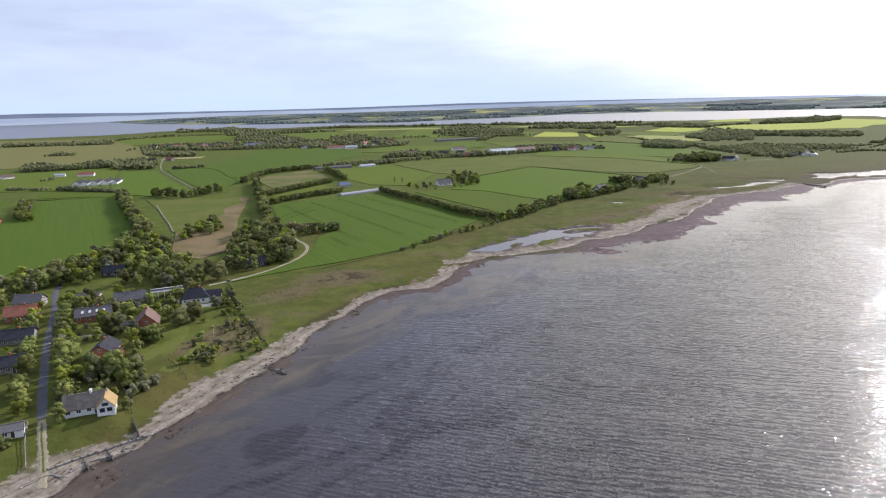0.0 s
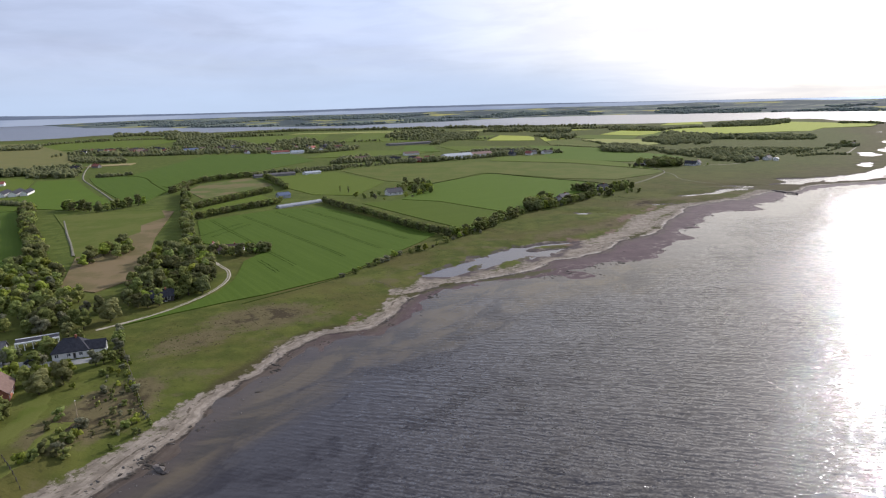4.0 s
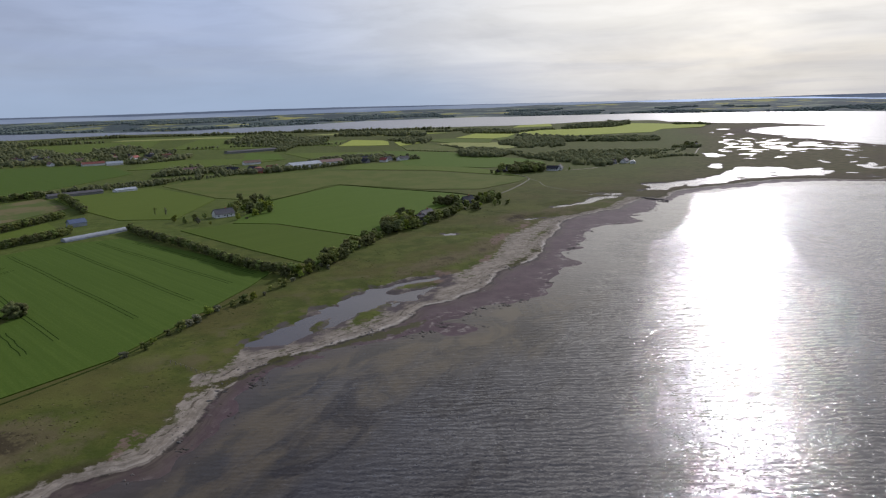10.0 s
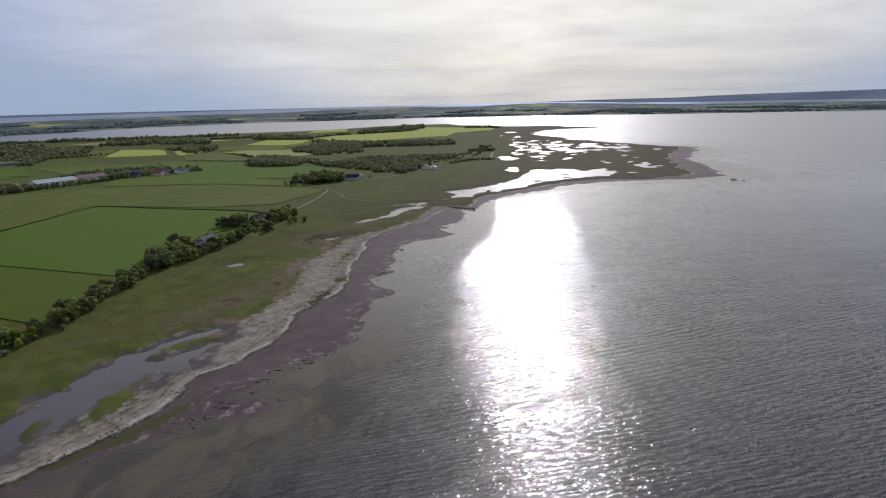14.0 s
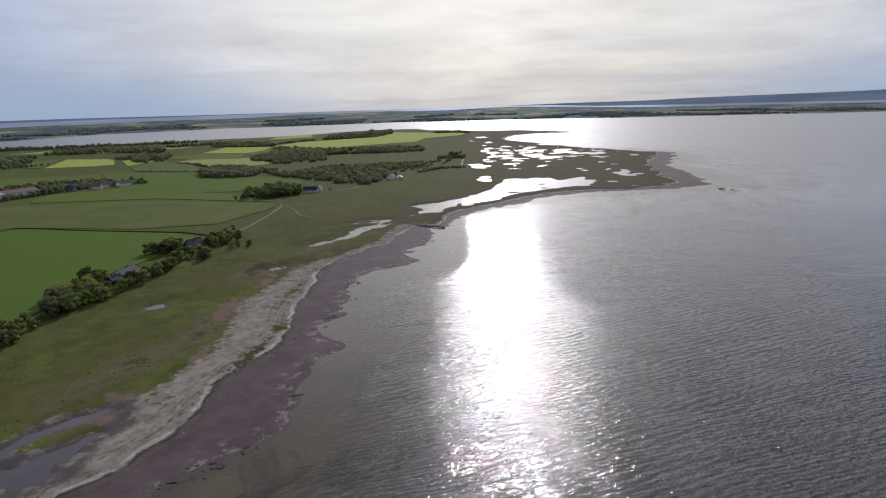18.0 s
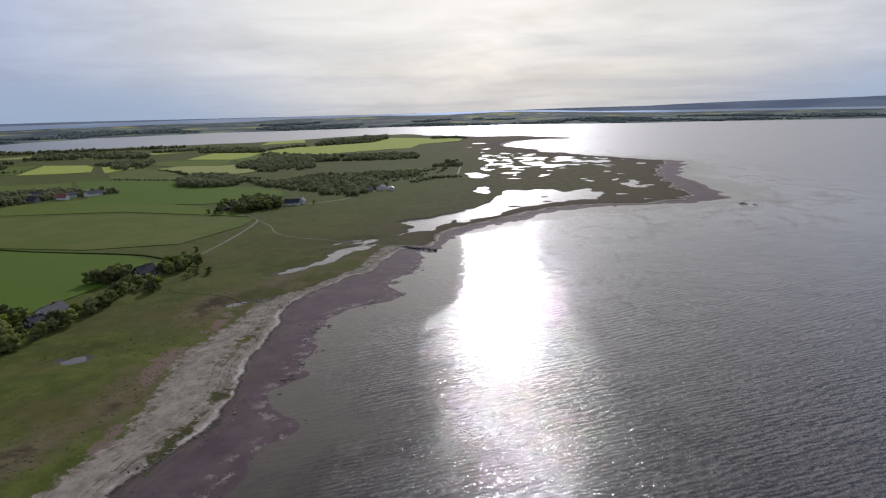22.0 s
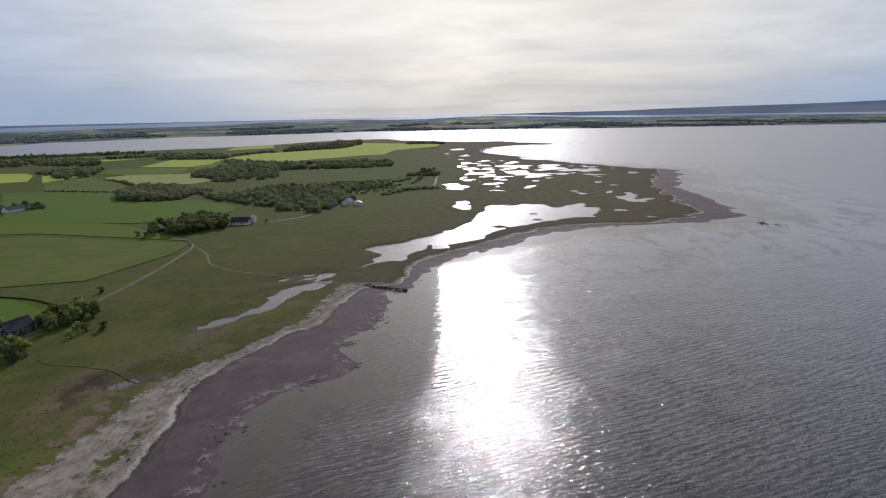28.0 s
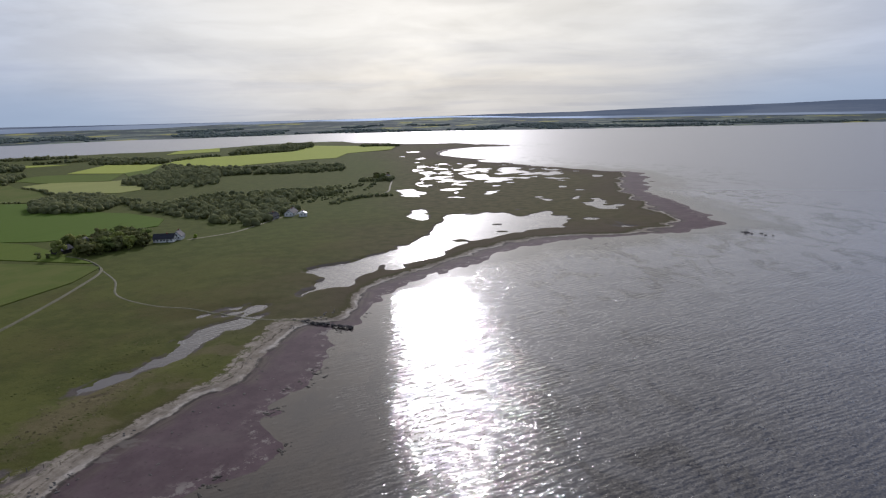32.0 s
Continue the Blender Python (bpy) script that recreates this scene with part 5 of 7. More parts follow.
def scatter_stones(name, label, spots, lo, hi, mat, seed, flat=0.6):
    """Many loose stones or weed clumps in one mesh."""
    rng = random.Random(seed)
    shapes = []
    for k in range(5):
        bm = bmesh.new()
        bmesh.ops.create_icosphere(bm, subdivisions=1, radius=1.0)
        shapes.append(([v.co * (1 + rng.uniform(-0.35, 0.35)) for v in bm.verts], [[v.index for v in f.verts] for f in bm.faces]))
        bm.free()
    co, faces = [], []
    for (x, y), z in zip(spots, at_many(spots)[0]):
        if z < -0.45:
            continue
        s, a = rng.uniform(lo, hi) * rng.choice((0.6, 1, 1, 1.5)), rng.uniform(0, 6.28)
        long = rng.uniform(1.0, 2.2)
        shape, tris = rng.choice(shapes)
        start = len(co)
        c, d = math.cos(a), math.sin(a)
        for v in shape:
            u, w = v.x * s * long, v.y * s
            co.append((x + u * c - w * d, y + u * d + w * c, max(z, -0.05) + v.z * s * flat))
        faces.extend([start + i for i in f] for f in tris)
    me = bpy.data.meshes.new(name)
    me.from_pydata(co, [], faces)
    me.materials.append(mat)
    tagged(new(name, me), label, "stones" if "stone" in name else "seaweed", kind="stuff")


WEED = plain("dark_seaweed", (0.022, 0.018, 0.014), (0.05, 0.042, 0.03), 1.0)
edge = HOME_COAST[(HOME_COAST[:, 0] > -110) & (HOME_COAST[:, 0] < 390) & (HOME_COAST[:, 1] < 600)]
rng = random.Random(17)
spots = [(float(p[0] + rng.gauss(0, 2.2)), float(p[1] + rng.gauss(0, 2.2))) for p in edge for _ in range(14)]
clump = lattice(np.array([q[0] for q in spots]), np.array([q[1] for q in spots]), 7, 31)
spots = [q for q, k in zip(spots, clump) if k > 0.25]
scatter_stones("seaweed", "dark seaweed clumps along the edge of the water", spots, 0.18, 0.5, WEED, 2, 0.35)
line = smooth_line(SANDLINE, 8)
spots = [(float(p[0] + rng.gauss(-1.0, 2.0)), float(p[1] + rng.gauss(1.0, 2.0))) for p in line for _ in range(6)]
clump = lattice(np.array([q[0] for q in spots]), np.array([q[1] for q in spots]), 9, 51)
spots = [q for q, k in zip(spots, clump) if k > 0.2]
scatter_stones("beach_stones", "loose stones and wrack on the sand", spots, 0.1, 0.32, STONE, 3)
spots = within([(-104, 118), (-92, 134), (-50, 216), (-20, 268), (20, 300), (28, 292), (-10, 262), (-40, 214), (-76, 128)], 2.6, 81, 0.45)
scatter_stones("beach_stones", "dark stones on the wet foreshore", spots, 0.10, 0.24, STONE, 4)
spots = within([(110, 366), (190, 418), (246, 488), (330, 545), (300, 545), (230, 492), (190, 440), (120, 378)], 4.5, 82, 0.6)
scatter_stones("flat_stones", "scattered stones on the mud flat", spots, 0.12, 0.35, STONE, 5)


def post_fence(name, line, gap, high, label, rails=1, mat=POST, wire=True):
    """A fence of posts with rails or wires."""
    p = smooth_line(line, 12)
    top = new(name)
    z0 = at_many([p[0]])[0][0]
    top.matrix_world = pose(float(p[0][0]), float(p[0][1]), float(z0))
    dist = np.r_[0, np.cumsum(np.linalg.norm(np.diff(p, axis=0), axis=1))]
    at = np.arange(0, dist[-1], gap)
    xs_, ys_ = np.interp(at, dist, p[:, 0]), np.interp(at, dist, p[:, 1])
    zs_ = at_many(np.stack([xs_, ys_], -1))[0]
    bm = bmesh.new()
    box(bm, -0.07, -0.07, -0.4, 0.07, 0.07, high)
    bmesh.ops.bevel(bm, geom=bm.edges[:], offset=0.02, segments=1)
    shared = None
    ends = []
    for x, y, z in zip(xs_, ys_, zs_):
        q = Vector((x - p[0][0], y - p[0][1], max(z, 0) - z0))
        if shared is None:
            ob = part("post", bm, mat, top)
            shared = ob.data
        else:
            ob = new("post", shared)
            ob.parent = top
        ob.matrix_basis = Matrix.Translation(q)
        ends.append(q)
    for r in range(rails):
        up = high * (0.95 - 0.4 * r)
        for a, b in zip(ends, ends[1:]):
            bm = bmesh.new()
            d = b - a
            m = Matrix.Translation(a + Vector((0, 0, up))) @ d.to_track_quat("X", "Z").to_matrix().to_4x4()
            t = 0.02 if wire else 0.06
            box(bm, 0, -t, -t, d.length, t, t, m)
            part("rail", bm, mat, top)
    return tagged(top, label, "fence")


post_fence("fence", [(-88, 281), (-77, 257), (-59, 219)], 3.0, 1.2, "weathered post fence running down to the beach", 2)
post_fence("fence", [(-98, 142), (-103, 151), (-108, 161)], 2.5, 1.1, "pale post fence beside the beach track", 2, GREYWOOD, False)
post_fence("fence", [(-86, 201), (-81, 195), (-76, 189)], 2.5, 1.0, "low dark garden fence above the beach", 2, DARKWOOD)
post_fence("fence", [(-92, 180), (-86, 172), (-83, 166)], 2.0, 1.3, "dark board fence beside the cottage", 2, DARKWOOD, False)
post_fence("fence", [(2, 346), (9, 338), (14, 331)], 2.5, 1.0, "short post fence on the salt meadow", 1)
post_fence("fence", [(208, 535), (222, 530), (236, 527), (246, 523)], 3.5, 1.1, "old post fence across the salt meadow", 1)


def sea_wall(x, y, turn, long, high, label):
    """Upright planks between posts, holding the bank."""
    top = new("timber_groyne")
    top.matrix_world = pose(x, y, float(at_many([(x, y)])[0][0]), 0, 0, turn)
    many = int(long / 0.6)
    for k in range(many):
        bm = bmesh.new()
        u = -long / 2 + k * 0.6
        box(bm, u, -0.08, -0.6, u + 0.54, 0.08, high * (0.85 + 0.15 * math.sin(k * 2.3)))
        part("plank", bm, GREYWOOD, top)
    for k in range(0, many + 1, 3):
        bm = bmesh.new()
        u = -long / 2 + k * 0.6
        box(bm, u - 0.1, -0.2, -0.8, u + 0.1, 0.2, high + 0.35)
        part("post", bm, POST, top)
    return tagged(top, label, "groyne")


sea_wall(-79.5, 160, -58, 10, 1.3, "grey timber groyne at the foot of the bank")
sea_wall(-88.5, 145, 42, 11, 0.45, "low grey timber wall on the beach")
sea_wall(-79.5, 152.5, 40, 12, 0.45, "low timber wall with posts on the beach")
sea_wall(-84.5, 143.5, -50, 5, 0.7, "short timber groyne across the beach")
sea_wall(-80.5, 147.5, -50, 5, 0.7, "short timber groyne across the beach")


def drift_log(x, y, turn, long, thick, rng):
    """A bleached trunk washed ashore: tapered, slightly bent, with a stub of a root and a broken branch."""
    top = new("driftwood_log")
    top.matrix_world = pose(x, y, float(at_many([(x, y)])[0][0]) + thick * 0.7, 0, rng.uniform(-3, 3), turn)
    bm = bmesh.new()
    rings = []
    bend = rng.uniform(-0.12, 0.12) * long
    for k in range(7):
        u = k / 6
        r = thick * (1 - 0.6 * u) * rng.uniform(0.9, 1.1)
        c = Vector(((u - 0.5) * long, bend * math.sin(u * math.pi), 0))
        rings.append([bm.verts.new(c + Vector((0, math.cos(a) * r, math.sin(a) * r))) for a in [j * math.pi / 3.5 for j in range(7)]])
    for a, b in zip(rings, rings[1:]):
        for j in range(7):
            bm.faces.new((a[j], a[(j + 1) % 7], b[(j + 1) % 7], b[j]))
    bm.faces.new(rings[0])
    bm.faces.new(rings[-1][::-1])
    part("trunk", bm, GREYWOOD, top, smooth=True)
    for where, tall in ((-0.44, 0.9), (0.15, 0.7)):
        bm = bmesh.new()
        bmesh.ops.create_cone(bm, cap_ends=True, segments=6, radius1=thick * 0.45, radius2=thick * 0.15, depth=tall, matrix=pose(where * long, 0.1, tall * 0.35, rng.uniform(-50, 50), rng.uniform(-30, 30)))
        part("branch", bm, GREYWOOD, top)
    tagged(top, "bleached grey driftwood log lying on the sand", "driftwood", "driftwood on the village beach")


rng = random.Random(29)
for x, y, turn in ((-91, 139.5, 38), (-86.5, 142.5, 70), (-83, 146, 30), (-77.5, 154.5, 50), (-76, 157, 20), (-81, 151, 75), (-93.5, 136, 55), (-73.5, 160, 62), (-88.5, 139, -20)):
    drift_log(x, y, turn, rng.uniform(2.5, 5.5), rng.uniform(0.14, 0.26), rng)


def flag_pole(x, y, high):
    top = new("pole")
    top.matrix_world = pose(x, y, float(at_many([(x, y)])[0][0]))
    bm = bmesh.new()
    bmesh.ops.create_cone(bm, segments=10, radius1=0.13, radius2=0.08, depth=high, matrix=Matrix.Translation((0, 0, high / 2 - 0.2)))
    part("mast", bm, YELLOW, top, smooth=True)
    bm = bmesh.new()
    bmesh.ops.create_icosphere(bm, subdivisions=2, radius=0.16, matrix=Matrix.Translation((0, 0, high - 0.1)))
    part("cap", bm, TRIM, top, smooth=True)
    bm = bmesh.new()
    bmesh.ops.create_cone(bm, segments=10, cap_ends=True, radius1=0.3, radius2=0.24, depth=0.5, matrix=Matrix.Translation((0, 0, 0.1)))
    part("foot", bm, CONCRETE, top)
    tagged(top, "tall yellowish wooden pole on the grassy bank", "pole")


flag_pole(-77, 220, 6.5)


def pergola(x, y, turn, long, wide, high):
    """A white open frame: a beam on posts along a terrace."""
    top = new("carport")
    top.matrix_world = pose(x, y, LAND, 0, 0, turn)
    for k in range(6):
        for s in (-1, 1):
            bm = bmesh.new()
            u = -long / 2 + long * k / 5
            box(bm, u - 0.15, s * wide / 2 - 0.15, -0.3, u + 0.15, s * wide / 2 + 0.15, high)
            part("post", bm, TRIM, top)
    for s in (-1, 1):
        bm = bmesh.new()
        box(bm, -long / 2 - 0.3, s * wide / 2 - 0.2, high, long / 2 + 0.3, s * wide / 2 + 0.2, high + 0.45)
        part("beam", bm, TRIM, top)
    bm = bmesh.new()
    box(bm, -long / 2 - 0.2, -wide / 2 + 0.2, high + 0.1, long / 2 + 0.2, wide / 2 - 0.2, high + 0.3)
    part("roof_panel", bm, ROOF_DARK, top)
    BUILT.append((x, y, long / 2))
    tagged(top, "white open carport with a flat dark roof", "carport")


pergola(-118, 284, 22, 13, 5, 2.6)


def car(x, y, turn, paint, label):
    top = new("car")
    top.matrix_world = pose(x, y, float(at_many([(x, y)])[0][0]) + 0.1, 0, 0, turn)
    bm = bmesh.new()
    box(bm, -2.1, -0.85, 0.3, 2.1, 0.85, 0.85)
    bmesh.ops.bevel(bm, geom=bm.edges[:], offset=0.12, segments=2)
    part("body", bm, paint, top)
    bm = bmesh.new()
    lo = [bm.verts.new(c) for c in ((-1.6, -0.75, 0.84), (1.0, -0.75, 0.84), (1.0, 0.75, 0.84), (-1.6, 0.75, 0.84))]
    hi = [bm.verts.new(c) for c in ((-1.2, -0.62, 1.42), (0.4, -0.62, 1.42), (0.4, 0.62, 1.42), (-1.2, 0.62, 1.42))]
    bm.faces.new(hi)
    for k in range(4):
        bm.faces.new((lo[k], lo[(k + 1) % 4], hi[(k + 1) % 4], hi[k]))
    part("cabin", bm, GLASS, top)
    bm = bmesh.new()
    box(bm, -1.15, -0.6, 1.41, 0.35, 0.6, 1.46)
    part("roof_panel", bm, paint, top)
    for u in (-1.3, 1.3):
        for s in (-1, 1):
            bm = bmesh.new()
            bmesh.ops.create_cone(bm, cap_ends=True, segments=14, radius1=0.33, radius2=0.33, depth=0.22, matrix=pose(u, s * 0.78, 0.33, 90))
            part("wheel", bm, DARKWOOD, top)
    tagged(top, label, "car")


car(-133, 267, 30, TRIM, "white car parked beside a grey house")
car(-112, 267, 10, ROOF_DARK, "dark car parked in the paved yard")

# ---- fields ----
def green(name, dark, light, turn=20, **more):
    return crop_material(name, dark, light, radians(turn), **more)


WHEAT = green("young_wheat", (0.058, 0.094, 0.012), (0.088, 0.128, 0.020), -62)
BARLEY = green("young_barley", (0.070, 0.111, 0.013), (0.105, 0.149, 0.023), 25)
MEADOW = green("dark_meadow", (0.064, 0.094, 0.011), (0.096, 0.128, 0.020), 25)
LUSH = green("lush_grass", (0.082, 0.112, 0.015), (0.122, 0.152, 0.026), 25)
OLIVE = green("olive_pasture", (0.076, 0.098, 0.017), (0.108, 0.126, 0.029), 18, dryness=0.25)
DRY = green("dry_meadow", (0.085, 0.108, 0.028), (0.120, 0.138, 0.042), 40, dry=(0.158, 0.124, 0.062), dryness=0.8, rows=0.2)
BRIGHT = green("bright_crop", (0.260, 0.292, 0.052), (0.370, 0.392, 0.078), 20)
PALE = green("pale_crop", (0.215, 0.228, 0.070), (0.320, 0.316, 0.105), 20)
TAN = green("tan_pasture", (0.132, 0.132, 0.046), (0.176, 0.168, 0.068), 10, dryness=0.5, rows=0.1)
BROWN = green("brown_meadow", (0.128, 0.106, 0.048), (0.172, 0.138, 0.070), 40, dry=(0.190, 0.138, 0.078), dryness=0.7, rows=0.1)
GOLD = green("straw_field", (0.24, 0.20, 0.105), (0.32, 0.27, 0.10), 20)

wheat_field = crop_field([(-128, 537), (-76, 575), (-41, 578), (10, 505), (42, 452), (30, 428), (6, 390), (-17, 356), (-46, 334), (-62, 325), (-80, 313), (-96, 301), (-87, 311), (-76, 325), (-68.5, 343), (-65.5, 361), (-66, 372), (-68, 400), (-62, 418), (-104, 455)], WHEAT, "dark green wheat field with tramlines")
crop_field([(-222, 325), (-317, 480), (-366, 602), (-310, 640), (-246, 545), (-190, 447), (-196, 404), (-204, 350)], WHEAT, "green wheat field behind the village")
crop_field([(-258, 600), (-172, 597), (-158, 560), (-165, 528), (-156, 500), (-163, 478), (-153, 455), (-162, 438), (-168, 430), (-205, 505)], OLIVE, "olive green meadow beside a dirt lane", "meadow")
crop_field([(-172, 597), (-160, 589), (-140, 480), (-125, 420), (-114, 378), (-126, 352), (-146, 362), (-168, 430), (-162, 438), (-153, 455), (-163, 478), (-156, 500), (-165, 528), (-158, 560)], BROWN, "dry brown meadow with a few trees", "meadow")
crop_field([(-134, 556), (-92, 640), (-104, 668), (-140, 603)], LUSH, "narrow strip of green between two hedges")
crop_field([(-185, 720), (-186, 775), (-142, 822), (-104, 742), (-152, 652)], DRY, "small dry paddock inside hedges", "meadow")
crop_field([(-8, 590), (25, 600), (54, 582), (81, 541), (98, 514), (84, 492), (64, 456), (36, 505)], MEADOW, "darker green field along the long hedgerow")
crop_field([(26, 603), (57, 695), (130, 774), (213, 665), (222, 627), (186, 604), (150, 575), (119, 533), (101, 517), (83, 544), (56, 585)], BARLEY, "bright green barley field behind the coastal trees")
crop_field([(-54, 655), (-100, 740), (-132, 818), (-44, 850), (14, 735), (-14, 640)], LUSH, "green field beside a ring of trees")
crop_field([(-40, 866), (22, 925), (146, 917), (247, 852), (322, 738), (300, 712), (246, 680), (196, 705), (133, 781), (57, 702), (14, 742)], OLIVE, "olive green pasture")
crop_field([(160, 928), (182, 985), (253, 980), (312, 845), (318, 790), (322, 750), (255, 860)], LUSH, "green meadow beside the marsh farm")
crop_field([(-305, 880), (-290, 1215), (-143, 1190), (-87, 1030), (-148, 900), (-190, 815), (-200, 735)], WHEAT, "wide dark green wheat field")
crop_field([(-346, 882), (-300, 905), (-206, 735), (-203, 640), (-219, 648), (-258, 715), (-310, 808)], WHEAT, "green wheat field beside a lane")
crop_field([(-300, 640), (-337, 700), (-402, 872), (-358, 874), (-319, 802), (-269, 712), (-232, 652), (-262, 622)], BARLEY, "green barley field beside farm stables")
crop_field([(-378, 626), (-390, 680), (-312, 656), (-296, 634)], MEADOW, "narrow dark green field before farm stables")
crop_field([(-640, 720), (-572, 895), (-430, 915), (-408, 876), (-342, 706), (-388, 686), (-440, 690)], LUSH, "green pasture inland")
crop_field([(-470, 420), (-560, 640), (-390, 620), (-340, 470)], WHEAT, "green field inland")
crop_field([(244, 930), (276, 1195), (366, 1092), (364, 1025), (408, 935), (414, 880), (398, 850), (360, 846), (322, 850)], BARLEY, "green field behind the white farm")
crop_field([(120, 1245), (257, 1185), (272, 1190), (240, 1000), (205, 1060), (150, 1080)], LUSH, "green field behind a hedge")
for n_field, (outline, mat) in enumerate((
    ([(680, 1327), (751, 1343), (871, 1348), (912, 1334), (1008, 1427), (1133, 1437), (1216, 1519), (1193, 1625), (1155, 1767), (980, 1599), (854, 1596), (815, 1596), (769, 1642), (668, 1499)], BRIGHT),
    ([(789, 1789), (908, 1781), (986, 1938), (867, 1908)], BRIGHT), ([(390, 1650), (461, 1665), (564, 1666), (472, 1763), (412, 1785)], BRIGHT), ([(500, 1451), (599, 1586), (665, 1504), (602, 1408), (553, 1373)], BRIGHT),
    ([(405, 1292), (444, 1310), (498, 1260), (516, 1260), (484, 1184), (504, 1167), (485, 1119), (458, 1108), (411, 1153), (410, 1220)], PALE), ([(413, 1406), (468, 1447), (549, 1362), (502, 1268), (434, 1312)], LUSH),
    ([(556, 1376), (603, 1408), (659, 1492), (578, 1326), (538, 1306)], LUSH), ([(315, 1180), (375, 1090), (396, 1152), (405, 1213), (397, 1278), (400, 1340), (332, 1283)], OLIVE), ([(332, 1289), (400, 1356), (404, 1389), (353, 1412)], BRIGHT),
    ([(227, 1850), (361, 1900), (470, 1850), (460, 1780), (390, 1660), (301, 1780)], PALE), ([(232, 1368), (293, 1545), (345, 1480), (345, 1430), (322, 1330), (292, 1335)], BRIGHT),
    ([(-80, 1500), (-20, 1900), (180, 1850), (190, 1500), (60, 1420)], LUSH), ([(-400, 1500), (-420, 1800), (-120, 1900), (-120, 1480)], LUSH),
    ([(-240, 1920), (-220, 1980), (0, 1960), (120, 1880), (60, 1860)], PALE), ([(-760, 1500), (-800, 1850), (-480, 1850), (-520, 1500)], LUSH), ([(-100, 1080), (-70, 1220), (40, 1180), (100, 1110), (0, 1070)], LUSH),
    ([(-425, 1050), (-418, 1085), (-366, 1100), (-363, 1066)], GOLD), ([(50, 1150), (60, 1290), (110, 1250), (110, 1120)], BARLEY), ([(-655, 960), (-1000, 1480), (-1290, 1900), (-900, 1860), (-700, 1560), (-520, 1280), (-470, 1120), (-520, 1000)], TAN),
    ([(190, 1420), (200, 1560), (285, 1560), (228, 1375)], LUSH),
)):
    crop_field(outline, mat, "far field between hedges", height=0.4)


def tramlines(field, starts, far, mat):
    """Pairs of wheel tracks pressed into a crop."""
    top = LAND + 0.385
    for (x, y), (u, v) in zip(starts, far):
        d = Vector((u - x, v - y, 0))
        side = Vector((-d.y, d.x, 0)).normalized()
        for off in (-0.95, 0.95):
            bm = bmesh.new()
            p = Vector((x, y, top)) + side * off
            steps = 8
            pts = [p + d * (k / steps) + side * 0.25 * math.sin(k * 1.7 + x) for k in range(steps + 1)]
            lanes = [[bm.verts.new(q + side * w) for q in pts] for w in (-0.22, 0.22)]
            for k in range(steps):
                bm.faces.new((lanes[0][k], lanes[0][k + 1], lanes[1][k + 1], lanes[1][k]))
            part("tramline", bm, mat, field)


WHEEL = plain("pressed_soil", (0.020, 0.036, 0.008), (0.032, 0.054, 0.013), 0.6, 1.0, 0.0, 0.0)
tramlines(wheat_field, [(-118, 536), (-97, 550), (-76, 566), (-55, 570), (-33, 560), (-60, 400)], [(-39, 384), (-14, 400), (6, 416), (22, 438), (34, 452), (-46, 372)], WHEEL)

tramlines(wheat_field, [(-110, 478), (-103, 470)], [(-92, 520), (-86, 512)], WHEEL)
DITCH = plain("dark_ditch_grass", (0.022, 0.032, 0.008), (0.042, 0.056, 0.014), 0.6, 1.0, 0.0)
strip("ditch", [(57, 699), (94, 740), (131, 778), (172, 722), (214, 669), (226, 640)], 1.6, DITCH, "dark grassy ditch between two fields", "ditch", 0.6)
strip("ditch", [(-54, 322), (-28, 344), (-14, 358), (4, 384), (26, 412)], 1.6, DITCH, "dark ditch along the wheat field", "ditch", 0.12)

strip("ditch", [(206, 571), (209, 562), (216, 553), (223, 541), (227, 528)], 0.9, DITCH, "dark ditch across the coastal meadow", "ditch", 0.06)

strip("ditch", [(-345, 900), (-285, 879), (-240, 790), (-208, 726)], 2.0, DITCH, "dark overgrown ditch between wheat fields", "ditch", 0.62)

strip("ditch", [(-374, 614), (-350, 617), (-320, 621), (-296, 625)], 2.4, DITCH, "dark ditch along the wheat field", "ditch", 0.62)

# ---- roads and tracks ----
LAWN_EDGE = plain("verge_grass", (0.075, 0.092, 0.020), (0.120, 0.130, 0.036), 0.8, 1.0, 0.02)
PATH_PALE = plain("pale_lane", (0.125, 0.120, 0.078), (0.195, 0.180, 0.125), 0.5)
PATH_EARTH = plain("grassy_path", (0.078, 0.076, 0.034), (0.132, 0.120, 0.066), 0.5)
strip("track", [(-104, 298), (-91, 310), (-80, 325), (-72, 343), (-69, 362), (-72, 380), (-80, 395), (-92, 418)], 3.0, GRAVEL, "pale gravel track curving round the wood", "track")
strip("grass_strip", [(-91, 310), (-80, 325), (-72, 343), (-69, 362), (-72, 380), (-80, 395)], 0.8, LAWN_EDGE, "strip of grass between the wheel tracks", "grass", 0.12)
strip("grass_strip", [(-93, 140.5), (-99, 151), (-104, 160)], 0.8, LAWN_EDGE, "strip of grass between the wheel tracks", "grass", 0.16)
strip("road", [(-105.5, 163), (-114, 178), (-123, 195), (-136, 219), (-145, 237), (-153, 254), (-163, 274), (-176, 299), (-186, 330)], 4.0, ASPHALT, "narrow asphalt village road", "road", 0.08)
strip("track", [(-90, 134), (-94, 142), (-99, 151), (-105, 162)], 3.4, DIRT, "sandy track running down to the beach", "track", 0.1)
strip("driveway", [(-139, 222), (-133, 231), (-117, 234)], 2.6, DIRT, "pale gravel driveway off the village road", "driveway", 0.1)
strip("driveway", [(-126, 268), (-112, 266), (-98, 266), (-90, 268)], 7, CONCRETE, "pale paved yard between houses", "driveway", 0.1)
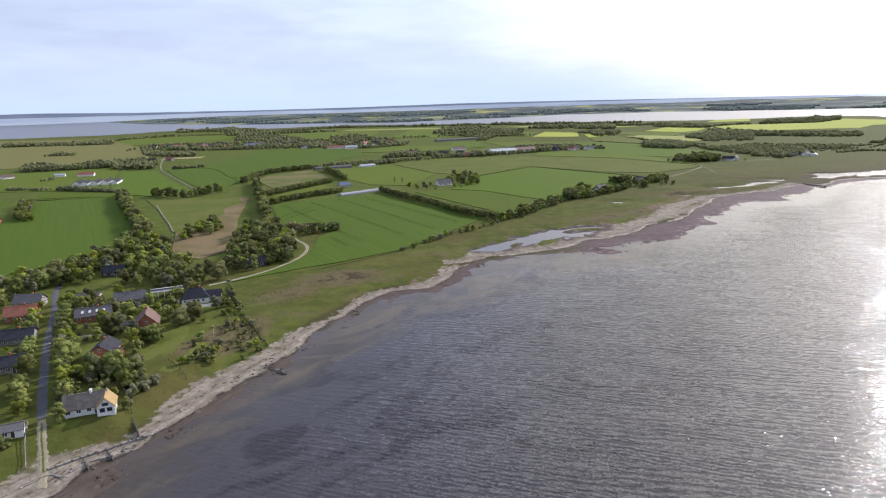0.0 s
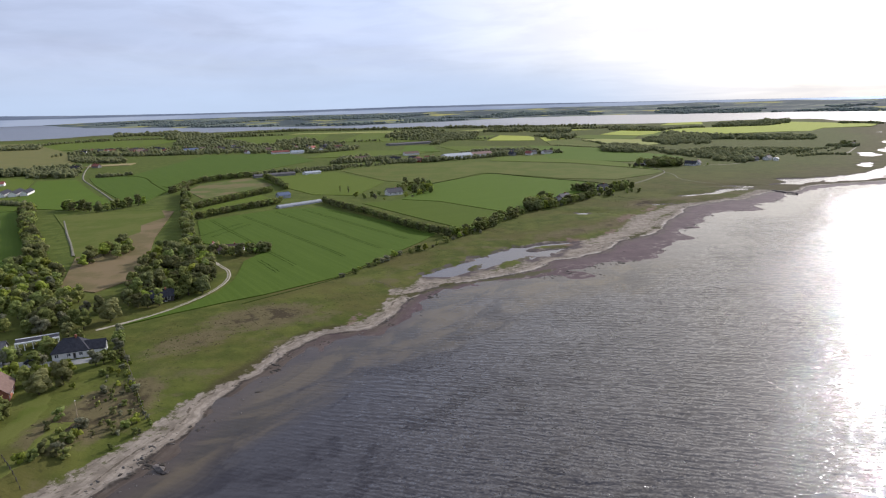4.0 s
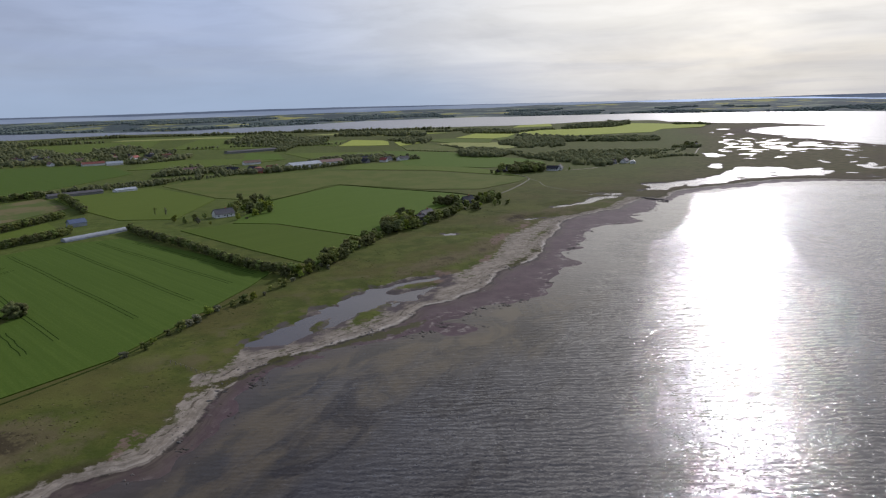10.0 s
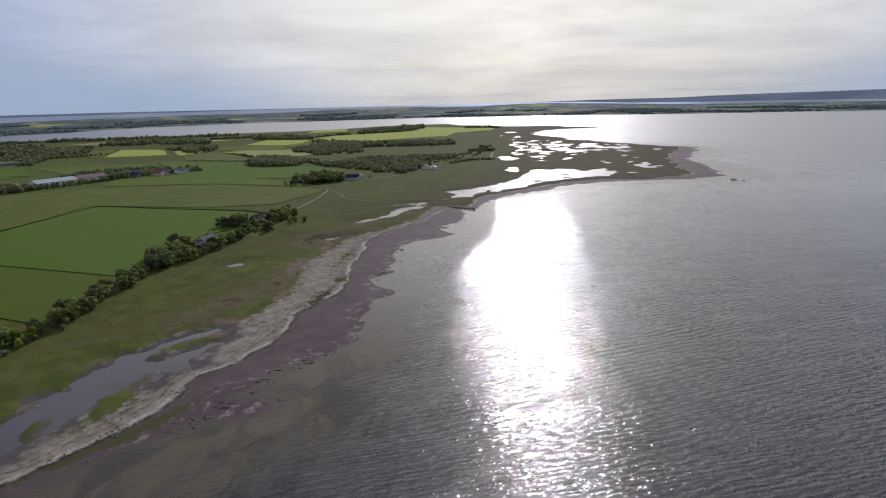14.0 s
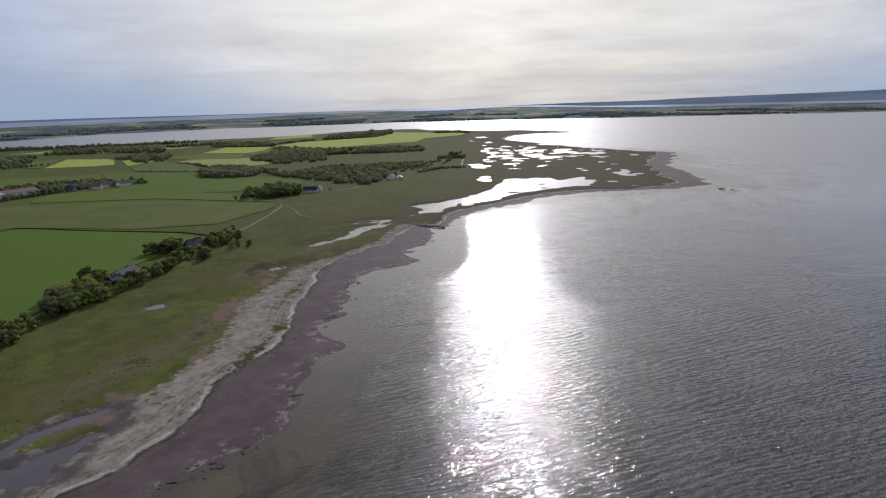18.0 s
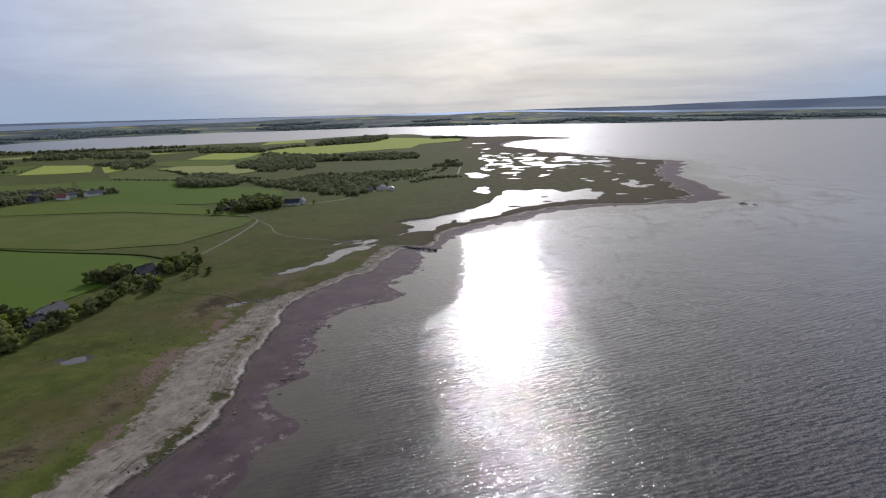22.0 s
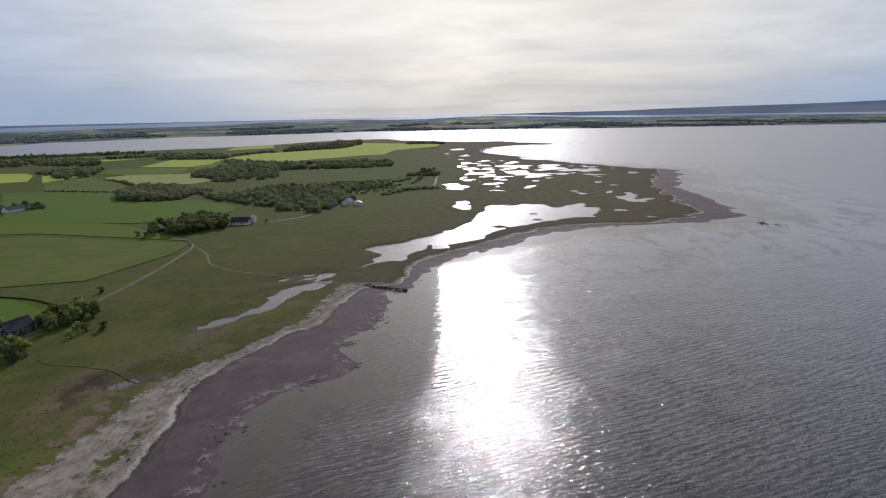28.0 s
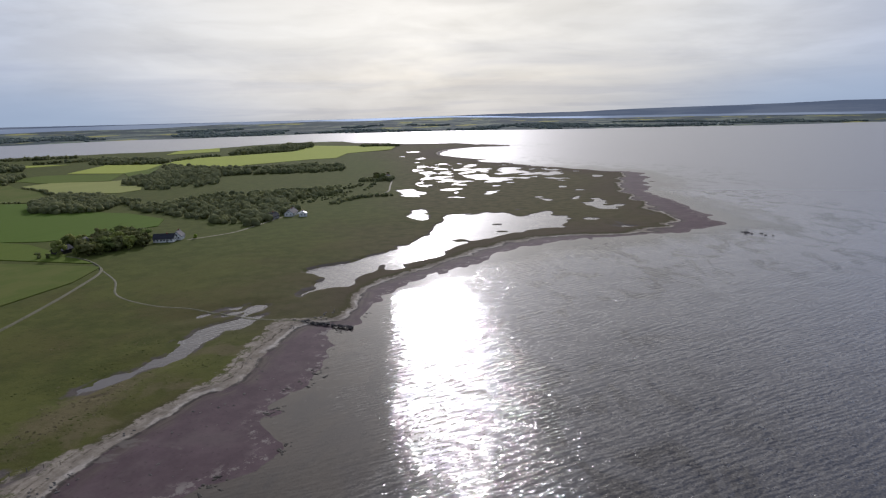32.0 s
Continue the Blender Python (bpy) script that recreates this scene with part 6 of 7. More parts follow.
strip("lane", [(-222, 640), (-262, 714), (-314, 808), (-352, 879), (-390, 974), (-435, 1103)], 2.4, PATH_PALE, "pale dirt lane between fields", "lane", 0.6)
strip("lane", [(-171, 434), (-187, 468), (-207, 508), (-233, 562)], 2.0, PATH_PALE, "dirt lane along a hedge", "lane", 0.6)
strip("track", [(206, 600), (227, 621), (246, 640), (269, 664), (297, 697), (319, 729), (322, 763), (317, 784)], 1.8, PATH_EARTH, "worn dirt track across the meadow", "track", 0.55)
strip("track", [(320, 734), (316, 699), (307, 669), (312, 639), (325, 617), (333, 595), (338, 584), (345, 572)], 1.6, PATH_EARTH, "worn dirt track leading to the stone groyne", "track", 0.1)
strip("track", [(717, 950), (675, 905), (640, 868), (601, 848)], 2.6, DIRT, "pale lane across the marsh edge", "track", 0.1)
strip("track", [(317, 782), (308, 800), (296, 818)], 5.0, DIRT, "gravel yard before the marsh farm", "track", 0.1)
strip("track", [(388, 778), (420, 778), (445, 790), (480, 810)], 2.4, DIRT, "dirt track to a house by the wood", "track", 0.1)

LAWN = green("garden_lawn", (0.078, 0.100, 0.017), (0.116, 0.136, 0.028), 30, dryness=0.3, rows=0.1)
for line, width, words in (
    ([(-121, 211), (-117, 219), (-119, 229)], 12, "sunlit lawn beside the red house"), ([(-97, 203), (-92, 216), (-93, 230), (-97, 240)], 11, "sunlit rough lawn on the slope"),
    ([(-84, 192), (-80, 204), (-81, 220)], 9, "grassy slope above the beach"), ([(-107, 167), (-102, 161), (-94, 159)], 7, "mown lawn before the white cottage"),
    ([(-113, 165), (-116, 172), (-121, 182)], 4, "grass verge beside the village road"), ([(-99, 250), (-92, 246), (-86, 248)], 7, "lawn behind the brick house"),
    ([(-158, 262), (-164, 250), (-160, 240)], 7, "lawn beside a village house"), ([(-142, 214), (-150, 208), (-158, 212)], 9, "lawn behind a village house"),
):
    strip("lawn", line, width, LAWN, words, "lawn", 0.05, 5, 0.2)

for p in smooth_line([(-99, 151), (-114, 178), (-123, 195), (-136, 219), (-145, 237), (-153, 254), (-163, 274), (-172, 292)], 6):
    BUILT.append((float(p[0]), float(p[1]), 4.4))
for p in smooth_line([(-171, 434), (-187, 468), (-207, 508), (-233, 562)], 8):
    BUILT.append((float(p[0]) + 1, float(p[1]), 5.0))
for x, y, r in ((-106.5, 202, 5.5), (-156, 314, 8), (-103, 231.5, 4.5), (-97, 262, 6), (-109, 258, 4), (-142, 246, 5), (-117, 219, 6), (-93, 220, 5), (-127, 231, 4), (-112, 266, 5), (-100, 266, 5)):
    BUILT.append((x, y, r))

# ---- trees ----
R = random.Random(21)
COPSE = [("copse_tree", trunk, crown) for _, trunk, crown in BROAD]
HEDGE, MIX = FIELD_TREES, COPSE + TALL
plant(HEDGE, along([(-43, 610), (-26, 573), (4, 519), (32, 463), (52, 442)], 2.1, 0.5, 1), "hedgerow tree between two green fields", "trees of the long hedgerow", (0.56, 0.7), R)
plant(HEDGE + SHRUBS, along([(64, 446), (79, 471), (97, 494), (117, 520), (134, 530), (152, 545), (162, 552)], 4.2, 2.0, 2, 2, 4.5), "leafy tree in the coastal row", "trees of the coastal row", (0.55, 0.85), R)
plant(BROAD, within([(114, 520), (122, 546), (136, 566), (148, 576), (150, 566), (140, 552), (146, 538), (134, 522)], 5.2, 3), "round-crowned tree in the coastal clump", "trees of the coastal clump", (0.6, 0.9), R)
plant(BROAD, within([(178, 611), (190, 622), (202, 619), (199, 607), (186, 603)], 5, 4) + within([(213, 612), (222, 628), (238, 616), (228, 600), (214, 602)], 5, 41), "round-crowned tree round a dark house", "trees round the dark house", (0.6, 0.85), R)
plant(BROAD + SHRUBS, along([(166, 556), (176, 568), (186, 578), (197, 588), (204, 574)], 4.2, 1.6, 42, 2, 4.5), "low rounded tree of the coastal row", "trees of the coastal row", (0.5, 0.75), R)
plant(SHRUBS, along([(54, 437), (36, 414), (13, 392), (-4, 368), (-17, 352)], 6.5, 1.2, 5), "bush on the seaward edge of the wheat field", "bushes of the field edge", (0.6, 1.35), R)
plant(BROAD, along([(48, 438), (56, 442), (62, 448)], 5, 2, 6), "tree at the corner of two hedges", "trees of the hedge corner", (0.55, 0.7), R)
plant(MIX, along([(-180, 699), (-162, 630), (-145, 572), (-126, 505), (-110, 451), (-95, 405)], 5, 1.8, 7), "tall tree in the hedge along the lane", "trees of the lane hedge", (0.7, 1.0), R)
plant(HEDGE, along([(-145, 599), (-124, 641), (-97, 690)], 2.3, 0.6, 8), "dark leafy tree of a double hedge", "trees of the double hedge", (0.58, 0.72), R)
plant(HEDGE, along([(-130, 546), (-107, 580), (-86, 600), (-78, 614)], 2.3, 0.6, 9), "dark leafy tree of a double hedge", "trees of the double hedge", (0.56, 0.7), R)
plant(HEDGE, along([(-196, 703), (-194, 771), (-175, 809), (-137, 831), (-116, 790), (-96, 734), (-84, 700)], 3.4, 1.2, 10), "hedge tree round a dry paddock", "trees of the paddock hedge", (0.6, 0.9), R)
plant(MIX, along([(-290, 628), (-274, 592), (-249, 542), (-221, 489), (-187, 426)], 4.5, 1.4, 11, 2, 4), "tall tree in the hedge beside the wheat field", "trees of the village hedge", (0.7, 1.0), R)
plant(GARDEN, along([(-306, 500), (-326, 520), (-342, 556), (-360, 590)], 4.5, 2, 95, 2, 5), "leafy tree beside the wheat field", "trees of the field side", (0.6, 0.9), R)
plant(MIX, along([(-261, 625), (-240, 612), (-223, 606), (-201, 638)], 5, 2, 12), "tree at the meadow corner", "trees of the meadow corner", (0.7, 1.0), R)
plant(MIX, within([(-107, 336), (-120, 410), (-110, 440), (-93, 418), (-76, 375), (-75, 342), (-85, 326), (-97, 312)], 6.2, 14), "broad tree in the wood by the gravel track", "trees of the track wood", (0.5, 1.1), R)
plant(BROAD, along([(-96, 424), (-86, 418), (-74, 418), (-64, 424), (-57, 420)], 5, 2.5, 15, 2, 5), "tree beside the long white farmhouse", "trees of the farmhouse", (0.6, 0.85), R)
plant(BROAD, within([(-162, 404), (-146, 408), (-136, 430), (-150, 468), (-160, 440)], 6.5, 16, 0.8), "tree standing in the dry meadow", "trees of the dry meadow", (0.6, 0.9), R)
plant(GARDEN + COPSE, within([(-215, 290), (-200, 325), (-190, 370), (-187, 408), (-165, 401), (-132, 345), (-101, 308), (-112, 290), (-138, 300), (-169, 312), (-173, 290)], 6.3, 17, 0.9), "leafy tree in the belt behind the village", "trees of the village belt", (0.6, 1.0), R)
plant(GARDEN + SHRUBS, within([(-215, 290), (-100, 285), (-86, 262), (-104, 246), (-120, 225), (-126, 205), (-122, 180), (-122, 165), (-150, 165), (-200, 220)], 5.6, 18, 0.85), "garden tree among the village houses", "garden trees of the village", (0.45, 0.8), R)
plant(SHRUBS, within([(-112, 178), (-92, 172), (-84, 180), (-92, 200), (-104, 200), (-118, 190)], 4.2, 19, 0.8), "shrub in the cottage garden", "shrubs of the cottage", (0.8, 1.5), R)
plant(GARDEN + SHRUBS, along([(-104, 222), (-97, 204), (-92, 192), (-87, 178), (-84, 168)], 3.2, 1.2, 71), "hedge tree beside the cottage garden", "trees of the garden hedge", (0.35, 0.6), R)
plant(GARDEN, along([(-118, 246), (-104, 250), (-94, 258), (-84, 266)], 3.4, 1.5, 72), "garden tree behind the brick house", "trees behind the brick house", (0.45, 0.75), R)
plant(GARDEN, within([(-112, 216), (-100, 214), (-94, 228), (-100, 236), (-116, 232)], 4.5, 73, 0.7), "garden tree beside the red house", "trees of the red house", (0.45, 0.8), R)
plant(GARDEN + BROAD, along([(-102, 158), (-112, 176), (-120, 192), (-130, 210), (-140, 226), (-150, 246), (-160, 268)], 4.0, 1.5, 74, 2, 9.5), "tree along the village road", "trees of the village road", (0.45, 0.8), R)
plant(SHRUBS, within([(-122, 134), (-104, 138), (-102, 148), (-112, 150), (-124, 150)], 3.0, 76, 0.9), "dense dark bush beside the beach track", "bushes of the beach track", (0.6, 1.2), R)
plant(SHRUBS, within([(-64, 205), (-70, 225), (-84, 252), (-92, 270), (-80, 268), (-66, 234), (-57, 214)], 3.4, 20, 0.7), "scrubby bush on the bank above the beach", "bushes of the bank", (0.4, 0.9), R)
plant(SHRUBS, within([(-84, 198), (-74, 212), (-66, 212), (-74, 196)], 3.4, 22, 0.85), "bush on the bank above the beach", "bushes of the bank", (0.6, 1.1), R)
plant(SHRUBS, within([(-90, 200), (-84, 226), (-92, 244), (-82, 250), (-72, 226), (-78, 200)], 6.5, 75, 0.6), "garden bush on the grassy slope", "bushes of the slope", (0.5, 1.1), R)
plant(GARDEN + BROAD, [(-148, 274), (-146, 262), (-140, 240), (-130, 212), (-116, 184), (-121, 226), (-99, 190), (-104, 188), (-95, 188), (-101, 235), (-97, 241), (-93, 247), (-119, 268), (-118, 232), (-124, 240), (-103, 222), (-138, 264), (-126, 198), (-91, 181), (-107, 264), (-95, 255), (-122, 254), (-112, 256), (-128, 232), (-134, 222), (-155, 268), (-100, 251), (-113, 250), (-119, 204), (-104, 204)],
      "leafy garden tree beside a village house", "trees between the village houses", (0.6, 0.95), R)
plant(SHRUBS, within([(-104, 190), (-86, 176), (-82, 183), (-96, 200)], 3.0, 78, 0.9), "pale flowering shrub behind the cottage", "shrubs behind the cottage", (0.9, 1.5), R)
plant(SHRUBS, within([(-86, 243), (-79, 256), (-57, 214), (-62, 206), (-75, 212)], 5.0, 79, 0.7), "low scrubby bush on the rough plot", "bushes of the rough plot", (0.25, 0.55), R)
plant(GARDEN, [(-89, 283), (-88, 278), (-86, 273), (-91, 287)], "garden tree beside the hipped white house", "trees of the hipped house", (0.5, 0.75), R)
plant(SHRUBS, along([(-87, 277), (-77, 255), (-67, 235), (-57, 217)], 1.8, 0.3, 23), "low bush on the fence line", "bushes of the fence line", (0.3, 0.5), R)
plant(COPSE, [(26, 656), (35, 652), (43, 627), (54, 638), (47, 648), (50, 662), (55, 680), (51, 701), (34, 712), (40, 672), (44, 690), (31, 668), (39, 640), (47, 634), (52, 650), (42, 660), (56, 662), (50, 672), (57, 694), (46, 702), (37, 680), (28, 648)], "tall tree in the ring round a white house", "trees of the white house", (0.62, 0.85), R)
plant(SHRUBS + GARDEN, [(-14, 630), (-6, 616), (3, 611), (11, 606), (7, 633), (-8, 638), (0, 624), (30, 618), (36, 616), (-16, 642)], "low tree in the ring round a white house", "trees of the white house", (0.5, 0.75), R)
plant(POPLAR, [(-30, 668), (-22, 662)], "slim pale tree at the field edge", "slim trees", (0.42, 0.55), R)
plant(HEDGE, within([(311, 784), (327, 818), (347, 822), (368, 828), (373, 801), (360, 774), (342, 771), (318, 780)], 6.0, 25, 0.9), "tree between the white farmhouses", "trees of the marsh farm", (0.75, 1.15), R)
plant(SHRUBS, [(246, 650), (304, 792), (308, 788), (394, 778), (221, 588), (227, 593), (232, 590), (224, 596)], "lone bush beside the meadow track", "bushes of the meadow", (0.8, 1.3), R)
plant(HEDGE, along([(704, 966), (716, 978), (738, 978)], 6, 2, 26), "tree beside the lone house", "trees of the lone house", (0.5, 1.0), R)

# ---- woods further off ----
woodland("scrub", within([(525, 862), (530, 915), (590, 905), (620, 900), (584, 868)], 6, 61, 0.6), "low scrub beside the marsh wood", 1.6, 4, LEAF_WOOD, 61, 3, 4)
woodland("scrub", within([(545, 935), (560, 960), (660, 960), (690, 930), (620, 920)], 7, 62, 0.5), "low scrub on the marsh edge", 1.4, 4, LEAF_WOOD, 62, 3, 4)
woodland("scrub", along([(598, 870), (625, 888), (655, 915), (700, 960)], 9, 2, 63), "low scrub along the marsh track", 1.4, 4, LEAF_WOOD, 63, 3, 4)
for n_wood, (spots, words, tall, broad) in enumerate((
    (within([(350, 1020), (366, 1070), (401, 1112), (432, 1070), (432, 1012), (413, 990), (391, 970), (362, 988)], 4.4, 31), "dark dense wood beyond the green field", 6.6, 6.6),
    (within([(427, 1006), (416, 937), (422, 905), (444, 926), (445, 968), (436, 1008)], 5.2, 32, 0.7), "narrow wood beside the green field", 4.2, 5.4),
    (within([(424, 913), (449, 959), (488, 994), (542, 975), (626, 940), (604, 893), (527, 879), (509, 823), (476, 812), (447, 782), (435, 807), (432, 841)], 5.4, 33, 0.62), "wood of mixed trees behind the marsh houses", 4.2, 5.8),
    (within([(488, 1190), (527, 1278), (561, 1290), (635, 1386), (652, 1264), (571, 1106), (534, 1088), (485, 1106), (502, 1171)], 6.6, 34, 0.7), "wood between pale fields", 4.8, 7.4),
    (within([(660, 1170), (700, 1256), (746, 1232), (812, 1262), (806, 1160), (761, 1106), (720, 1118)], 6.8, 35, 0.7), "wood along a bright field", 4.8, 7.2),
    (within([(640, 1462), (675, 1330), (713, 1282), (661, 1182), (613, 1192), (617, 1323)], 8.0, 36, 0.8), "belt of trees below a bright field", 5.4, 7.6),
    (within([(836, 1606), (949, 1754), (1069, 1776), (1176, 1800), (1104, 1695), (980, 1594)], 8.0, 37, 0.95), "dark wood on the far shore of the land", 8.0, 8.6),
    (within([(356, 1480), (396, 1510), (420, 1478), (450, 1450), (394, 1322), (354, 1312), (362, 1389)], 7.0, 55, 0.8), "trees round a hamlet among the fields", 5.6, 7.0),
    (within([(588, 1640), (651, 1786), (660, 1690), (704, 1700), (704, 1574), (665, 1504), (588, 1597)], 9.0, 56, 0.8), "wood beside the channel", 6.0, 8.0),
    (along([(412, 1785), (479, 1752), (534, 1740), (562, 1749), (592, 1728), (637, 1771)], 7, 4, 57, 2, 10), "trees along the channel shore", 5.0, 6.4),
    (along([(687, 1545), (771, 1606), (824, 1614)], 7, 4, 58, 2, 10), "row of trees between bright fields", 5.0, 6.4),
    (along([(1179, 1596), (1213, 1582), (1240, 1534)], 7, 4, 59, 3, 12), "trees at the end of the land", 6.0, 7.0),
    (along([(400, 1255), (406, 1206), (406, 1159), (420, 1114), (440, 1112)], 6, 2, 60), "hedge beside the dark wood", 3.4, 4.4),
    (along([(315, 1178), (345, 1132), (375, 1088)], 7, 2, 64), "low hedge between two fields", 2.4, 3.6),
    (within([(678, 968), (698, 984), (716, 966), (738, 970), (712, 944)], 5.0, 65, 0.85), "trees beside the lone marsh house", 4.6, 5.4),
    (along([(550, 837), (572, 848), (597, 852), (625, 841)], 5, 2, 66, 2, 5), "scrub along the marsh track", 2.2, 4.0),
)):
    woodland("woodland", spots, words, tall, broad, LEAF_WOOD, 200 + n_wood, 5, 6)
woodland("woodland", along([(-109, 860), (-44, 880), (-60, 900), (-140, 850), (-170, 825)], 4, 1.5, 38, 2), "hedge round the glasshouses", 5.0, 4.0, LEAF_WOOD, 8)
woodland("woodland", within([(-60, 960), (-40, 1030), (30, 1020), (40, 980)], 4.8, 39, 0.9), "dark copse beside a farm", 6.5, 5.5, LEAF_WOOD, 9)
woodland("woodland", along([(-40, 905), (40, 950), (110, 965), (180, 1000), (240, 1030), (290, 1015)], 4.5, 4, 40, 3, 8), "belt of trees round the farms", 5.0, 4.8, LEAF_WOOD, 10)
woodland("woodland", within([(170, 1010), (215, 1060), (260, 1050), (290, 1010), (240, 1005)], 4.8, 41, 0.7), "trees round the farms", 5.8, 5.5, LEAF_WOOD, 11)
woodland("woodland", within([(-580, 1290), (-580, 1460), (-60, 1450), (-50, 1240), (-200, 1215), (-400, 1260)], 10.2, 42, 0.62), "village trees beyond the fields", 5.4, 6.2, LEAF_WOOD, 12)
woodland("woodland", along([(-346, 884), (-326, 896), (-306, 910)], 4.0, 2, 43, 2, 5), "bushes at the end of the lane", 5.2, 5.6, LEAF_WOOD, 13)
woodland("woodland", within([(-560, 906), (-572, 952), (-455, 990), (-444, 946)], 4.8, 44), "row of tall trees by the pasture", 8.4, 6.0, LEAF_WOOD, 14)
woodland("woodland", within([(-432, 912), (-500, 1066), (-420, 1040), (-398, 985), (-372, 905), (-400, 896)], 6.4, 45, 0.85), "trees round a hamlet", 5.8, 6.2, LEAF_WOOD, 15)
woodland("woodland", along([(-388, 694), (-350, 678), (-309, 660)], 3.2, 1.0, 46, 2, 4), "dark hedge before the stables", 4.0, 4.6, LEAF_WOOD, 16)
woodland("woodland", within([(-990, 1560), (-1012, 1622), (-765, 1640), (-726, 1552)], 7.5, 47, 0.95), "dark plantation on the pasture", 6.5, 8.6, LEAF_WOOD, 17)
woodland("woodland", within([(-692, 1208), (-690, 1236), (-650, 1240), (-642, 1212)], 6, 92), "small wood on the tan pasture", 6.0, 7.0, LEAF_WOOD, 42)
woodland("scrub", along([(-450, 708), (-420, 702), (-394, 696)], 5, 2, 93, 2, 5) + along([(-458, 786), (-452, 800), (-462, 812)], 5, 2, 94), "low scrub beside the stables", 2.6, 4.6, LEAF_WOOD, 43)
woodland("woodland", within([(-420, 330), (-330, 320), (-240, 330), (-330, 470), (-400, 480)], 6.1, 48, 0.6), "trees round houses behind the field", 5.8, 6.2, LEAF_WOOD, 18)
woodland("woodland", along([(110, 1300), (180, 1560), (200, 1700), (250, 1640)], 6.8, 6, 49, 3, 12), "belt of trees between pale fields", 5.8, 6.4, LEAF_WOOD, 19)
woodland("woodland", along([(-480, 1850), (-300, 2150), (0, 2080), (180, 2050), (420, 1960), (640, 1880)], 8.2, 8, 51, 3, 14), "trees along the channel shore", 6.5, 7.2, LEAF_WOOD, 21)
woodland("woodland", along([(-40, 1480), (60, 1480), (130, 1440), (250, 1420)], 7.5, 4, 52, 2, 9), "hedge between far fields", 5.0, 5.6, LEAF_WOOD, 22)
woodland("woodland", along([(-900, 1600), (-700, 1880), (-450, 1880), (-250, 1900)], 8.2, 5, 53, 2, 12), "hedge between far fields", 5.8, 6.4, LEAF_WOOD, 23)
woodland("woodland", within([(-550, 1288), (-492, 1161), (-444, 1121), (-386, 1111), (-416, 1191), (-467, 1216)], 6.1, 81, 0.85), "farm trees beside the lane", 5.8, 7.0, LEAF_WOOD, 31)
woodland("woodland", along([(-500, 1310), (-400, 1258), (-330, 1262), (-262, 1290), (-195, 1340)], 5.2, 4, 82, 3, 8), "dense belt of trees before the village", 5.8, 7.2, LEAF_WOOD, 32)
woodland("woodland", along([(-180, 1216), (-103, 1190), (-50, 1220), (-30, 1300)], 5.2, 4, 83, 2, 9), "trees before the red-roofed farm", 5.0, 6.4, LEAF_WOOD, 33)
woodland("woodland", within([(-443, 1560), (-341, 1440), (-242, 1440), (-287, 1565), (-431, 1788), (-495, 1783)], 10.2, 84, 0.8), "trees among the village gardens", 6.5, 7.8, LEAF_WOOD, 34)
woodland("woodland", within([(-215, 1520), (-169, 1400), (-68, 1428), (-186, 1671)], 9.5, 85, 0.8), "trees behind the village", 6.5, 7.8, LEAF_WOOD, 35)
woodland("woodland", within([(-778, 2104), (-710, 2147), (-561, 2011), (-647, 2307), (-808, 2431), (-870, 2365)], 13.6, 86, 0.8), "wood on the shore of the far water", 7.2, 10.1, LEAF_WOOD, 36)
woodland("woodland", within([(-536, 1810), (-463, 1810), (-390, 1785), (-426, 1944), (-604, 2273), (-648, 2200)], 12.9, 87, 0.75), "wood beside the far water", 7.2, 10.1, LEAF_WOOD, 37)
woodland("woodland", along([(-20, 1050), (20, 985), (47, 952), (93, 944)], 5.2, 4, 88, 2, 8), "trees before the inland farms", 5.8, 6.4, LEAF_WOOD, 38)
woodland("woodland", along([(140, 1050), (192, 1062), (240, 1075)], 5.2, 4, 89, 3, 9), "trees behind the pale hall", 5.8, 6.4, LEAF_WOOD, 39)
woodland("woodland", within([(24, 1597), (137, 1410), (206, 1404), (243, 1564), (157, 1956), (59, 1891)], 11.6, 90, 0.6), "scattered wood inland", 6.5, 8.6, LEAF_WOOD, 40)
woodland("woodland", within([(274, 1714), (373, 1664), (464, 1558), (507, 1722), (346, 1908)], 11.6, 91, 0.7), "wood between pale fields", 6.5, 8.6, LEAF_WOOD, 41)
# woods of the opposite shore, in patches
OPPOSITE = [(-1500, 3750), (-695, 2880), (-91, 2590), (330, 2790), (640, 2980), (1100, 2980), (1500, 2750), (1774, 2650), (2097, 2280), (2305, 1920), (2543, 1590), (2800, 1300), (3200, 960), (3300, 1600), (2800, 2500), (1800, 3400), (300, 3600), (-1400, 4300)]
spots = within(OPPOSITE, 17, 54, 1.0)
px, py = np.array([q[0] for q in spots]), np.array([q[1] for q in spots])
belts = lattice(px, py, 240, 77) + 0.55 * lattice(px + 0.5 * py, py * 2.2 - 0.5 * px, 330, 78) + 0.35 * lattice(px, py, 90, 79)
shore_side = side_distance(px, py, FAR_COAST)
woodland("distant_woodland", [q for q, k, d in zip(spots, belts, shore_side) if k > (0.05 if d < 260 else 0.18)], "woods on the opposite shore", 3.2, 15, LEAF_HAZY, 24, 2, 0)


# ---- tussocks of the coastal meadow ----
def tussock_material(name, dark, light, straw):
    mat, n = material(name)
    luck = n.tree.nodes.new("ShaderNodeNewGeometry").outputs["Random Per Island"]
    tone = n.mix(luck, dark, light)
    tone = n.mix(n.step(luck, 0.72, 0.95, 0.0, 0.8), tone, straw)
    n.surface(Base_Color=tone, Roughness=0.95, Specular_IOR_Level=0.04)
    return mat


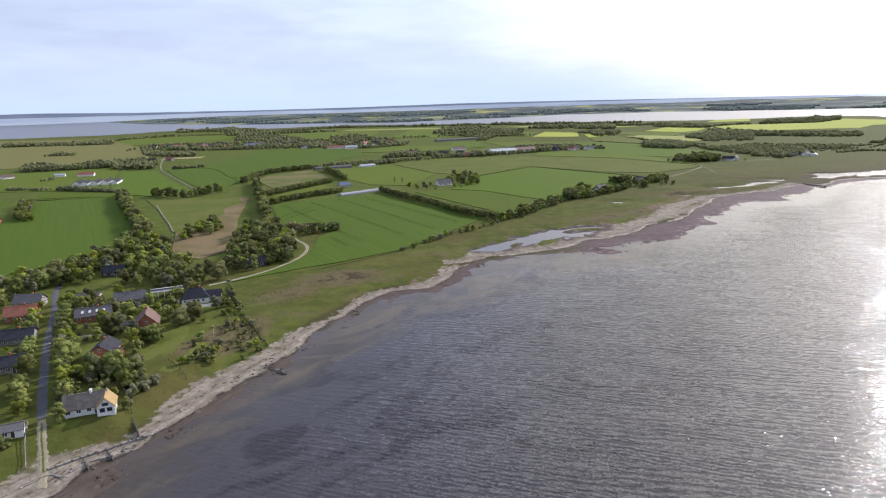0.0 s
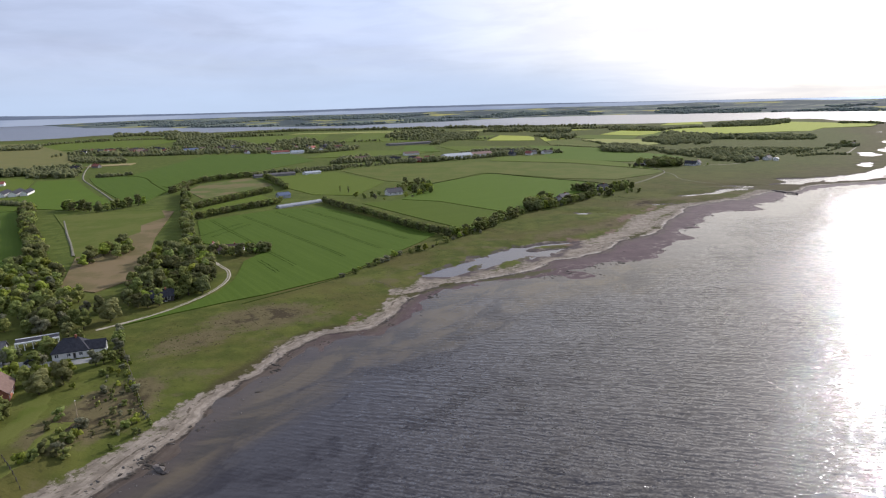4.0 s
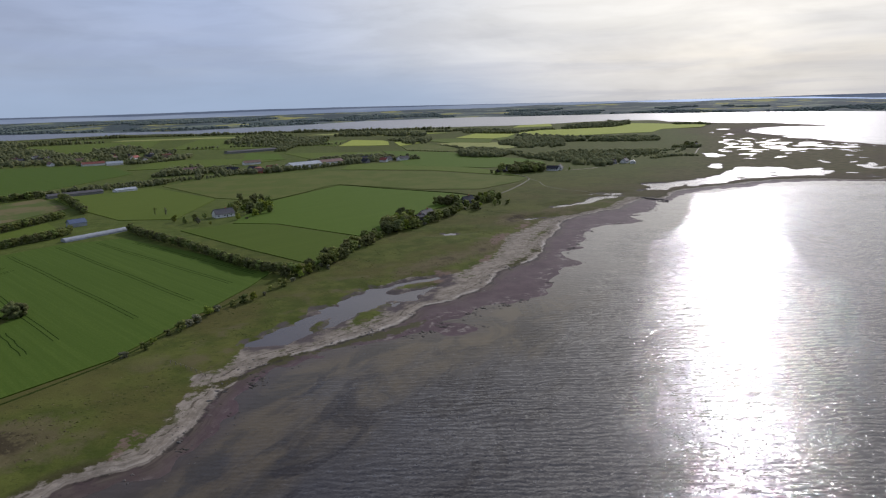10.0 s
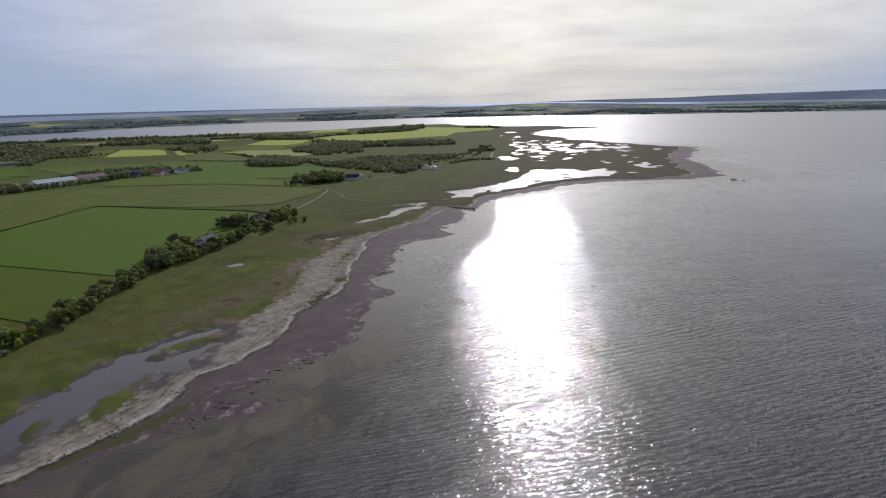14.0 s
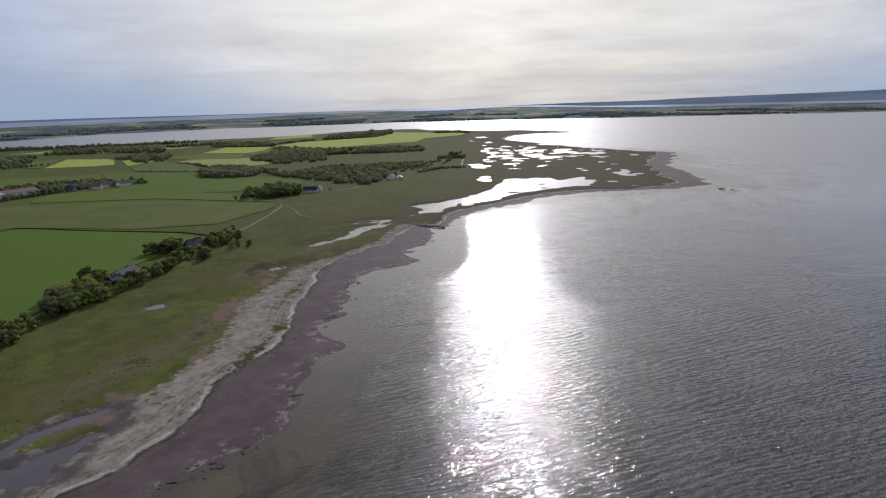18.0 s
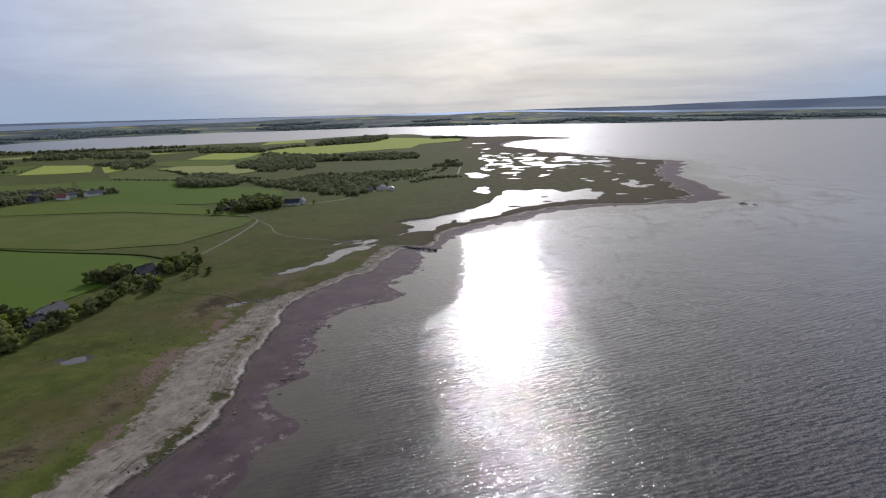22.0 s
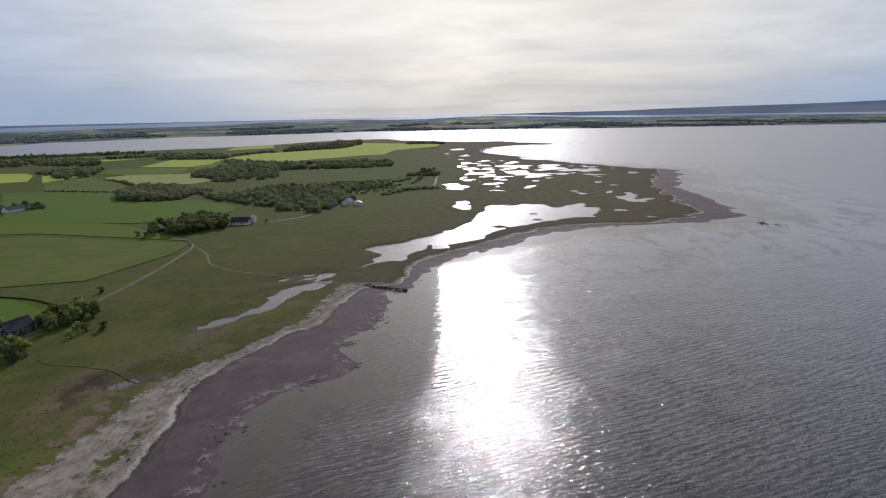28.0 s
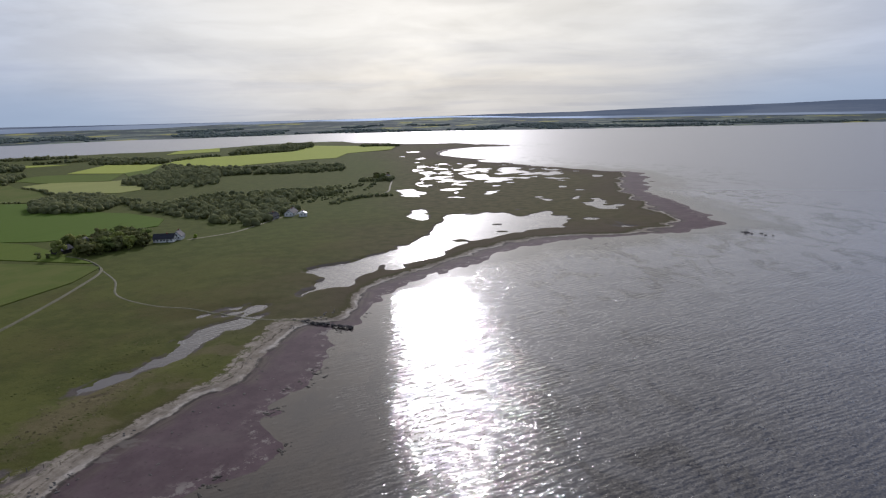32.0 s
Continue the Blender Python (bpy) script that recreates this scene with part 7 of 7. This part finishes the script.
def tussocks(label, spots, lo, hi, mat, seed):
    """Low tufts of grass and rush, too many to count, in one mesh."""
    rng = random.Random(seed)
    co, faces = [], []
    h, w, s, v, marsh, pool = at_many(spots)[:6]
    for (x, y), z, inland, wet in zip(spots, h, v, pool):
        if z < 0.25 or inland < 1.0 or wet > -3.0:
            continue
        r = rng.uniform(lo, hi) * rng.choice((0.7, 1.0, 1.0, 1.5))
        start = len(co)
        turn = rng.uniform(0, 6.28)
        for k in range(6):
            a = turn + k * math.pi / 3
            q = r * rng.uniform(0.7, 1.25)
            co.append((x + math.cos(a) * q, y + math.sin(a) * q, z - 0.05))
        for k in range(3):
            a = turn + k * 2.1
            co.append((x + math.cos(a) * r * 0.4, y + math.sin(a) * r * 0.4, z + r * rng.uniform(0.10, 0.28)))
        for k in range(6):
            faces.append((start + k, start + (k + 1) % 6, start + 6 + (k // 2)))
        for k in range(3):
            faces.append((start + (2 * k + 2) % 6, start + 6 + (k + 1) % 3, start + 6 + k))
        faces.append((start + 6, start + 7, start + 8))
    me = bpy.data.meshes.new("grass_tussocks")
    me.from_pydata(co, [], faces)
    me.materials.append(mat)
    tagged(new("grass_tussocks", me), label, "grass", kind="stuff")


RUSH = tussock_material("rush_tuft", (0.050, 0.057, 0.015), (0.088, 0.092, 0.027), (0.125, 0.105, 0.050))
SEDGE = tussock_material("brown_sedge", (0.074, 0.060, 0.030), (0.112, 0.094, 0.050), (0.140, 0.118, 0.066))


def patchy(spots, size, seed, least):
    rough = lattice(np.array([q[0] for q in spots]), np.array([q[1] for q in spots]), size, seed)
    fine = lattice(np.array([q[0] for q in spots]), np.array([q[1] for q in spots]), size / 4, seed + 3)
    return [q for q, a, b in zip(spots, rough, fine) if a + 0.6 * b > least]


tussocks("dark rush tufts in the coastal meadow", patchy(within([(-78, 178), (-60, 214), (-40, 246), (-20, 284), (4, 300), (16, 336), (40, 372), (40, 420), (10, 384), (-30, 340), (-80, 298), (-76, 262)], 2.0, 101), 16, 61, 0.25), 0.25, 0.5, RUSH, 101)
tussocks("dark rush tufts in the meadow behind the beach", patchy(within([(40, 372), (70, 400), (106, 418), (150, 436), (180, 478), (232, 526), (300, 556), (336, 590), (300, 640), (240, 600), (200, 576), (150, 536), (100, 486), (62, 440)], 2.2, 102), 18, 62, 0.3), 0.25, 0.55, RUSH, 102)
tussocks("brown sedge in the damp hollows of the meadow", [q for q, k in zip(*[(p, spots_at(np.array([c[0] for c in p]), np.array([c[1] for c in p]), REED_SPOTS)) for p in [within([(-90, 200), (-60, 214), (-20, 284), (60, 390), (150, 436), (232, 526), (300, 556), (290, 580), (200, 576), (100, 470), (20, 400), (-80, 320)], 1.9, 103)]][0]) if k > -1.5], 0.25, 0.5, SEDGE, 103)
